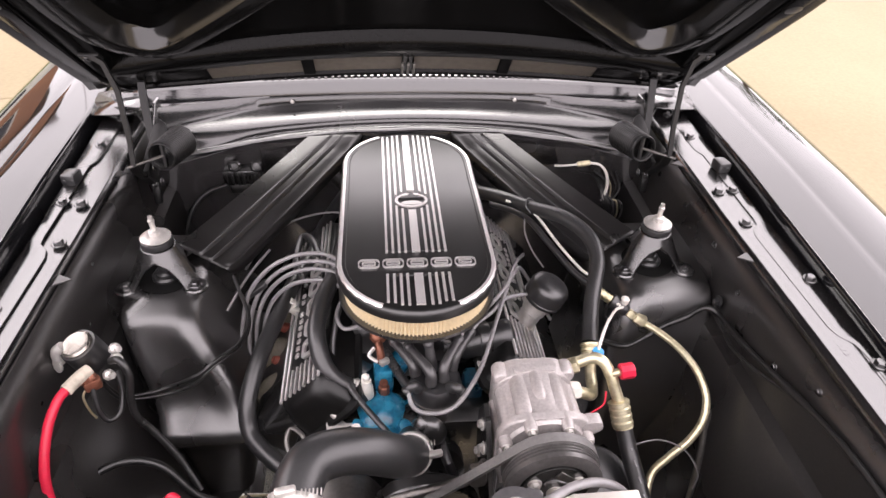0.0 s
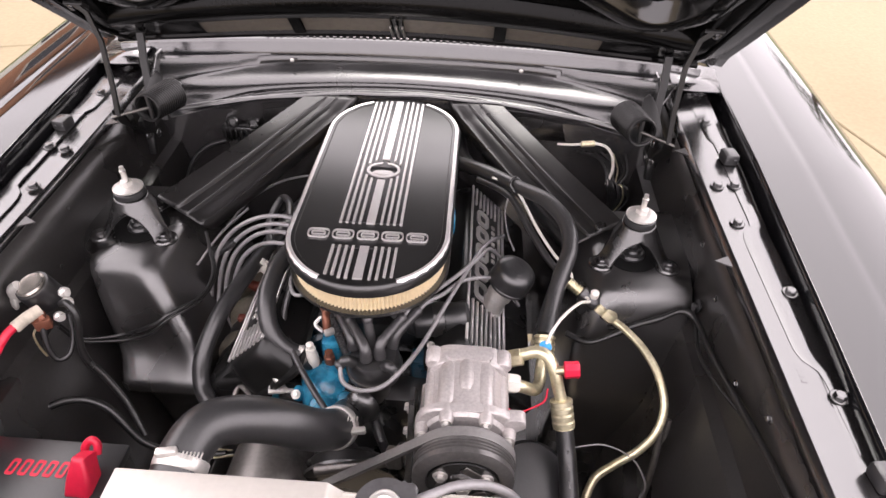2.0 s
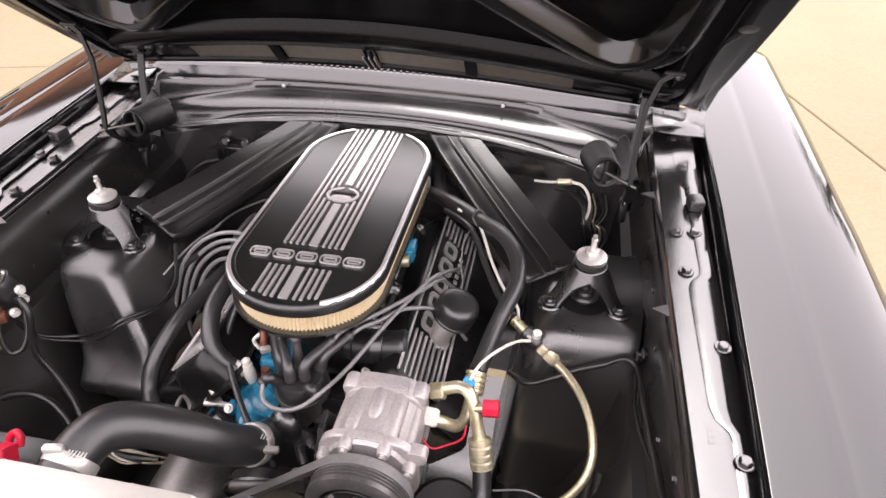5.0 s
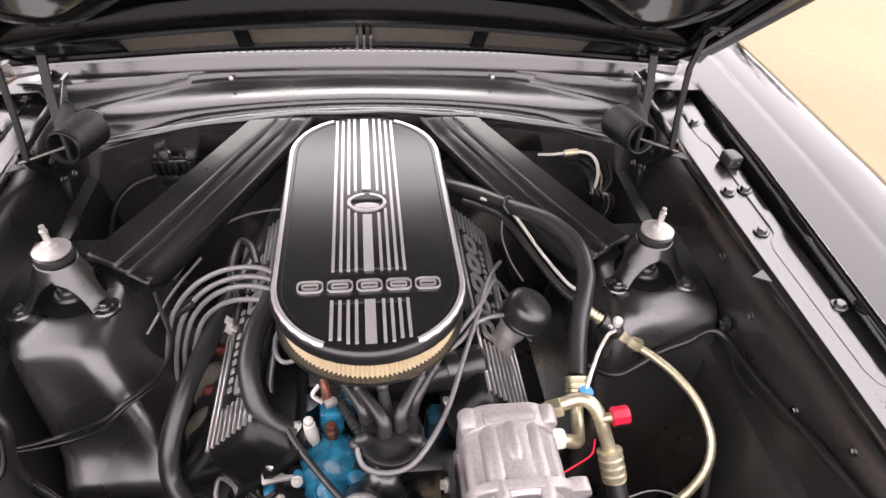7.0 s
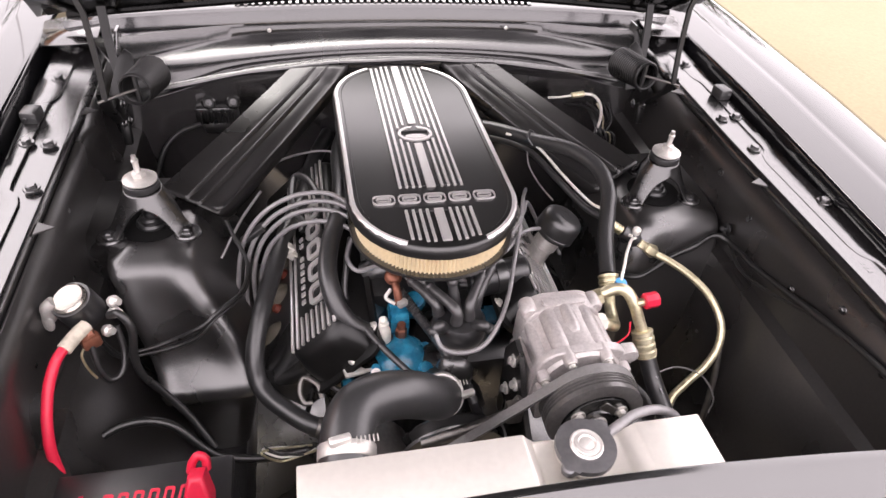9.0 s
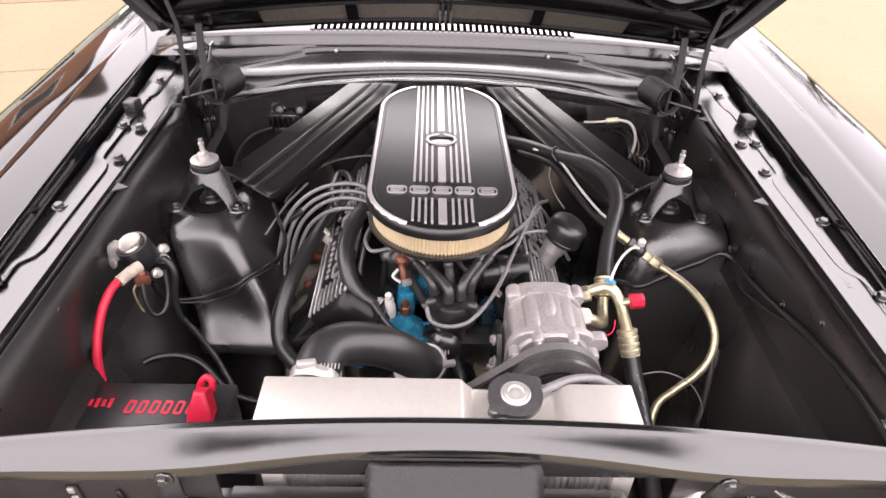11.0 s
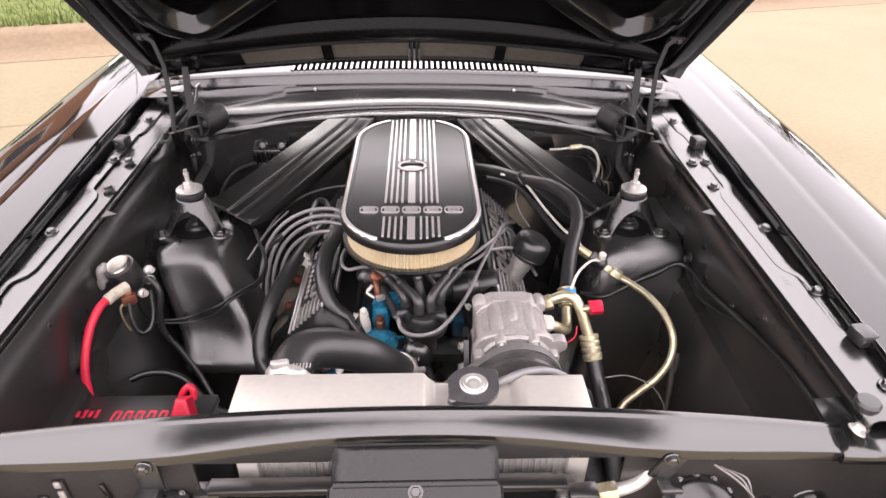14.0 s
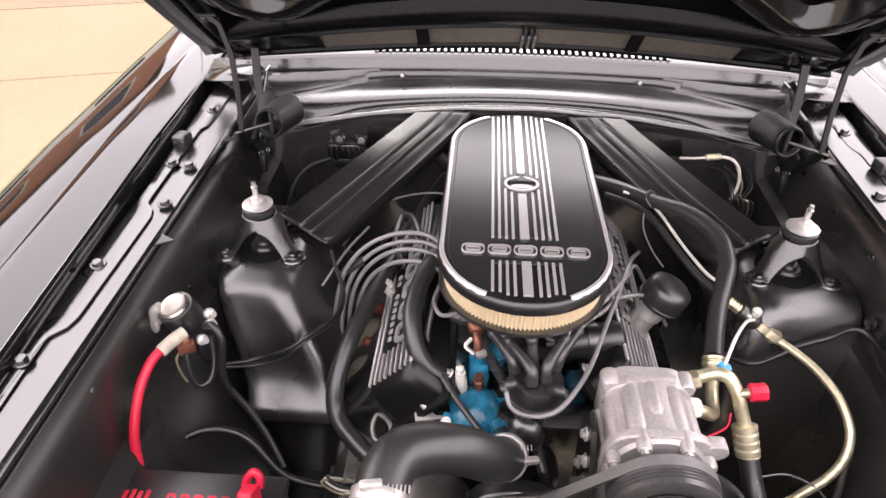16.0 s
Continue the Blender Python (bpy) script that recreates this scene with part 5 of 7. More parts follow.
def air_cleaner():
    t = thing("air_cleaner", (EX, 0.062, 0.88), "long oval black air cleaner with bare aluminium fins and rim", "air cleaner")
    tilt = Matrix.Translation((EX, 0.062, 0.945)) @ Matrix.Rotation(radians(-0.3), 4, "X")
    W, L = 0.236, 0.530

    def shell(levels):
        t2 = B()
        rings = [[t2.verts.new((x, y, z)) for x, y in stadium(W - 2 * ins, L - 2 * ins)] for ins, z in levels]
        k = len(rings[0])
        for a, b in zip(rings, rings[1:]):
            for i in range(k):
                t2.faces.new((a[i], a[(i + 1) % k], b[(i + 1) % k], b[i]))
        t2.faces.new(rings[-1])
        t2.faces.new(list(reversed(rings[0])))
        bm = B()
        return absorb(bm, t2, tilt)

    lid = part("lid", shell([(0.004, -0.020), (0.0, -0.019), (-0.001, -0.012), (0.0, -0.004), (0.002, -0.0015), (0.005, 0.0), (0.0135, 0.0), (0.0145, -0.0014)]), LID, t, "crackle black lid")
    part("base_pan", shell([(0.05, -0.075), (0.02, -0.068), (0.004, -0.060), (0.001, -0.056), (0.002, -0.052), (0.012, -0.052)]), FRAME, t)
    # pleated paper element
    bm = B()
    path = [Vector((x, y)) for x, y in stadium(W - 0.022, L - 0.022, 60)]
    n = len(path)
    total = []
    for i in range(n):
        a, b = path[i], path[(i + 1) % n]
        steps = max(1, round((b - a).length / 0.0028))
        total += [a.lerp(b, k / steps) for k in range(steps)]
    n = len(total)
    lo, hi = [], []
    for i, p in enumerate(total):
        d = (total[(i + 1) % n] - total[i - 1]).normalized()
        nrm = Vector((d.y, -d.x))
        q = p + nrm * (0.0022 if i % 2 else -0.0022)
        lo.append(bm.verts.new(tilt @ Vector((q.x, q.y, -0.053))))
        hi.append(bm.verts.new(tilt @ Vector((q.x, q.y, -0.018))))
    for i in range(n):
        bm.faces.new((lo[i], lo[(i + 1) % n], hi[(i + 1) % n], hi[i]))
    part("filter_element", bm, PAPER, t, "cream pleated paper filter element", sharp=20)
    # bright rim, broken at both ends between the fins
    for side in (-1, 1):
        bm = B()
        rows = []
        pts = [p for p in stadium(W, L, 40)]
        half = [p for p in pts if p[0] * side > 0.050 or (p[0] * side > 0.04 and abs(p[1]) < 0.2)]
        half.sort(key=lambda p: math.atan2(p[1], side * p[0] + 0.0))
        for x, y in half:
            c = Vector((0, max(-(L - W) / 2, min((L - W) / 2, y)), 0))
            d = (Vector((x, y, 0)) - c).normalized()
            rows.append([tilt @ (c + d * (W / 2 - i) + Vector((0, 0, z))) for i, z in ((0.0012, -0.003), (0.0024, -0.0008), (0.0042, 0.0010), (0.0068, 0.0011), (0.0086, 0.0004), (0.0088, -0.001))])
        skin(bm, rows)
        part("rim", bm, POLISH, lid, "bare aluminium rim")
    fin = B()
    box(fin, (0, 0, 0), (1, 1, 0.0034), 0.0006, seg=1)
    fm = mesh_of(fin, "fin", POLISH)
    xs = [(0.0, 0.0125)] + [(s * (0.0156 + 0.0094 * k), 0.0038) for k in range(4) for s in (-1, 1)]
    for x, w in xs:
        yend = L / 2 - 0.016 - (0.006 if abs(x) > 0.03 else 0.0)
        spans = [(-yend, -0.183), (-0.131, yend)]
        if abs(x) < 0.028:
            g = math.sqrt(max(0.0, 0.030 ** 2 - x * x))
            spans = [(-yend, -0.183), (-0.131, 0.012 - g), (0.012 + g, yend)]
        for a, b in spans:
            shared("fin", fm, tilt @ Matrix.Translation((x, (a + b) / 2, 0.0006)) @ Matrix.Diagonal((w, b - a, 1, 1)), lid, "bare aluminium fin")
    for y in (-0.186, -0.128):
        bm = B()
        box(bm, tilt @ Vector((0, y, 0.0002)), (0.09, 0.003, 0.0026), 0.0006, seg=1)
        part("fin_stop", bm, LID, lid)
    # five outlined letter shapes
    for i in range(5):
        x = -0.070 + 0.035 * i
        bm = B()
        w, h = 0.031, 0.0195
        ring_plate(bm, rounded(w, h, 0.007, 5), rounded(w - 0.0030, h - 0.0030, 0.0056, 5), tilt @ Matrix.Translation((x, -0.157, -0.0012)), 0.0030)
        ring_plate(bm, rounded(w - 0.011, h - 0.011, 0.003, 5), rounded(w - 0.0136, h - 0.0136, 0.0018, 5), tilt @ Matrix.Translation((x, -0.157, -0.0012)), 0.0030)
        part("letter_outline", bm, POLISH, lid, "outlined bright letter shape")
    # round badge with a plain wedge
    bm = B()
    circ = [(0.027 * math.cos(a), 0.0215 * math.sin(a)) for a in ys(0, 6.283 * 35 / 36, 36)]
    inn = [(0.0225 * math.cos(a), 0.0165 * math.sin(a)) for a in ys(0, 6.283 * 35 / 36, 36)]
    ring_plate(bm, circ, inn, tilt @ Matrix.Translation((0, 0.010, -0.001)), 0.0042)
    part("badge_ring", bm, POLISH, lid)
    bm = B()
    prism(bm, circ, tilt @ Matrix.Translation((0, 0.010, -0.0014)), 0.0018)
    part("badge_disc", bm, LID, lid)
    bm = B()
    prism(bm, [(0.017 * math.cos(a), 0.006 * math.sin(a)) for a in ys(0, 6.283 * 23 / 24, 24)], tilt @ Matrix.Translation((0, 0.002, 0.0)), 0.003, 0.0006, 1)
    part("badge_crescent", bm, POLISH, lid)
    bm = B()
    prism(bm, [(-0.022, 0.016), (0.022, 0.016), (0.007, 0.021), (0.0, 0.036), (-0.005, 0.022)], tilt @ Matrix.Translation((0, 0.0, 0.0)), 0.004, 0.001, 1)
    part("badge_wedge", bm, LID, lid)
    # throat and carburettor below
    c = thing("carburetor", (EX, 0.02, 0.80), "grey cast carburetor under the air cleaner", "carburetor")
    bm = B()
    box(bm, (EX, 0.03, 0.835), (0.12, 0.16, 0.07), 0.010)
    lathe(bm, [(0.062, 0.0), (0.064, 0.03)], (EX, 0.03, 0.865), (0, 0, 1), 28)
    part("body", bm, STEEL, c)
    bm = B()
    cyl(bm, (EX + 0.06, -0.03, 0.85), (EX + 0.10, -0.03, 0.85), 0.015)
    part("float_bowl", bm, GOLD, c)
    bm = B()
    cyl(bm, (EX + 0.06, 0.04, 0.845), (EX + 0.115, 0.05, 0.845), 0.011)
    part("inlet_fitting", bm, GOLD, c)
    bm = B()
    box(bm, (0.103, 0.080, 0.843), (0.024, 0.040, 0.028), 0.004)
    cyl(bm, (0.103, 0.062, 0.843), (0.103, 0.048, 0.843), 0.009)
    box(bm, (0.085, 0.080, 0.836), (0.030, 0.024, 0.014), 0.003)
    part("choke_housing", bm, BLUE, c, "blue painted choke housing")


air_cleaner()


def distributor():
    t = thing("distributor", (0.02, -0.21, 0.70), "black distributor with rubber-booted wires", "distributor")
    o = Vector((0.016, -0.208, 0.735))
    bm = B()
    lathe(bm, [(0.020, 0.0), (0.022, 0.045), (0.038, 0.060), (0.040, 0.072)], o, (0, -0.05, 1), 28)
    part("body", bm, STEEL, t)
    bm = B()
    lathe(bm, [(0.037, 0.066), (0.038, 0.069), (0.036, 0.090), (0.031, 0.097), (0.0, 0.099)], o, (0, -0.05, 1), 32)
    cap = part("cap", bm, PLASTIC, t)
    # rubber boots, each from its terminal along the wire
    boots = [((0.008, -0.226, 0.834), (0.005, -0.222, 0.856), (-0.024, -0.172, 0.858)), ((0.026, -0.220, 0.834), (0.028, -0.214, 0.856), (0.054, -0.170, 0.866)),
             ((-0.012, -0.206, 0.832), (-0.018, -0.198, 0.848), (-0.044, -0.152, 0.850)), ((0.040, -0.198, 0.832), (0.047, -0.190, 0.852), (0.074, -0.150, 0.860)),
             ((0.012, -0.200, 0.834), (0.010, -0.198, 0.852), (0.006, -0.190, 0.878)), ((-0.010, -0.228, 0.828), (-0.018, -0.236, 0.842), (-0.026, -0.240, 0.836)),
             ((0.034, -0.230, 0.828), (0.042, -0.240, 0.838), (0.050, -0.242, 0.832))]
    for k, pts in enumerate(boots):
        bm = B()
        tube(bm, pts, lambda f: 0.0088 - 0.0026 * f, 12, 6)
        boot = part("boot", bm, BOOT if k < 5 else RUBBER, cap, "grey rubber wire boot" if k < 5 else "black rubber wire boot")
        bm = B()
        d = Vector(pts[2]) - Vector(pts[1])
        lathe(bm, [(0.0066, -0.002), (0.0078, 0.0), (0.0078, 0.004), (0.0066, 0.006)], Vector(pts[1]).lerp(Vector(pts[2]), 0.85), d, 12)
        part("collar", bm, BOOT if k < 5 else RUBBER, boot)
    bm = B()
    lathe(bm, [(0.022, 0.0), (0.026, 0.004), (0.026, 0.010), (0.020, 0.018), (0.010, 0.021)], o + Vector((-0.01, -0.042, 0.035)), (-0.35, -1, 0.1), 24)
    part("vacuum_advance", bm, FRAME, t, "round black vacuum pot")
    c = thing("ignition_coil", (0.09, -0.11, 0.78), "black cylindrical ignition coil", "coil")
    bm = B()
    p, d = Vector((0.062, -0.118, 0.800)), Vector((1, 0.12, 0.06)).normalized()
    lathe(bm, [(0.020, 0.0), (0.024, 0.002), (0.0255, 0.006), (0.0255, 0.070), (0.027, 0.073), (0.027, 0.080), (0.022, 0.085)], p, d, 28)
    part("can", bm, PLASTIC, c)
    bm = B()
    lathe(bm, [(0.022, 0.0), (0.018, 0.010), (0.009, 0.014), (0.008, 0.026)], p, -d, 20)
    part("tower", bm, RUBBER, c)
    bm = B()
    lathe(bm, [(0.0265, 0.030), (0.0275, 0.031), (0.0275, 0.047), (0.0265, 0.048)], p, d, 28)
    box(bm, p + d * 0.04 + Vector((0, 0, -0.035)), (0.02, 0.03, 0.02), 0.003)
    part("clamp_band", bm, FRAME, c)


distributor()


def cable(name, pts, r, mat, label, category, group="", seg=10, sub=7, ribs=0.0):
    bm = B()
    tube(bm, pts, r, seg, sub, ribs)
    return tagged(finish(bm, name, mat, "", 60), label, category, group)


def spark_wires():
    g = "spark plug wires"
    lab = "grey silicone spark plug wire"
    # four wires that loop out over the cover on the battery side
    loops = [[(-0.097, -0.038, 0.868), (-0.117, -0.016, 0.885), (-0.148, 0.003, 0.893), (-0.196, 0.011, 0.885), (-0.240, 0.007, 0.862), (-0.272, -0.005, 0.825), (-0.288, -0.022, 0.775), (-0.292, -0.051, 0.720), (-0.280, -0.091, 0.660)],
             [(-0.096, -0.047, 0.865), (-0.115, -0.025, 0.880), (-0.145, -0.006, 0.884), (-0.189, 0.003, 0.876), (-0.231, 0.004, 0.852), (-0.261, -0.007, 0.817), (-0.277, -0.023, 0.768), (-0.279, -0.050, 0.715), (-0.264, -0.071, 0.660)],
             [(-0.097, -0.062, 0.862), (-0.110, -0.038, 0.870), (-0.142, -0.018, 0.876), (-0.182, -0.006, 0.869), (-0.220, 0.000, 0.846), (-0.251, -0.007, 0.811), (-0.267, -0.025, 0.762), (-0.265, -0.050, 0.710), (-0.248, -0.060, 0.660)],
             [(-0.098, -0.085, 0.860), (-0.108, -0.062, 0.864), (-0.140, -0.034, 0.866), (-0.179, -0.018, 0.856), (-0.213, -0.008, 0.834), (-0.241, -0.008, 0.800), (-0.256, -0.024, 0.752), (-0.248, -0.039, 0.700), (-0.226, -0.033, 0.660)]]
    for k, pts in enumerate(loops):
        cable("spark_plug_wire", pts, 0.0036, WIRE, lab, "wire", g)
    bm = B()
    box(bm, (-0.262, 0.0, 0.826), (0.046, 0.018, 0.008), 0.002, Matrix.Rotation(radians(-38), 4, "Y"))
    tagged(finish(bm, "wire_separator", PLASTIC), "black plastic wire separator on the plug wires", "clip")
    clip = B()
    at = Matrix.Translation((-0.212, 0.012, 0.772)) @ Matrix.Rotation(radians(-42), 4, "Y")
    box(clip, (0, 0, -0.006), (0.014, 0.010, 0.016), 0.002)
    box(clip, (0, 0, 0.003), (0.030, 0.012, 0.006), 0.002)
    for dx in (-0.012, 0.0, 0.012):
        box(clip, (dx, 0, 0.009), (0.004, 0.012, 0.010), 0.001)
    bmesh.ops.transform(clip, matrix=at, verts=clip.verts)
    tagged(finish(clip, "cable_clip", WHITE), "pale plastic comb clip on the valve cover", "clip")
    # wires to the other bank
    runs = [[(0.054, -0.170, 0.866), (0.066, -0.150, 0.870), (0.101, -0.117, 0.873), (0.131, -0.077, 0.870), (0.155, -0.035, 0.862), (0.178, 0.01, 0.845), (0.215, 0.03, 0.78)],
            [(0.074, -0.150, 0.860), (0.086, -0.136, 0.863), (0.107, -0.119, 0.864), (0.137, -0.083, 0.860), (0.188, -0.057, 0.840), (0.226, -0.05, 0.78)],
            [(-0.026, -0.240, 0.840), (-0.018, -0.262, 0.828), (0.006, -0.272, 0.826), (0.036, -0.268, 0.832), (0.063, -0.240, 0.842), (0.086, -0.200, 0.850), (0.110, -0.141, 0.860), (0.135, -0.080, 0.866), (0.165, 0.0, 0.86), (0.20, 0.08, 0.82)],
            [(-0.097, -0.038, 0.868), (-0.119, -0.073, 0.858), (-0.126, -0.098, 0.850), (-0.114, -0.122, 0.846), (-0.086, -0.118, 0.848), (-0.064, -0.126, 0.848), (-0.044, -0.152, 0.850)],
            [(-0.098, -0.080, 0.862), (-0.087, -0.102, 0.856), (-0.053, -0.134, 0.858), (-0.024, -0.172, 0.858)]]
    for pts in runs:
        cable("spark_plug_wire", pts, 0.0032, WIRE, lab, "wire", g)
    cable("coil_wire", [(0.006, -0.190, 0.878), (0.008, -0.170, 0.876), (0.022, -0.140, 0.845), (0.036, -0.125, 0.815), (0.055, -0.119, 0.800)], 0.0036, WIRE, "grey coil wire between coil and distributor", "wire")


spark_wires()


# ---- hoses ----
def hoses():
    def heater_hose(pts, r, label, clamps):
        t = thing("heater_hose", pts[0], label, "hose", "heater hoses")
        bm = B()
        tube(bm, pts, r, 16, 7)
        part("hose", bm, RUBBER, t)
        for k in clamps:
            p, d = Vector(pts[k]), Vector(pts[k + 1]) - Vector(pts[k - 1])
            bm = B()
            lathe(bm, [(r + 0.0004, -0.006), (r + 0.0014, -0.005), (r + 0.0014, 0.005), (r + 0.0004, 0.006)], p, d, 24)
            part("clamp_band", bm, STEEL, t, "dull steel clamp band")

    heater_hose([(-0.13, 0.33, 0.80), (-0.165, 0.24, 0.79), (-0.186, 0.14, 0.790), (-0.214, 0.052, 0.786), (-0.236, -0.04, 0.780), (-0.252, -0.10, 0.768), (-0.266, -0.156, 0.735), (-0.262, -0.190, 0.703), (-0.232, -0.225, 0.690), (-0.18, -0.26, 0.68), (-0.10, -0.265, 0.67)], 0.0135, "fat black heater hose looping beside the valve cover", (9,))
    heater_hose([(-0.10, 0.33, 0.80), (-0.118, 0.20, 0.835), (-0.122, 0.085, 0.855), (-0.130, -0.004, 0.863), (-0.147, -0.070, 0.862), (-0.155, -0.113, 0.850), (-0.153, -0.142, 0.836), (-0.144, -0.166, 0.816), (-0.127, -0.178, 0.796), (-0.099, -0.180, 0.775), (-0.080, -0.178, 0.755)], 0.0135, "black heater hose lying over the valve cover", (9,))
    t = thing("radiator_hose", (-0.13, -0.40, 0.80), "thick curved black upper radiator hose with steel clamps", "hose")
    pts = [(-0.156, -0.474, 0.880), (-0.155, -0.450, 0.894), (-0.150, -0.415, 0.902), (-0.138, -0.390, 0.902), (-0.114, -0.373, 0.893), (-0.088, -0.363, 0.880), (-0.064, -0.354, 0.861), (-0.045, -0.342, 0.836), (-0.031, -0.322, 0.806), (-0.022, -0.296, 0.776), (-0.018, -0.262, 0.750)]
    bm = B()
    tube(bm, pts, lambda f: 0.0275 - 0.0015 * f, 24, 7)
    part("hose", bm, RUBBER, t)
    for i, p, d in ((0, Vector((-0.153, -0.437, 0.8975)), Vector((0.10, 0.95, 0.30))), (1, Vector((-0.023, -0.300, 0.780)), Vector((0.2, 0.7, -0.7)))):
        bm = B()
        lathe(bm, [(0.0285, -0.007), (0.0292, -0.006), (0.0292, 0.006), (0.0285, 0.007)], p, d, 32)
        band = part("clamp_band", bm, ZINC, t, "worm-drive steel clamp")
        bm = B()
        q = p + Vector((-0.006, -0.004, 0.0305)) if i == 0 else p + Vector((0.03, -0.01, 0.01))
        box(bm, q, (0.022, 0.009, 0.009), 0.0025, Matrix.Rotation(radians(10), 4, "Z"))
        for k in range(6):
            box(bm, p + Vector((-0.004 + 0.004 * k, -0.0, 0.0)) + Vector((0.014, -0.004, 0.0275)), (0.0015, 0.008, 0.0015), 0.0003, seg=1)
        part("worm_screw", bm, ZINC, band)
    cable("fuel_hose", [(-0.058, -0.143, 0.822), (-0.036, -0.174, 0.803), (-0.017, -0.202, 0.787), (0.004, -0.236, 0.768), (0.021, -0.262, 0.747), (0.031, -0.276, 0.72), (0.05, -0.29, 0.67)], 0.0064, BOOT, "black corrugated fuel hose with a spring guard", "hose", seg=12, sub=22, ribs=0.0012)
    cable("vacuum_hose", [(-0.118, -0.06, 0.855), (-0.128, -0.10, 0.838), (-0.132, -0.140, 0.806), (-0.103, -0.195, 0.790), (-0.072, -0.236, 0.778), (-0.041, -0.271, 0.766), (-0.011, -0.295, 0.745), (0.01, -0.30, 0.71)], 0.0046, BOOT, "thin black vacuum hose crossing the front of the engine", "hose")
    cable("vacuum_hose", [(-0.16, 0.04, 0.865), (-0.175, 0.09, 0.86), (-0.195, 0.11, 0.85), (-0.20, 0.05, 0.845), (-0.185, 0.0, 0.84)], 0.006, RUBBER, "short looped black breather hose on the valve cover", "hose")
    cable("ground_wire", [(-0.125, -0.232, 0.735), (-0.145, -0.235, 0.722), (-0.165, -0.215, 0.715), (-0.185, -0.20, 0.70), (-0.20, -0.22, 0.66)], 0.004, DARKWIRE, "black sensor wire below the valve cover", "wire")
    cable("ground_wire", [(-0.135, -0.20, 0.755), (-0.115, -0.205, 0.770), (-0.108, -0.195, 0.785), (-0.12, -0.17, 0.79)], 0.002, GOLD, "thin brown wire near the valve cover stud", "wire")
    for k in range(3):
        cable("loose_wire", [(-0.235 + 0.02 * k, -0.275, 0.665), (-0.255, -0.29 - 0.01 * k, 0.70 + 0.01 * k), (-0.235, -0.315, 0.72 - 0.01 * k), (-0.205, -0.31, 0.70), (-0.20 + 0.01 * k, -0.285, 0.67)], 0.0016, (DARKWIRE, WHITE, GOLD)[k], "thin loose looped wire by the radiator hose", "wire")


hoses()


# ---- compressor and air conditioning ----
def compressor():
    t = thing("compressor", (0.147, -0.30, 0.72), "dull cast aluminium air conditioning compressor with a black clutch pulley", "compressor")
    c = Vector((0.147, 0, 0.818))
    body_ax = (0, -1, 0)
    def slab(w, h, r, y0, depth, dz=0.0, bevel=0.003, dx=0.0):
        bm = B()
        prism(bm, rounded(w, h, r, 7), Matrix(((1, 0, 0, c.x + dx), (0, 0, -1, y0), (0, 1, 0, c.z + dz), (0, 0, 0, 1))), depth, bevel, 3)
        return bm

    bm = B()
    lathe(bm, [(0.020, -0.004), (0.046, -0.002), (0.0545, 0.003), (0.0555, 0.012), (0.0555, 0.040), (0.0545, 0.046), (0.0545, 0.086), (0.0560, 0.094), (0.057, 0.104), (0.053, 0.110), (0.03, 0.114)], (c.x, -0.224, c.z), body_ax, 48)
    body = part("casting", bm, CAST, t, sharp=45)
    part("rear_head", slab(0.108, 0.106, 0.034, -0.222, 0.030), CAST, body, "rough cast rear head")
    part("front_flange", slab(0.126, 0.114, 0.038, -0.318, 0.011), CAST, body, "cast front flange")
    for a, r, y0, y1 in ((62, 0.0125, -0.254, -0.318), (92, 0.011, -0.254, -0.292), (120, 0.0125, -0.254, -0.318), (28, 0.011, -0.254, -0.318), (152, 0.011, -0.254, -0.318)):
        ra = radians(a)
        bm = B()
        p = Vector((c.x + 0.0485 * math.cos(ra), y0 + 0.006, c.z + 0.0480 * math.sin(ra)))
        lathe(bm, [(0.0, -0.002), (r * 0.8, 0.0), (r, 0.006), (r, y0 - y1 - 0.002), (r * 0.75, y0 - y1 + 0.008), (0.0, y0 - y1 + 0.012)], p, body_ax, 18)
        part("web", bm, CAST, body)
    bm = B()
    prism(bm, rounded(0.060, 0.016, 0.006, 5), Matrix.Translation((c.x, -0.240, c.z + 0.052)), 0.004, 0.0015, 2)
    part("top_pad", bm, CAST, body)
    for a in (45, 135, 225, 315):
        ra = radians(a)
        p = Vector((c.x + 0.064 * math.cos(ra), -0.222, c.z + 0.056 * math.sin(ra)))
        bm = B()
        lathe(bm, [(0.004, 0.003), (0.006, 0.0), (0.0105, 0.001), (0.0115, 0.004), (0.0115, 0.022), (0.009, 0.026), (0.0, 0.027)], p, body_ax, 18)
        part("rear_lug", bm, CAST, body)
    for a in (24, 66, 114, 156, 225, 315):
        ra = radians(a)
        q = Vector((c.x + 0.058 * math.cos(ra), -0.329, c.z + 0.054 * math.sin(ra)))
        bm = B()
        lathe(bm, [(0.008, -0.012), (0.0085, 0.0), (0.0085, 0.010), (0.0075, 0.013)], q, body_ax, 16)
        part("front_lug", bm, CAST, body)
        shared("through_bolt", ZBOLT, axis_matrix(q + Vector((0, -0.013, 0)), body_ax) @ Matrix.Scale(0.8, 4), body, "steel through bolt")
    bm = B()
    box(bm, (c.x - 0.054, -0.30, c.z - 0.02), (0.012, 0.10, 0.05), 0.004)
    part("mounting_ear", bm, CAST, body)
    bm = B()
    prism(bm, rounded(0.026, 0.022, 0.008, 6), Matrix(((1, 0, 0, c.x + 0.060), (0, 0, -1, -0.314), (0, 1, 0, c.z + 0.034), (0, 0, 0, 1))), 0.016, 0.003, 3)
    part("mounting_ear", bm, CAST, body)
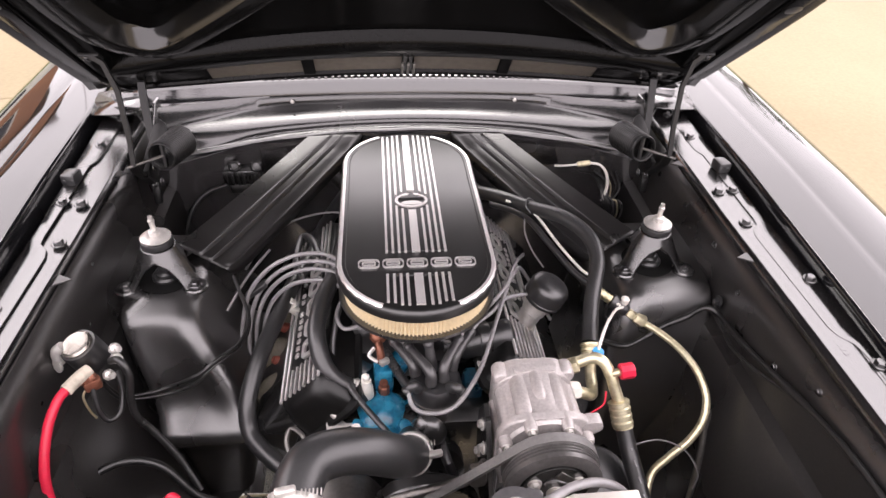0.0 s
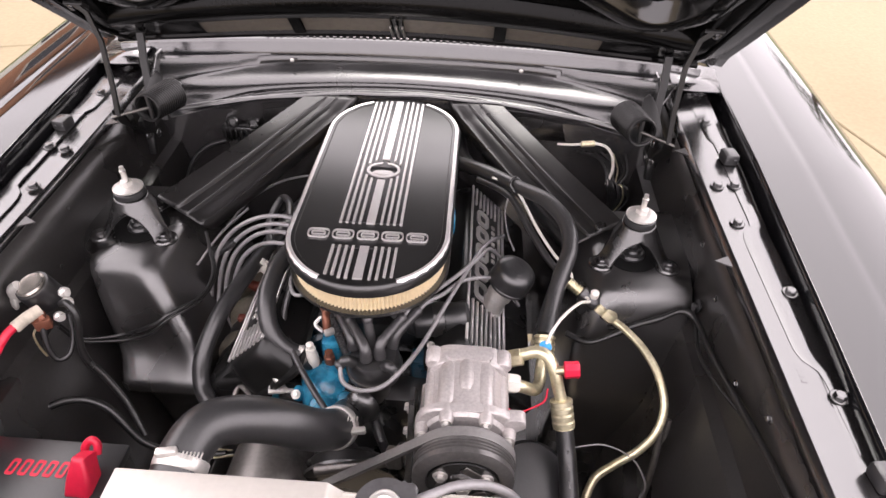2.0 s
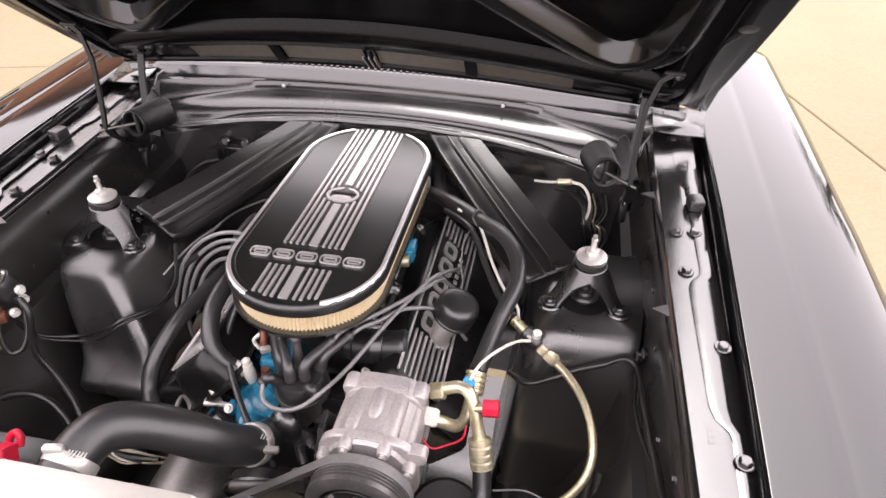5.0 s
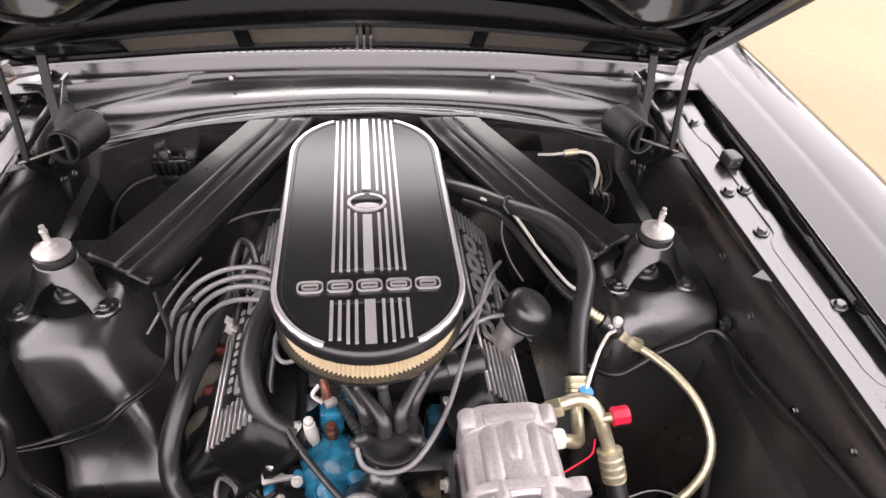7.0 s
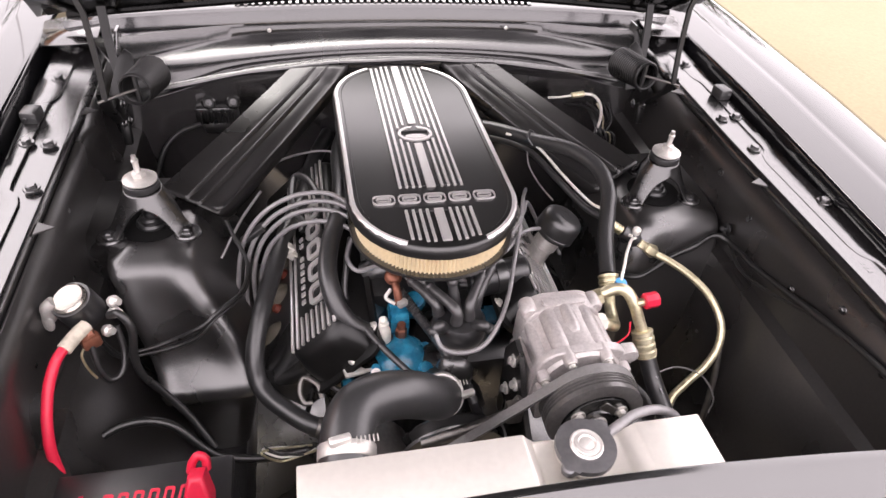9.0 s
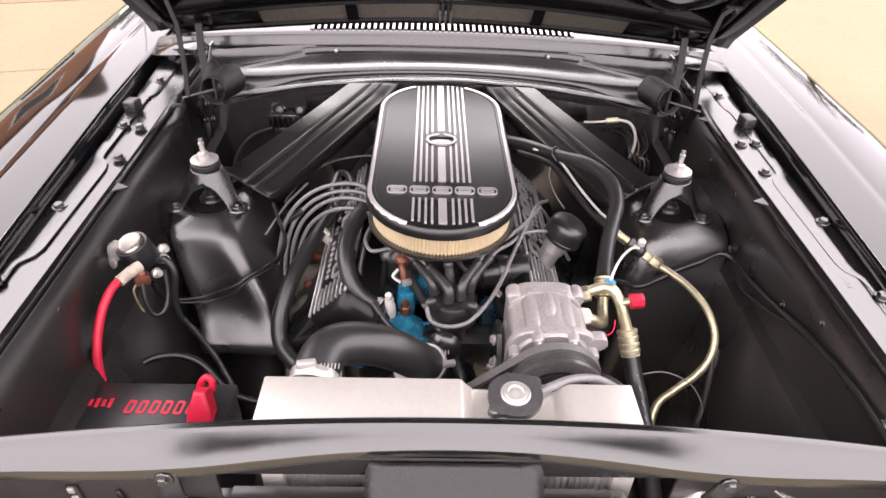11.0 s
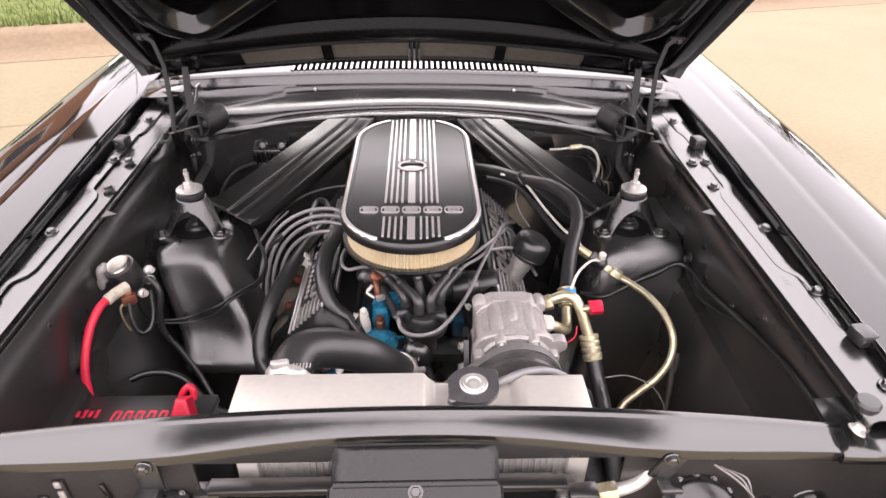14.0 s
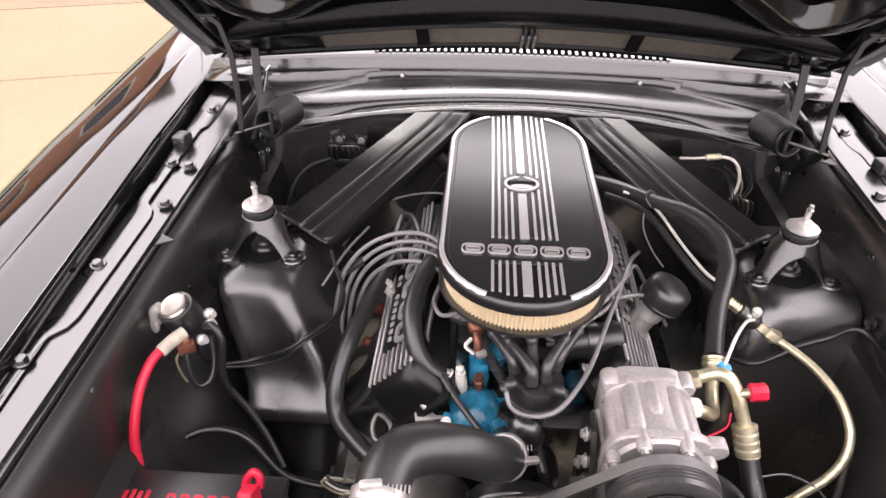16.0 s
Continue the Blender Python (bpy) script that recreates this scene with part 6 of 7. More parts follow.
    # pulley with two grooves, rotor and clutch plate
    R = 0.061
    bm = B()
    lathe(bm, [(0.030, 0.0), (R - 0.003, 0.0), (R, 0.002), (R, 0.004), (R - 0.008, 0.009), (R, 0.014), (R, 0.0165), (R - 0.003, 0.018), (R, 0.0195), (R, 0.0205), (R - 0.003, 0.022), (R, 0.0235), (R, 0.0245), (R - 0.003, 0.026), (R, 0.0275), (R, 0.034), (R - 0.006, 0.037), (R - 0.016, 0.037), (R - 0.018, 0.033), (0.03, 0.033)], (c.x, -0.352, c.z), body_ax, 56)
    pul = part("pulley", bm, PULLEY, t, "black steel clutch pulley")
    bm = B()
    lathe(bm, [(R - 0.018, 0.0), (R - 0.0185, 0.006), (0.022, 0.006), (0.020, 0.009), (0.012, 0.009), (0.012, 0.006), (0.0, 0.006)], (c.x, -0.385, c.z), body_ax, 48)
    part("clutch_plate", bm, FRAME, pul)
    for k in range(3):
        a = radians(30 + 120 * k)
        shared("rivet", ZBOLT, axis_matrix((c.x + 0.031 * math.cos(a), -0.391, c.z + 0.031 * math.sin(a)), body_ax), pul)
        bm = B()
        box(bm, (c.x + 0.026 * math.cos(a + 0.6), -0.392, c.z + 0.026 * math.sin(a + 0.6)), (0.030, 0.002, 0.012), 0.0008, Matrix.Rotation(-(a + 1.9), 4, "Y"), 1)
        part("leaf_spring", bm, STEEL, pul)
    shared("hub_nut", ZBOLT, axis_matrix((c.x, -0.394, c.z), body_ax) @ Matrix.Scale(1.3, 4), pul)
    # bracket plate to the block
    bt = thing("compressor_bracket", (0.075, -0.30, 0.70), "flat black steel compressor bracket with zinc bolts", "bracket")
    bm = B()
    prism(bm, [(-0.40, 0.70), (-0.26, 0.68), (-0.25, 0.80), (-0.275, 0.845), (-0.30, 0.84), (-0.335, 0.79), (-0.40, 0.74)], Matrix(((0, 0, 1, 0.074), (1, 0, 0, 0), (0, 1, 0, 0), (0, 0, 0, 1))), 0.007, 0.001, 1)
    part("plate", bm, FRAME, bt)
    for y, z in ((-0.285, 0.815), (-0.305, 0.79), (-0.33, 0.765), (-0.28, 0.75)):
        shared("bracket_bolt", ZBOLT, axis_matrix((0.074, y, z), (-1, 0, 0.2)), bt)
    bm = B()
    tube(bm, [(0.072, -0.335, 0.80), (0.05, -0.34, 0.775), (0.0, -0.335, 0.745), (-0.05, -0.33, 0.72)], 0.008, 10)
    box(bm, (0.06, -0.345, 0.79), (0.022, 0.02, 0.03), 0.005)
    part("adjuster_arm", bm, STEEL, bt)
    # the belt between pulley and pump
    bm = B()
    c2, r2 = Vector((EX, 0, 0.66)), 0.076
    c1, r1 = Vector((c.x, 0, c.z)), R - 0.001
    d = (c2 - c1)
    ang = math.atan2(d.z, d.x)
    dist = d.length
    off = math.acos((r1 - r2) / dist)
    pts = []
    for k in range(25):
        a = ang + off + (2 * math.pi - 2 * off) * k / 24
        pts.append(Vector((c1.x + r1 * math.cos(a), 0, c1.z + r1 * math.sin(a))))
    for k in range(25):
        a = ang - off + 2 * off * k / 24
        pts.append(Vector((c2.x + r2 * math.cos(a), 0, c2.z + r2 * math.sin(a))))
    rows = []
    for i, p in enumerate(pts):
        q = pts[(i + 1) % len(pts)] - pts[i - 1]
        nrm = Vector((q.z, 0, -q.x)).normalized()
        rows.append([p + nrm * o + Vector((0, y, 0)) for o, y in ((0.0, -0.354), (0.003, -0.3535), (0.003, -0.3665), (0.0, -0.366), (-0.006, -0.363), (-0.006, -0.357), (0.0, -0.354))])
    rows.append(rows[0])
    skin(bm, rows)
    tagged(finish(bm, "drive_belt", BELT, "", 50), "worn grey-black rubber drive belt on the pulleys", "belt")


compressor()


def ac_lines():
    t = thing("ac_line_assembly", (0.25, -0.20, 0.78), "yellow zinc air conditioning fittings with black hoses and coloured caps", "hose")
    # suction hose from the firewall over the brace down to the fitting
    bm = B()
    tube(bm, [(0.10, 0.24, 0.865), (0.16, 0.185, 0.882), (0.218, 0.131, 0.888), (0.262, 0.075, 0.903), (0.290, 0.020, 0.902), (0.295, -0.026, 0.889), (0.284, -0.062, 0.872), (0.272, -0.095, 0.851), (0.262, -0.135, 0.833), (0.257, -0.155, 0.826)], 0.0125, 16, 8)
    part("suction_hose", bm, RUBBER, t, "fat black suction hose")
    line = smooth_path([Vector(p) for p in ((0.218, 0.131, 0.888), (0.262, 0.075, 0.903), (0.290, 0.020, 0.902), (0.295, -0.026, 0.889), (0.284, -0.062, 0.872), (0.272, -0.095, 0.851), (0.262, -0.135, 0.833))], 6)
    dash = B()
    box(dash, (0, 0, 0), (0.0022, 0.0008, 0.0056), 0.0002, seg=1)
    dash = mesh_of(dash, "printed_bar", BOOT)
    for a, b in zip(line, line[1:]):
        d = (b - a).normalized()
        out = (Vector((-0.15, -0.55, 0.85)) - d * Vector((-0.15, -0.55, 0.85)).dot(d)).normalized()
        side_v = d.cross(out)
        p = a + out * 0.0124
        shared("printed_bar", dash, Matrix(((side_v.x, out.x, d.x, p.x), (side_v.y, out.y, d.y, p.y), (side_v.z, out.z, d.z, p.z), (0, 0, 0, 1))), t)

    def ferrule(p, d, r, l, mat=GOLD):
        bm = B()
        prof = [(r * 0.8, 0.0)]
        for k in range(4):
            h = l * k / 4
            prof += [(r, h + l * 0.03), (r, h + l * 0.15), (r * 0.88, h + l * 0.18), (r * 0.88, h + l * 0.23)]
        prof += [(r * 0.95, l), (r * 0.6, l * 1.02)]
        lathe(bm, prof, p, d, 22)
        return part("ferrule", bm, mat, t, "yellow zinc crimped ferrule")

    ferrule((0.2565, -0.156, 0.828), (-0.05, -0.75, -0.55), 0.0155, 0.032)
    bm = B()
    tube(bm, [(0.254, -0.180, 0.808), (0.252, -0.195, 0.797), (0.249, -0.215, 0.793), (0.240, -0.235, 0.803), (0.222, -0.242, 0.817), (0.205, -0.242, 0.822)], 0.0085, 14)
    part("lower_elbow", bm, GOLD, t)
    bm = B()
    lathe(bm, [(0.012, 0.0), (0.0135, 0.002), (0.0135, 0.018), (0.011, 0.022)], (0.196, -0.242, 0.824), (1, 0.0, -0.12), 6)
    part("lower_nut", bm, WHITE, t, "pale hex nut")
    bm = B()
    tube(bm, [(0.200, -0.212, 0.836), (0.222, -0.210, 0.846), (0.240, -0.210, 0.853), (0.254, -0.217, 0.852), (0.264, -0.230, 0.838), (0.270, -0.242, 0.820), (0.276, -0.252, 0.804)], 0.0085, 14)
    part("upper_elbow", bm, GOLD, t)
    bm = B()
    lathe(bm, [(0.011, 0.0), (0.0125, 0.002), (0.0125, 0.018), (0.010, 0.020)], (0.202, -0.212, 0.837), (1, 0.0, 0.35), 6)
    part("upper_nut", bm, GOLD, t)
    ferrule((0.275, -0.250, 0.806), (0.18, -0.55, -0.82), 0.0155, 0.040)
    bm = B()
    tube(bm, [(0.282, -0.270, 0.775), (0.287, -0.300, 0.750), (0.288, -0.345, 0.735), (0.287, -0.395, 0.72), (0.288, -0.44, 0.69), (0.29, -0.50, 0.65)], 0.0125, 16, 8)
    part("discharge_hose", bm, RUBBER, t, "black discharge hose with printed marks")
    bm = B()
    for k in range(5):
        box(bm, (0.2865, -0.300 - 0.022 * k, 0.7635 - 0.006 * k), (0.002, 0.010, 0.0006), 0.0002, seg=1)
    part("printed_bars", bm, WIRE, t)
    bm = B()
    lathe(bm, [(0.006, 0.0), (0.006, 0.012), (0.0075, 0.013), (0.0075, 0.016)], (0.264, -0.232, 0.842), (0.85, 0.05, 0.15), 14)
    part("service_port", bm, GOLD, t)
    bm = B()
    lathe(bm, [(0.0105, 0.0), (0.0118, 0.0015), (0.0112, 0.010), (0.0118, 0.0185), (0.0105, 0.0205), (0.0, 0.021)], (0.275, -0.232, 0.845), (0.95, 0.02, 0.12), 8)
    part("red_cap", bm, RED, t, "faceted red plastic service cap")
    bm = B()
    lathe(bm, [(0.0075, 0.0), (0.0085, 0.0015), (0.0085, 0.011), (0.0, 0.012)], (0.250, -0.200, 0.846), (0.1, -0.2, 1), 14)
    part("blue_cap", bm, SKYBLUE, t, "small blue plastic cap")
    cable("switch_wire", [(0.252, -0.198, 0.856), (0.262, -0.180, 0.868), (0.280, -0.150, 0.866), (0.305, -0.115, 0.856), (0.325, -0.095, 0.842)], 0.0024, WHITE, "thin pale wire from the blue cap to the pressure switch", "wire")
    cable("clutch_wire", [(0.200, -0.262, 0.800), (0.214, -0.268, 0.792), (0.232, -0.262, 0.795), (0.252, -0.255, 0.805), (0.256, -0.245, 0.82)], 0.0014, RED, "thin red clutch wire beside the compressor", "wire")

    d = thing("pressure_switch_assembly", (0.33, -0.08, 0.80), "brass tube fittings with black switch and gold liquid line", "pipe")
    axis = Vector((0.78, -0.50, -0.37)).normalized()
    p = Vector((0.297, -0.055, 0.843))
    bm = B()
    prof = []
    for k in range(5):
        prof += [(0.0085, 0.005 * k), (0.0085, 0.005 * k + 0.003), (0.0068, 0.005 * k + 0.0034), (0.0068, 0.005 * k + 0.0046)]
    lathe(bm, prof, p, axis, 14)
    part("coupling", bm, GOLD, d, "ribbed brass coupling")
    bm = B()
    lathe(bm, [(0.009, 0.024), (0.0125, 0.026), (0.0125, 0.052), (0.0095, 0.056)], p, axis, 18)
    lathe(bm, [(0.009, 0.0), (0.011, 0.002), (0.011, 0.02)], p + axis * 0.035 + Vector((0, 0, -0.03)), (0, 0, 1), 14)
    part("switch_body", bm, PLASTIC, d)
    bm = B()
    lathe(bm, [(0.006, 0.0), (0.0068, 0.001), (0.0068, 0.010), (0.004, 0.013), (0.0, 0.0135)], p + axis * 0.047 + Vector((0, 0, 0.010)), (0.1, 0, 1), 12)
    part("white_cap", bm, WHITE, d, "white plastic cap")
    bm = B()
    lathe(bm, [(0.0085, 0.056), (0.0105, 0.058), (0.0105, 0.068), (0.009, 0.07), (0.011, 0.072), (0.011, 0.086), (0.008, 0.090)], p, axis, 6)
    part("union_nut", bm, GOLD, d)
    bm = B()
    tube(bm, [(0.368, -0.100, 0.808), (0.385, -0.118, 0.806), (0.405, -0.150, 0.803), (0.420, -0.190, 0.795), (0.425, -0.228, 0.776), (0.415, -0.254, 0.752), (0.393, -0.270, 0.728), (0.362, -0.282, 0.708), (0.332, -0.300, 0.69), (0.315, -0.345, 0.66), (0.31, -0.42, 0.62)], 0.0060, 14, 8)
    part("liquid_line", bm, GOLD, d, "bent gold-coloured liquid line")
    cable("drain_tube", [(0.440, -0.225, 0.742), (0.437, -0.245, 0.705), (0.432, -0.262, 0.665), (0.428, -0.275, 0.60)], 0.005, STEEL, "dull grey drain tube behind the gold line", "pipe")
    cable("hose_tie_wire", [(0.214, 0.118, 0.885), (0.205, 0.125, 0.897), (0.214, 0.140, 0.902), (0.226, 0.138, 0.890), (0.222, 0.120, 0.878)], 0.0022, PLASTIC, "black cable tie round the suction hose", "cable tie")
    cable("suction_hose_sleeve", [(0.150, 0.172, 0.872), (0.185, 0.140, 0.877), (0.212, 0.105, 0.876), (0.240, 0.045, 0.862), (0.270, -0.01, 0.845), (0.298, -0.05, 0.842)], 0.0055, RUBBER, "thin black refrigerant tube under the suction hose", "pipe")
    cable("white_wire", [(0.175, 0.155, 0.889), (0.205, 0.138, 0.888), (0.225, 0.105, 0.884), (0.250, 0.045, 0.868), (0.280, -0.005, 0.850), (0.300, -0.03, 0.846), (0.308, -0.06, 0.83), (0.325, -0.085, 0.838)], 0.0026, WHITE, "pale yellowed wire taped along the hose", "wire")
    cable("thin_wire", [(0.205, 0.12, 0.88), (0.198, 0.08, 0.87), (0.202, 0.03, 0.865), (0.212, -0.01, 0.862)], 0.0013, WIRE, "thin grey wire hanging from the hose tie", "wire")
    cable("thin_wire", [(0.30, -0.28, 0.74), (0.345, -0.27, 0.735), (0.385, -0.28, 0.72), (0.405, -0.30, 0.69), (0.40, -0.31, 0.665)], 0.0013, WIRE, "thin grey wire hanging inside the fender apron", "wire")
    bm = B()
    lathe(bm, [(0.050, 0.0), (0.053, 0.004), (0.053, 0.07), (0.045, 0.08)], (0.235, -0.30, 0.645), (0.1, -0.2, 1), 28)
    tagged(finish(bm, "power_steering_pump", PLASTIC), "black round pump reservoir low beside the compressor", "pump")


ac_lines()


# ---- radiator and front of the bay ----
def radiator():
    t = thing("radiator", (0.0, -0.50, 0.50), "brushed aluminium radiator with a notched top tank and filler cap", "radiator")
    x0, x1, yf, yb = -0.200, 0.203, -0.533, -0.464
    zl, zr = 0.934, 0.928
    bm = B()
    outline = [(x0, 0.86), (x1, 0.86), (x1, zr), (0.132, zr), (0.116, zr - 0.018), (0.026, zl - 0.020), (0.014, zl), (x0, zl)]
    m = Matrix(((1, 0, 0, 0), (0, 0, -1, yb), (0, 1, 0, 0), (0, 0, 0, 1)))
    t2 = B()
    n = len(outline)
    lo = [t2.verts.new((x, z, 0)) for x, z in outline]
    hi = [t2.verts.new((x, z, yb - yf)) for x, z in outline]
    t2.faces.new(list(reversed(lo)))
    t2.faces.new(hi)
    for k in range(n):
        t2.faces.new((lo[k], lo[(k + 1) % n], hi[(k + 1) % n], hi[k]))
    bmesh.ops.bevel(t2, geom=list(t2.edges), offset=0.0025, segments=2, affect="EDGES", profile=0.5)
    absorb(bm, t2, m)
    part("top_tank", bm, TANK, t, "brushed aluminium top tank")
    bm = B()
    cyl(bm, (-0.156, -0.50, 0.862), (-0.155, -0.455, 0.897), 0.027, seg=28)
    part("inlet_neck", bm, TANK, t)
    bm = B()
    lathe(bm, [(0.024, 0.0), (0.024, 0.010), (0.029, 0.012), (0.030, 0.016)], (0.071, -0.485, 0.911), (0, 0, 1), 32)
    tube(bm, [(0.075, -0.475, 0.916), (0.097, -0.470, 0.917)], 0.0045, 10)
    part("filler_neck", bm, TANK, t)
    bm = B()
    c = Vector((0.071, -0.485, 0.926))
    outl = []
    for k in range(64):
        a = 2 * math.pi * k / 64
        r = 0.0295
        for mid in (radians(-140), radians(40)):
            d = abs((a - mid + math.pi) % (2 * math.pi) - math.pi)
            r += 0.008 * math.exp(-(d / 0.22) ** 4)
        outl.append((r * math.cos(a), r * math.sin(a)))
    prism(bm, outl, Matrix.Translation(c), 0.008, 0.0025, 3)
    cap = part("radiator_cap", bm, CAPGREY, t, "grey pressed-steel radiator cap with two ears")
    bm = B()
    lathe(bm, [(0.0160, 0.0), (0.0165, 0.002), (0.0150, 0.0035), (0.0125, 0.0030), (0.0120, 0.0042), (0.0088, 0.0045), (0.0075, 0.0030), (0.0050, 0.0032), (0.0, 0.0048)], c + Vector((0, 0, 0.0078)), (0, 0, 1), 32)
    part("cap_dome", bm, ZINC, cap)
    bm = B()
    tube(bm, [(0.097, -0.470, 0.917), (0.115, -0.463, 0.921), (0.140, -0.452, 0.921), (0.170, -0.446, 0.915), (0.198, -0.445, 0.895), (0.212, -0.446, 0.86), (0.218, -0.45, 0.80)], 0.0052, 12)
    part("overflow_hose", bm, WIRE, t, "grey overflow hose")
    # core with upright tubes and fins, seen in front above the condenser
    bm = B()
    box(bm, (0.004, -0.498, 0.70), (0.40, 0.055, 0.33), 0.003)
    core = part("core", bm, FINS, t, "bare aluminium core")
    tb = B()
    box(tb, (0, 0, 0), (0.0022, 0.003, 0.33), 0.0006, seg=1)
    tm = mesh_of(tb, "core_tube", FINS)
    for k in range(52):
        shared("core_tube", tm, Matrix.Translation((-0.185 + 0.0073 * k, -0.5265, 0.70)), core)
    bm = B()
    box(bm, (-0.187, -0.530, 0.70), (0.024, 0.010, 0.36), 0.002)
    part("side_plate", bm, TANK, t)
    bm = B()
    box(bm, (0.192, -0.530, 0.70), (0.024, 0.010, 0.36), 0.002)
    part("side_plate", bm, TANK, t)


radiator()


def condenser():
    t = thing("condenser", (-0.02, -0.552, 0.56), "black condenser with horizontal tubes behind the latch plate", "condenser")
    for x in (-0.226, 0.176):
        bm = B()
        box(bm, (x, -0.556, 0.715), (0.030, 0.022, 0.27), 0.003)
        rail = part("side_rail", bm, FRAME, t)
        for z in (0.82, 0.765):
            shared("rail_bolt", ZBOLT, Matrix.Translation((x - 0.004, -0.567, z)) @ Matrix.Rotation(radians(90), 4, "X") @ Matrix.Scale(0.55, 4), rail)
    tb = B()
    box(tb, (0, 0, 0), (0.375, 0.006, 0.0034), 0.0010)
    tm = mesh_of(tb, "tube", FRAME)
    for k in range(11):
        shared("flat_tube", tm, Matrix.Translation((-0.025, -0.5605, 0.845 - 0.0222 * k)), t)
    bm = B()
    box(bm, (-0.025, -0.554, 0.715), (0.38, 0.012, 0.262), 0.001)
    part("fin_pack", bm, FINSHADE, t)
    bm = B()
    box(bm, (-0.025, -0.557, 0.853), (0.40, 0.020, 0.008), 0.002)
    part("top_rail", bm, FRAME, t)
    bm = B()
    box(bm, (0.192, -0.566, 0.838), (0.034, 0.022, 0.026), 0.003)
    part("fitting_block", bm, FRAME, t)
    bm = B()
    box(bm, (0.172, -0.572, 0.833), (0.012, 0.014, 0.008), 0.002)
    part("bright_tab", bm, ZINC, t)
    bm = B()
    lathe(bm, [(0.011, 0.0), (0.0125, 0.002), (0.0125, 0.020), (0.011, 0.022)], (0.209, -0.566, 0.841), (1, 0.05, 0.15), 6)
    part("line_nut", bm, GOLD, t, "yellow zinc line nut")
    bm = B()
    tube(bm, [(0.228, -0.565, 0.845), (0.250, -0.561, 0.850), (0.264, -0.556, 0.860), (0.270, -0.545, 0.872)], 0.0078, 12)
    part("line", bm, ZINC, t, "bare aluminium line")
    d = thing("receiver_drier", (0.226, -0.600, 0.62), "black cylindrical receiver drier", "canister")
    bm = B()
    lathe(bm, [(0.022, 0.0), (0.0238, 0.004), (0.0238, 0.178), (0.0225, 0.183), (0.0238, 0.185), (0.0232, 0.189), (0.020, 0.191), (0.0, 0.192)], (0.208, -0.620, 0.624), (0, 0.2, 0.98), 32)
    part("can", bm, FRAME, d)


condenser()


def horn(side):
    x, y, z = (-0.279, -0.604, 0.818) if side < 0 else (0.327, -0.604, 0.826)
    s = 0.88
    t = thing("horn", (x, y, z - 0.07), "black snail-shaped car horn on a small bracket", "horn", "twin horns")
    d = Vector((0.05 * side, -0.80, 0.60)).normalized()
    c = Vector((x, y, z))
    across = Vector((0, 0, 1)).cross(d).normalized()
    up = d.cross(across).normalized()
    sx = -1.0 if side < 0 else 1.0
    q = Matrix(((across.x, up.x, d.x, c.x), (across.y, up.y, d.y, c.y), (across.z, up.z, d.z, c.z), (0, 0, 0, 1)))
    q = q @ Matrix.Scale(s, 4)
    # steel rim, tipped back behind the moulded shell
    rim_ax = Vector((0.0, -0.60, 0.80)).normalized()
    rc = c + Vector((0.006 * -sx, 0.012, 0.006))
    bm = B()
    lathe(bm, [(s * u, s * v) for u, v in ((0.040, -0.012), (0.049, -0.010), (0.0515, -0.006), (0.0515, -0.003), (0.048, -0.001), (0.0485, 0.002), (0.050, 0.004), (0.047, 0.007), (0.040, 0.009))], rc, rim_ax, 44)
    part("diaphragm", bm, HORN, t)
    # moulded shell: a dome with a spiral hollow, drawn out to a flat mouth at one foot
    bm = B()
    na, nr = 64, 22
    rows = []
    corners = [(sx * 0.060, -0.050), (sx * -0.020, -0.052), (-0.046 * sx, -0.020), (sx * -0.02, 0.0), (sx * 0.046, 0.0)]
    for k in range(na + 1):
        a = 2 * math.pi * k / na
        ca, sa = math.cos(a), math.sin(a)
        reach = 0.046
        for (ax0, ay0), (bx0, by0) in zip(corners, corners[1:] + corners[:1]):
            ex, ey = bx0 - ax0, by0 - ay0
            det = ca * (-ey) - sa * (-ex)
            if abs(det) > 1e-9:
                rr = (ax0 * (-ey) - ay0 * (-ex)) / det
                ss = (ca * ay0 - sa * ax0) / det
                if rr > 0 and -0.001 <= ss <= 1.001:
                    reach = max(reach, rr)
        ring = []
        for j in range(nr + 1):
            g = j / nr
            r = reach * g
            dome = 0.020 * (1 - g ** 3.5)
            groove = 0.0175 + 0.0035 * math.cos(a - 1.0 * sx)
            well = math.exp(-((r - groove) / 0.0065) ** 2) * (0.62 - 0.38 * sa)
            ring.append(q @ Vector((r * ca, r * sa * 0.80, dome - 0.0110 * well + 0.003 * math.exp(-(r / 0.007) ** 2))))
        rows.append(ring)
    skin(bm, rows)
    bmesh.ops.remove_doubles(bm, verts=bm.verts, dist=0.00005)
    part("snail", bm, HORN, t, sharp=80)
    bm = B()
    tube(bm, [q @ Vector((u, v * 0.86, 0.001)) for u, v in ((sx * 0.046, -0.004), (sx * 0.0595, -0.048), (sx * 0.057, -0.052), (sx * -0.018, -0.053), (sx * -0.032, -0.040))], 0.0016, 8, 3)
    part("mouth_lip", bm, HORN, t)
    for k in range(7):
        a = radians(12 + 26 * k)
        side_v = Vector((1, 0, 0))
        up_v = rim_ax.cross(side_v).normalized()
        up_v = up_v if up_v.z > 0 else -up_v
        p = rc + side_v * (s * 0.0495 * math.cos(a)) + up_v * (s * 0.0495 * math.sin(a)) + rim_ax * 0.002
        shared("rim_bolt", DBOLT, axis_matrix(p, rim_ax) @ Matrix.Scale(0.4, 4), t)
    bm = B()
    bx = -0.275 if side < 0 else 0.276
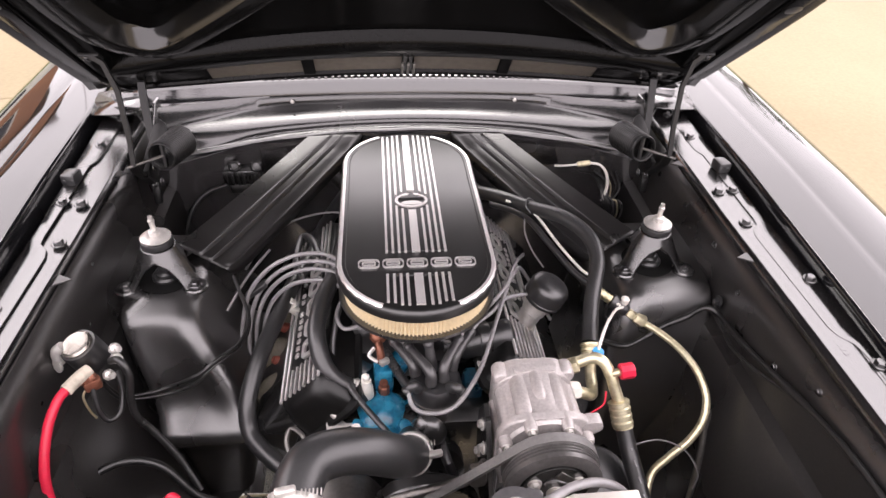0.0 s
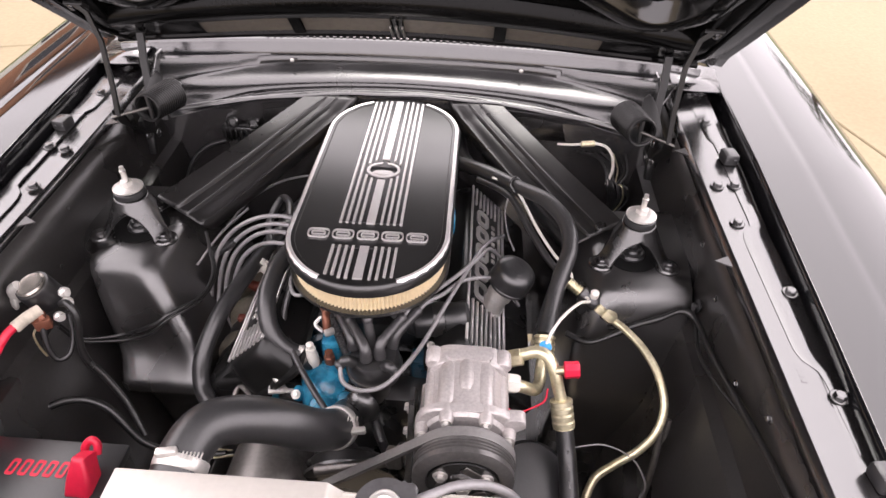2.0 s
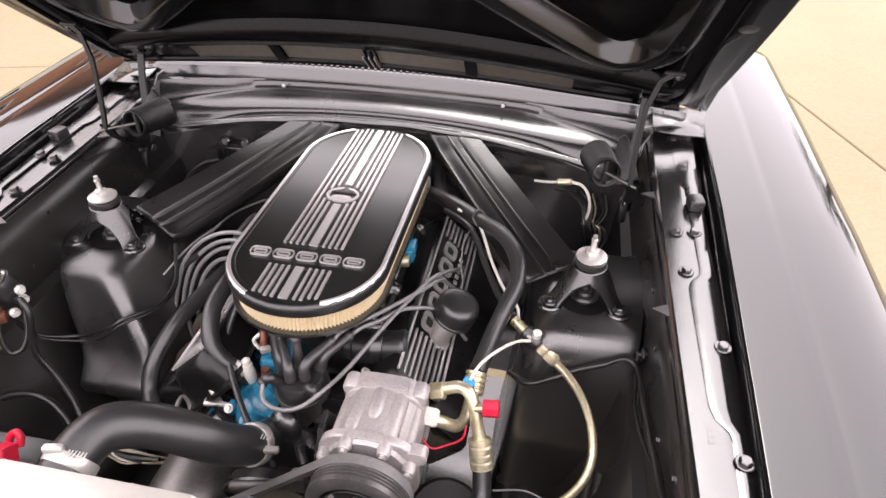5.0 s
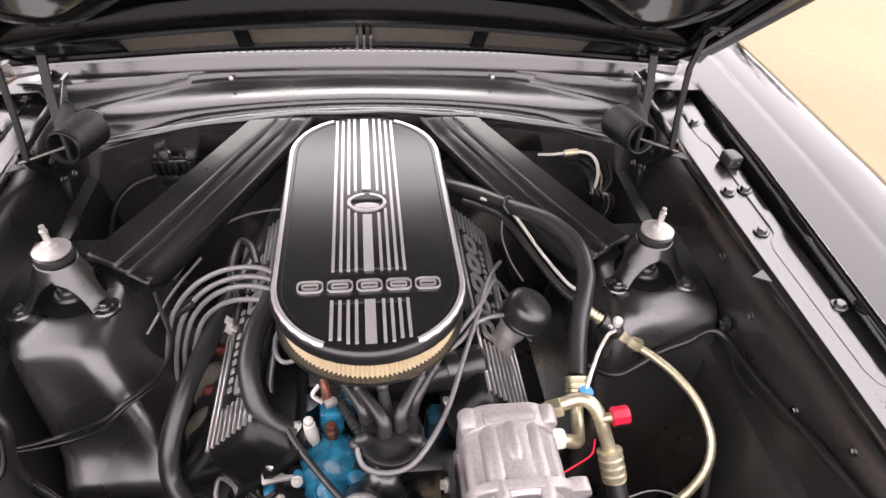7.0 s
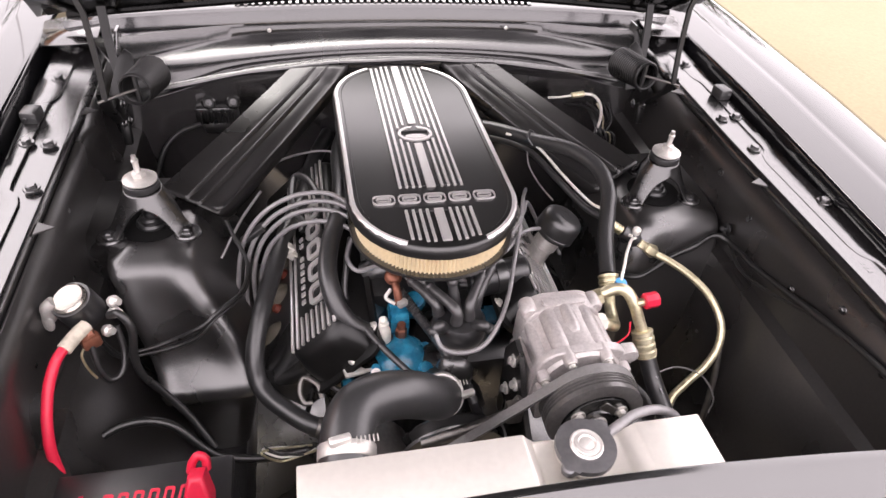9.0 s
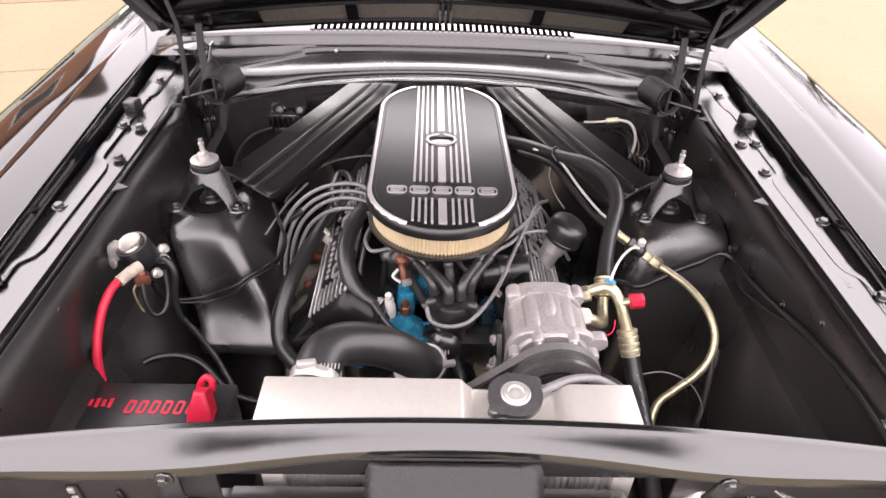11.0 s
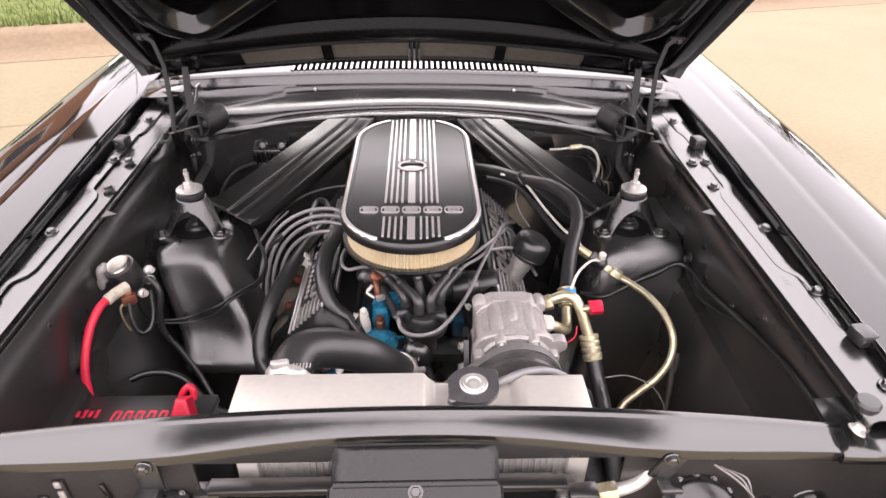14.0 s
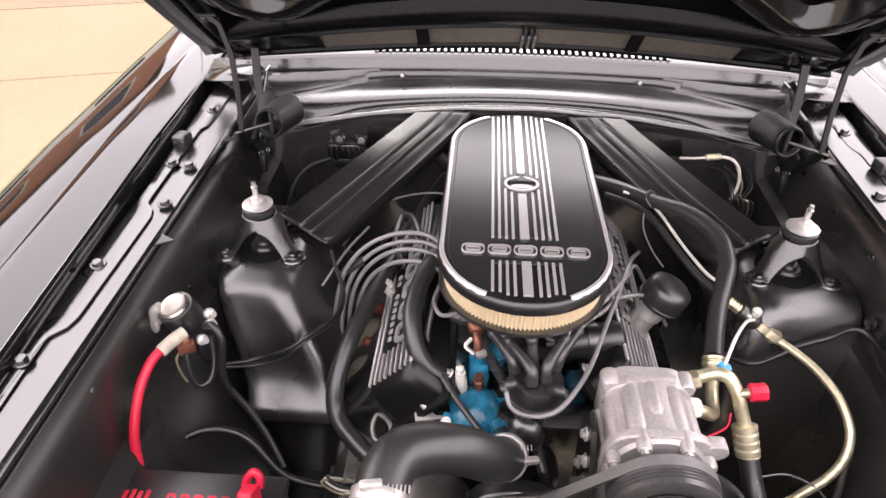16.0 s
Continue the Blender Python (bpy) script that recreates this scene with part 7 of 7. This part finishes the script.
    box(bm, (bx, -0.573, 0.896), (0.026, 0.005, 0.042), 0.002, Matrix.Rotation(radians(0 if side < 0 else 25), 4, "Y"))
    box(bm, (bx + 0.004 * side, -0.582, 0.874), (0.024, 0.018, 0.006), 0.002)
    br = part("bracket", bm, FRAME, t, "grey-black mounting bracket")
    shared("bracket_bolt", BOLT, Matrix.Translation((bx, -0.576, 0.911)) @ Matrix.Rotation(radians(90), 4, "X") @ Matrix.Scale(0.9, 4), br)
    if side > 0:
        for k in range(3):
            cable("horn_wire", [(0.325 + 0.008 * k, -0.575, 0.900 - 0.004 * k), (0.345 + 0.006 * k, -0.59, 0.893), (0.362, -0.605, 0.880 - 0.006 * k), (0.368, -0.610, 0.862 - 0.008 * k), (0.350, -0.61, 0.855 - 0.006 * k)], 0.0016, STEEL, "thin bent grey horn wire", "wire")


for side in (-1, 1):
    horn(side)


def latch_plate():
    t = thing("hood_latch", (0.0, -0.61, 0.78), "black stamped hood latch plate bolted to the support", "latch")
    # local: x across, y down the slope
    top, low = Vector((0.0045, -0.566, 0.926)), Vector((0.0045, -0.680, 0.852))
    bend = Vector((0.0045, -0.594, 0.902))

    def frame_of(a, b):
        dy = (b - a).normalized()
        n = Vector((1, 0, 0)).cross(dy)
        n = -n if n.y > 0 else n
        return dy, n

    dy, n = frame_of(bend, low)
    bm = B()
    half0, half1 = 0.0865, 0.0915
    rows = [[Vector((x, 0, 0)) + top for x in ys(-half0 * 0.96, half0 * 0.96, 7)], [Vector((x, 0, 0)) + top.lerp(bend, 0.2) for x in ys(-half0, half0, 7)], [Vector((x, 0, 0)) + top.lerp(bend, 0.88) for x in ys(-half0, half0, 7)], [Vector((x, 0, 0)) + bend + Vector((0, -0.004, -0.003)) for x in ys(-half0, half0, 7)]]
    skin(bm, rows)
    solid(part("upper_tab", bm, LATCH, t), 0.003, 0.0)
    L = (low - bend).length
    bm = B()
    tube(bm, [bend + Vector((x, -0.0008, 0.0005)) for x in ys(-half0 * 0.97, half0 * 0.97, 9)], 0.0042, 12, 1)
    part("bend", bm, LATCH, t)
    mm = Matrix(((1, dy.cross(n).x * 0, n.x, bend.x), (0, dy.y, n.y, bend.y), (0, dy.z, n.z, bend.z), (0, 0, 0, 1)))
    bm = B()
    k = 6
    def oblong(w, h, cy, p, dip=0.0, notch=0.0):
        out = []
        for i in range(96):
            a = 2 * math.pi * i / 96
            ca, sa = math.cos(a), math.sin(a)
            r = ((abs(ca) / (w / 2)) ** p + (abs(sa) / (h / 2)) ** p) ** (-1 / p)
            u, v = r * ca, r * sa
            if dip and v < 0:
                v = max(v, -h / 2 + dip * math.exp(-(u / 0.022) ** 4) + 0.0 * u)
            out.append((u, v + cy))
        return out

    wy = L * 0.43
    outer = oblong(2 * half1 - 0.006, L, L / 2, 26)
    ring_plate(bm, outer, oblong(0.088, 0.048, wy, 7, 0.010), mm, 0.003)
    plate = part("plate", bm, LATCH, t)
    bm = B()
    ring_plate(bm, oblong(0.095, 0.055, wy, 7, 0.0075), oblong(0.087, 0.047, wy, 7, 0.0105), mm @ Matrix.Translation((0, 0, 0.002)), 0.0028)
    part("window_lip", bm, LATCH, plate)
    bm = B()
    ring_plate(bm, oblong(0.048, 0.058, wy, 8), [(0.0125 * math.cos(2 * math.pi * i / 96), 0.0125 * math.sin(2 * math.pi * i / 96) + wy + 0.004) for i in range(96)], mm @ Matrix.Translation((0, 0, -0.012)), 0.005)
    part("catch_plate", bm, LATCH, t)
    bm = B()
    tube(bm, [mm @ Vector((0.0130 * math.cos(a), 0.0130 * math.sin(a) + wy + 0.004, -0.0065)) for a in ys(0, 2 * math.pi, 33)], 0.0012, 8, 1)
    part("hole_rim", bm, LATCH, t)
    # black sheet added for the shade behind the window
    bm = B()
    prism(bm, rounded(0.110, 0.080, 0.01, 4), mm @ Matrix.Translation((0, wy, -0.034)), 0.004, 0.0)
    part("shade_back", bm, FINSHADE, t)
    for sx in (-1, 1):
        bm = B()
        skin(bm, [[mm @ Vector((sx * (half1 - 0.003), y, z)) for y in (0.004, L - 0.004)] for z in (0.003, -0.020)])
        solid(part("side_wall", bm, LATCH, plate), 0.0025, 0.0)
        bm = B()
        tube(bm, [mm @ Vector((sx * (0.0330 - 0.003 * abs(f - 0.5) * 2), wy - 0.025 + 0.050 * f, -0.004 - 0.008 * abs(f - 0.5) * 2)) for f in ys(0, 1, 7)], 0.0026, 8, 3)
        part("latch_jaw", bm, CAPGREY, t, "bare steel latch jaw")
    for x, y in ((-0.066, L * 0.76), (0.0645, L * 0.71), (-0.014, L * 0.80), (0.0155, L * 0.80), (0.0605, L * 0.27), (0.0, L * 0.09)):
        shared("plate_bolt", DBOLT, axis_matrix(mm @ Vector((x, y, 0.003)), n) @ Matrix.Scale(0.82, 4), plate)
    for x in (-0.065, 0.066):
        shared("tab_bolt", DBOLT, axis_matrix((x, -0.573, 0.913), (0, -0.86, 0.5)) @ Matrix.Scale(0.85, 4), t)
    bm = B()
    tube(bm, [(-0.060, -0.590, 0.9030), (-0.060, -0.600, 0.8975), (-0.060, -0.612, 0.8905), (-0.060, -0.626, 0.8825)], 0.0042, 10)
    part("swage", bm, LATCH, plate)
    bm = B()
    box(bm, (0.0, -0.640, 0.790), (0.09, 0.02, 0.06), 0.006)
    part("support_post", bm, LATCH, t)


latch_plate()


def grille():
    t = thing("front_grille", (0, -0.72, 0.55), "front grille with thin bright horizontal bars on black", "grille")
    for k in range(9):
        bm = B()
        y0, z0 = -0.650 - 0.0075 * k, 0.788 - 0.0085 * k
        rows = []
        for x in ys(-0.60, 0.60, 33):
            v = -0.052 * max(0.0, 1 - abs(x) / 0.62)
            rows.append([(x, y0 + v + 0.0018, z0 - 0.0015), (x, y0 + v + 0.0008, z0 + 0.0010), (x, y0 + v - 0.0026, z0 + 0.0006), (x, y0 + v - 0.0052, z0 - 0.0012), (x, y0 + v - 0.0062, z0 - 0.0040)])
        skin(bm, rows)
        part("bright_bar", bm, TRIM, t, "thin bright trim bar")
    bm = B()
    rows = []
    for x in ys(-0.60, 0.60, 33):
        v = -0.052 * max(0.0, 1 - abs(x) / 0.62)
        rows.append([(x, -0.645 + v, 0.783), (x, -0.715 + v, 0.704), (x, -0.72 + v, 0.45)])
    skin(bm, rows)
    solid(part("backing", bm, FRAME, t), 0.003, 0.0)


grille()


# ---- battery side ----
def battery():
    t = thing("battery", (-0.398, -0.44, 0.58), "black car battery with red lettering bars on its lid", "battery")
    bm = B()
    box(bm, (-0.398, -0.437, 0.678), (0.232, 0.168, 0.195), 0.006)
    part("case", bm, PLASTIC, t)
    bm = B()
    box(bm, (-0.398, -0.437, 0.781), (0.238, 0.174, 0.014), 0.004)
    lid = part("lid", bm, PLASTIC, t)
    for k in range(7):
        bm = B()
        x = -0.408 + 0.0158 * k
        ring_plate(bm, rounded(0.011, 0.022, 0.003, 3), rounded(0.005, 0.014, 0.001, 3), Matrix.Translation((x, -0.392, 0.7882)) @ Matrix.Rotation(radians(-6), 4, "Z"), 0.0006)
        part("letter_bar", bm, RED, lid, "red letter-sized bar")
    bm = B()
    box(bm, (0, 0, 0), (0.005, 0.012, 0.0008), 0.0002, seg=1)
    sm = mesh_of(bm, "small_bar", RED)
    for k in range(6):
        shared("small_bar", sm, Matrix.Translation((-0.478 + 0.0085 * k, -0.386, 0.7884)) @ Matrix.Diagonal((1, 1.25 if k % 2 else 0.9, 1, 1)), lid)
    bm = B()
    box(bm, (-0.398, -0.437, 0.575), (0.26, 0.19, 0.012), 0.003)
    part("tray", bm, FRAME, t)
    c = thing("battery_cable", (-0.315, -0.40, 0.79), "thick red battery cable from post clamp to starter relay", "cable")
    bm = B()
    tube(bm, [(-0.455, -0.243, 0.878), (-0.462, -0.260, 0.874), (-0.468, -0.285, 0.859), (-0.471, -0.312, 0.832), (-0.470, -0.332, 0.803), (-0.463, -0.347, 0.770), (-0.452, -0.35, 0.735), (-0.44, -0.345, 0.66)], 0.0060, 14, 8)
    part("cable", bm, RED, c, "bright red cable")
    bm = B()
    tube(bm, [(-0.438, -0.214, 0.880), (-0.446, -0.228, 0.880), (-0.456, -0.246, 0.877)], 0.0084, 14)
    part("crimp", bm, CORRODED, c, "corroded pale crimped lug")
    bm = B()
    t2 = B()
    outl = [(-0.017, -0.020), (0.017, -0.020), (0.015, 0.004), (0.008, 0.030), (-0.008, 0.030), (-0.015, 0.004)]
    absorb(bm, prism(t2, outl, Matrix.Translation((-0.311, -0.395, 0.788)) @ Matrix.Rotation(radians(55), 4, "X"), 0.026, 0.006, 3))
    tube(bm, [(-0.304, -0.376, 0.804), (-0.304, -0.370, 0.814), (-0.311, -0.367, 0.819), (-0.318, -0.371, 0.813), (-0.321, -0.376, 0.803)], 0.005, 10)
    part("post_clamp", bm, RED, c, "red rubber-covered post clamp")


battery()


def starter_relay():
    t = thing("starter_relay", (-0.455, -0.20, 0.82), "black starter relay with a zinc cover and corroded terminals", "relay")
    d = Vector((-0.18, -0.25, 0.93)).normalized()
    p = Vector((-0.447, -0.180, 0.864))
    bm = B()
    lathe(bm, [(0.018, 0.0), (0.023, 0.002), (0.024, 0.006), (0.024, 0.036), (0.023, 0.040)], p, d, 28)
    part("case", bm, PLASTIC, t)
    bm = B()
    lathe(bm, [(0.0190, 0.038), (0.0200, 0.040), (0.0200, 0.043), (0.017, 0.0450), (0.010, 0.0435), (0.0, 0.0445)], p, d, 28)
    part("cover", bm, TRIM, t, "bright zinc cover plate")
    bm = B()
    tube(bm, [p + d * 0.042 + Vector((-0.016, -0.003, 0)), p + d * 0.036 + Vector((-0.026, -0.007, -0.002)), p + d * 0.018 + Vector((-0.031, -0.010, -0.004))], 0.0075, 10)
    lathe(bm, [(0.009, 0.0), (0.0105, 0.002), (0.0105, 0.004), (0.006, 0.006)], p + d * 0.016 + Vector((-0.032, -0.014, -0.004)), (-0.6, -0.8, 0.2), 16)
    part("mounting_foot", bm, ZINC, t, "zinc mounting foot")
    for k, (dx, dy, dz, mat) in enumerate(((0.030, -0.010, 0.012, ZINC), (0.034, -0.012, 0.032, ZINC), (0.022, -0.026, -0.002, ZINC))):
        bm = B()
        lathe(bm, [(0.0045, 0.0), (0.0075, 0.004), (0.0075, 0.009), (0.0045, 0.011), (0.0045, 0.016)], p + Vector((dx, dy, dz)), (0.8, -0.45, 0.25), 8)
        part("terminal", bm, mat, t)
    bm = B()
    lathe(bm, [(0.008, 0.0), (0.0115, 0.003), (0.0115, 0.010), (0.006, 0.014)], (-0.442, -0.214, 0.868), (0.1, -0.9, 0.4), 8)
    box(bm, (-0.436, -0.222, 0.862), (0.022, 0.014, 0.018), 0.004, Matrix.Rotation(radians(30), 4, "Z"))
    part("main_terminal", bm, COPPER, t, "rusty brass main terminal")
    cable("relay_wire", [(-0.436, -0.226, 0.858), (-0.432, -0.238, 0.832), (-0.424, -0.242, 0.812), (-0.412, -0.232, 0.812), (-0.408, -0.215, 0.832), (-0.412, -0.20, 0.862)], 0.004, DARKWIRE, "black relay wire looping below the terminals", "wire")
    cable("relay_wire", [(-0.416, -0.20, 0.880), (-0.402, -0.205, 0.885), (-0.392, -0.212, 0.865), (-0.396, -0.222, 0.83), (-0.392, -0.230, 0.80), (-0.372, -0.235, 0.765), (-0.345, -0.25, 0.725), (-0.32, -0.275, 0.69)], 0.005, DARKWIRE, "black taped wire bundle down the shock tower", "wire")
    cable("relay_wire", [(-0.436, -0.200, 0.838), (-0.433, -0.190, 0.808), (-0.424, -0.182, 0.788), (-0.382, -0.160, 0.775), (-0.330, -0.154, 0.795), (-0.306, -0.140, 0.808), (-0.276, -0.095, 0.803), (-0.270, -0.050, 0.812), (-0.288, -0.006, 0.826), (-0.300, 0.02, 0.84)], 0.0030, DARKWIRE, "black wire running across the shock tower", "wire")
    cable("relay_wire", [(-0.434, -0.204, 0.835), (-0.430, -0.194, 0.802), (-0.420, -0.184, 0.784), (-0.376, -0.163, 0.768), (-0.338, -0.158, 0.779), (-0.310, -0.145, 0.800), (-0.276, -0.098, 0.798), (-0.268, -0.052, 0.806), (-0.284, -0.008, 0.822)], 0.0024, DARKWIRE, "thin black wire running across the shock tower", "wire")
    cable("relay_wire", [(-0.442, -0.228, 0.860), (-0.447, -0.234, 0.850), (-0.444, -0.238, 0.830), (-0.438, -0.240, 0.815)], 0.0016, GOLD, "thin yellow-brown relay wire", "wire")
    cable("ground_cable", [(-0.49, -0.33, 0.70), (-0.46, -0.285, 0.735), (-0.42, -0.262, 0.745), (-0.37, -0.262, 0.735), (-0.32, -0.285, 0.69), (-0.26, -0.29, 0.672), (-0.20, -0.285, 0.67)], 0.0058, DARKWIRE, "black ground cable along the inner apron", "cable")


starter_relay()


def firewall_things():
    t = thing("brake_switch_block", (-0.325, 0.335, 0.84), "black valve block with two round ports on the firewall", "valve")
    bm = B()
    box(bm, (-0.328, 0.322, 0.860), (0.075, 0.03, 0.030), 0.005)
    box(bm, (-0.328, 0.32, 0.834), (0.055, 0.03, 0.024), 0.008)
    part("body", bm, FRAME, t)
    for k in range(6):
        bm = B()
        box(bm, (-0.355 + 0.011 * k, 0.304, 0.858), (0.005, 0.008, 0.026), 0.0015)
        part("rib", bm, FRAME, t)
    for x in (-0.338, -0.296):
        bm = B()
        lathe(bm, [(0.011, 0.0), (0.0125, 0.002), (0.0125, 0.012), (0.0095, 0.014), (0.006, 0.010), (0.0, 0.010)], (x, 0.316, 0.884), (0, -1, 0.3), 18)
        part("port", bm, FRAME, t)
    cable("brake_line", [(-0.36, 0.315, 0.84), (-0.40, 0.30, 0.83), (-0.43, 0.28, 0.80), (-0.45, 0.25, 0.74)], 0.004, DARKWIRE, "black brake line on the firewall", "pipe")
    f = thing("fuse_holder", (0.35, 0.28, 0.88), "inline fuse wire with a yellow holder at the firewall", "fuse holder")
    bm = B()
    cyl(bm, (0.342, 0.278, 0.893), (0.368, 0.277, 0.897), 0.006, seg=14)
    part("holder", bm, GOLD, f)
    bm = B()
    tube(bm, [(0.30, 0.29, 0.884), (0.322, 0.281, 0.889), (0.343, 0.278, 0.893)], 0.0024, 8)
    tube(bm, [(0.367, 0.277, 0.897), (0.388, 0.272, 0.894), (0.402, 0.265, 0.878), (0.407, 0.26, 0.85), (0.40, 0.255, 0.82)], 0.0030, 8)
    part("lead", bm, WHITE, f)
    rnd = random.Random(11)
    for k in range(9):
        a = [(0.34 + 0.012 * k, 0.30, 0.862 + 0.004 * rnd.random()), (0.37 + 0.008 * k + 0.01 * rnd.random(), 0.275, 0.868 - 0.004 * k), (0.395 + 0.004 * k, 0.26 + 0.01 * rnd.random(), 0.845 - 0.004 * k), (0.40 + 0.005 * k, 0.25, 0.815 + 0.01 * rnd.random()), (0.41 + 0.004 * k, 0.25, 0.78), (0.40, 0.26, 0.72)]
        cable("firewall_wire", a, 0.0019, (DARKWIRE, DARKWIRE, DARKWIRE, DARKWIRE, BOOT, DARKWIRE, GOLD, DARKWIRE, BOOT)[k], "thin tangled wire hanging at the firewall", "wire", "firewall wires", 6, 4)
    cable("heater_hose_stub", [(0.11, 0.34, 0.86), (0.12, 0.27, 0.862), (0.14, 0.21, 0.868)], 0.012, RUBBER, "black heater hose stub at the firewall", "hose")
    cable("vacuum_pipe", [(-0.30, 0.10, 0.79), (-0.27, 0.16, 0.81), (-0.22, 0.21, 0.82), (-0.15, 0.22, 0.83), (-0.10, 0.20, 0.83)], 0.0022, WIRE, "thin pale vacuum pipe behind the engine", "pipe")
    cable("throttle_rod", [(-0.31, -0.02, 0.80), (-0.28, 0.03, 0.83), (-0.25, 0.09, 0.84)], 0.0022, WIRE, "thin bare rod beside the shock tower", "rod")


firewall_things()


def right_harness():
    pts = [(0.300, -0.100, 0.775), (0.330, -0.125, 0.785), (0.365, -0.118, 0.797), (0.395, -0.106, 0.806), (0.430, -0.106, 0.825), (0.462, -0.100, 0.838), (0.479, -0.118, 0.838), (0.482, -0.181, 0.842), (0.482, -0.251, 0.858), (0.484, -0.330, 0.876), (0.486, -0.40, 0.888), (0.486, -0.47, 0.892), (0.486, -0.545, 0.885)]
    bm = B()
    tube(bm, pts, lambda f: 0.0046 + 0.0012 * math.sin(37 * f) * math.sin(11 * f), 10, 8)
    tagged(finish(bm, "wiring_harness", DARKWIRE, "", 60), "black taped wiring harness clipped along the inner apron", "wiring")
    cable("harness_branch", [(0.478, -0.115, 0.838), (0.474, -0.17, 0.825), (0.476, -0.24, 0.842), (0.482, -0.31, 0.870)], 0.0025, DARKWIRE, "thin black branch of the wiring harness", "wiring")
    for p in ((0.486, -0.095, 0.846),):
        bm = B()
        lathe(bm, [(0.008, 0.0), (0.010, 0.001), (0.010, 0.003), (0.004, 0.004), (0.004, 0.010)], p, (-1, 0, 0.1), 14)
        tube(bm, [(p[0] - 0.006, p[1], p[2]), (p[0] - 0.010, p[1] - 0.010, p[2] - 0.006), (p[0] - 0.006, p[1] - 0.016, p[2] - 0.016)], 0.0028, 8)
        tagged(finish(bm, "harness_clip", PLASTIC), "black clip that holds the wiring harness", "clip")
    cable("fender_rod", [(0.425, -0.235, 0.765), (0.420, -0.27, 0.70), (0.41, -0.30, 0.62), (0.40, -0.33, 0.52)], 0.005, STEEL, "straight grey rod low beside the apron", "rod")
    for side in (-1, 1):
        cable("lamp_wire", [(side * 0.457, -0.555, 0.806), (side * 0.462, -0.575, 0.800), (side * 0.478, -0.600, 0.775), (side * 0.50, -0.620, 0.752), (side * 0.53, -0.63, 0.735)], 0.0018, BOOT, "grey lamp wire leaving the hole in the support panel", "wire")
    t = thing("alternator", (-0.12, -0.36, 0.62), "grey finned alternator low behind the radiator", "alternator")
    bm = B()
    lathe(bm, [(0.03, 0.0), (0.055, 0.004), (0.062, 0.012), (0.064, 0.05), (0.062, 0.09), (0.055, 0.10), (0.03, 0.104)], (-0.125, -0.27, 0.66), (0, -1, 0), 36)
    part("case", bm, STEEL, t)
    bm = B()
    lathe(bm, [(0.02, 0.0), (0.036, 0.002), (0.030, 0.010), (0.036, 0.018), (0.02, 0.02)], (-0.125, -0.378, 0.66), (0, -1, 0), 28)
    part("pulley", bm, STEEL, t)
    for k in range(8):
        a = 2 * math.pi * k / 8
        bm = B()
        box(bm, (-0.125 + 0.045 * math.cos(a), -0.374, 0.66 + 0.045 * math.sin(a)), (0.022, 0.004, 0.007), 0.002, Matrix.Rotation(-a, 4, "Y"))
        part("vent_fin", bm, CAST, t)


right_harness()


def radio_antenna():
    t = thing("antenna", (-0.755, 0.72, 0.98), "thin chrome radio antenna on the fender", "antenna")
    bm = B()
    lathe(bm, [(0.016, 0.0), (0.016, 0.004), (0.010, 0.014), (0.005, 0.02)], (-0.755, 0.72, 0.972), (0, 0, 1), 20)
    part("base", bm, CHROME, t)
    bm = B()
    cyl(bm, (-0.755, 0.72, 0.985), (-0.79, 0.78, 1.75), 0.0025, 0.0016, 10)
    part("mast", bm, CHROME, t)


radio_antenna()
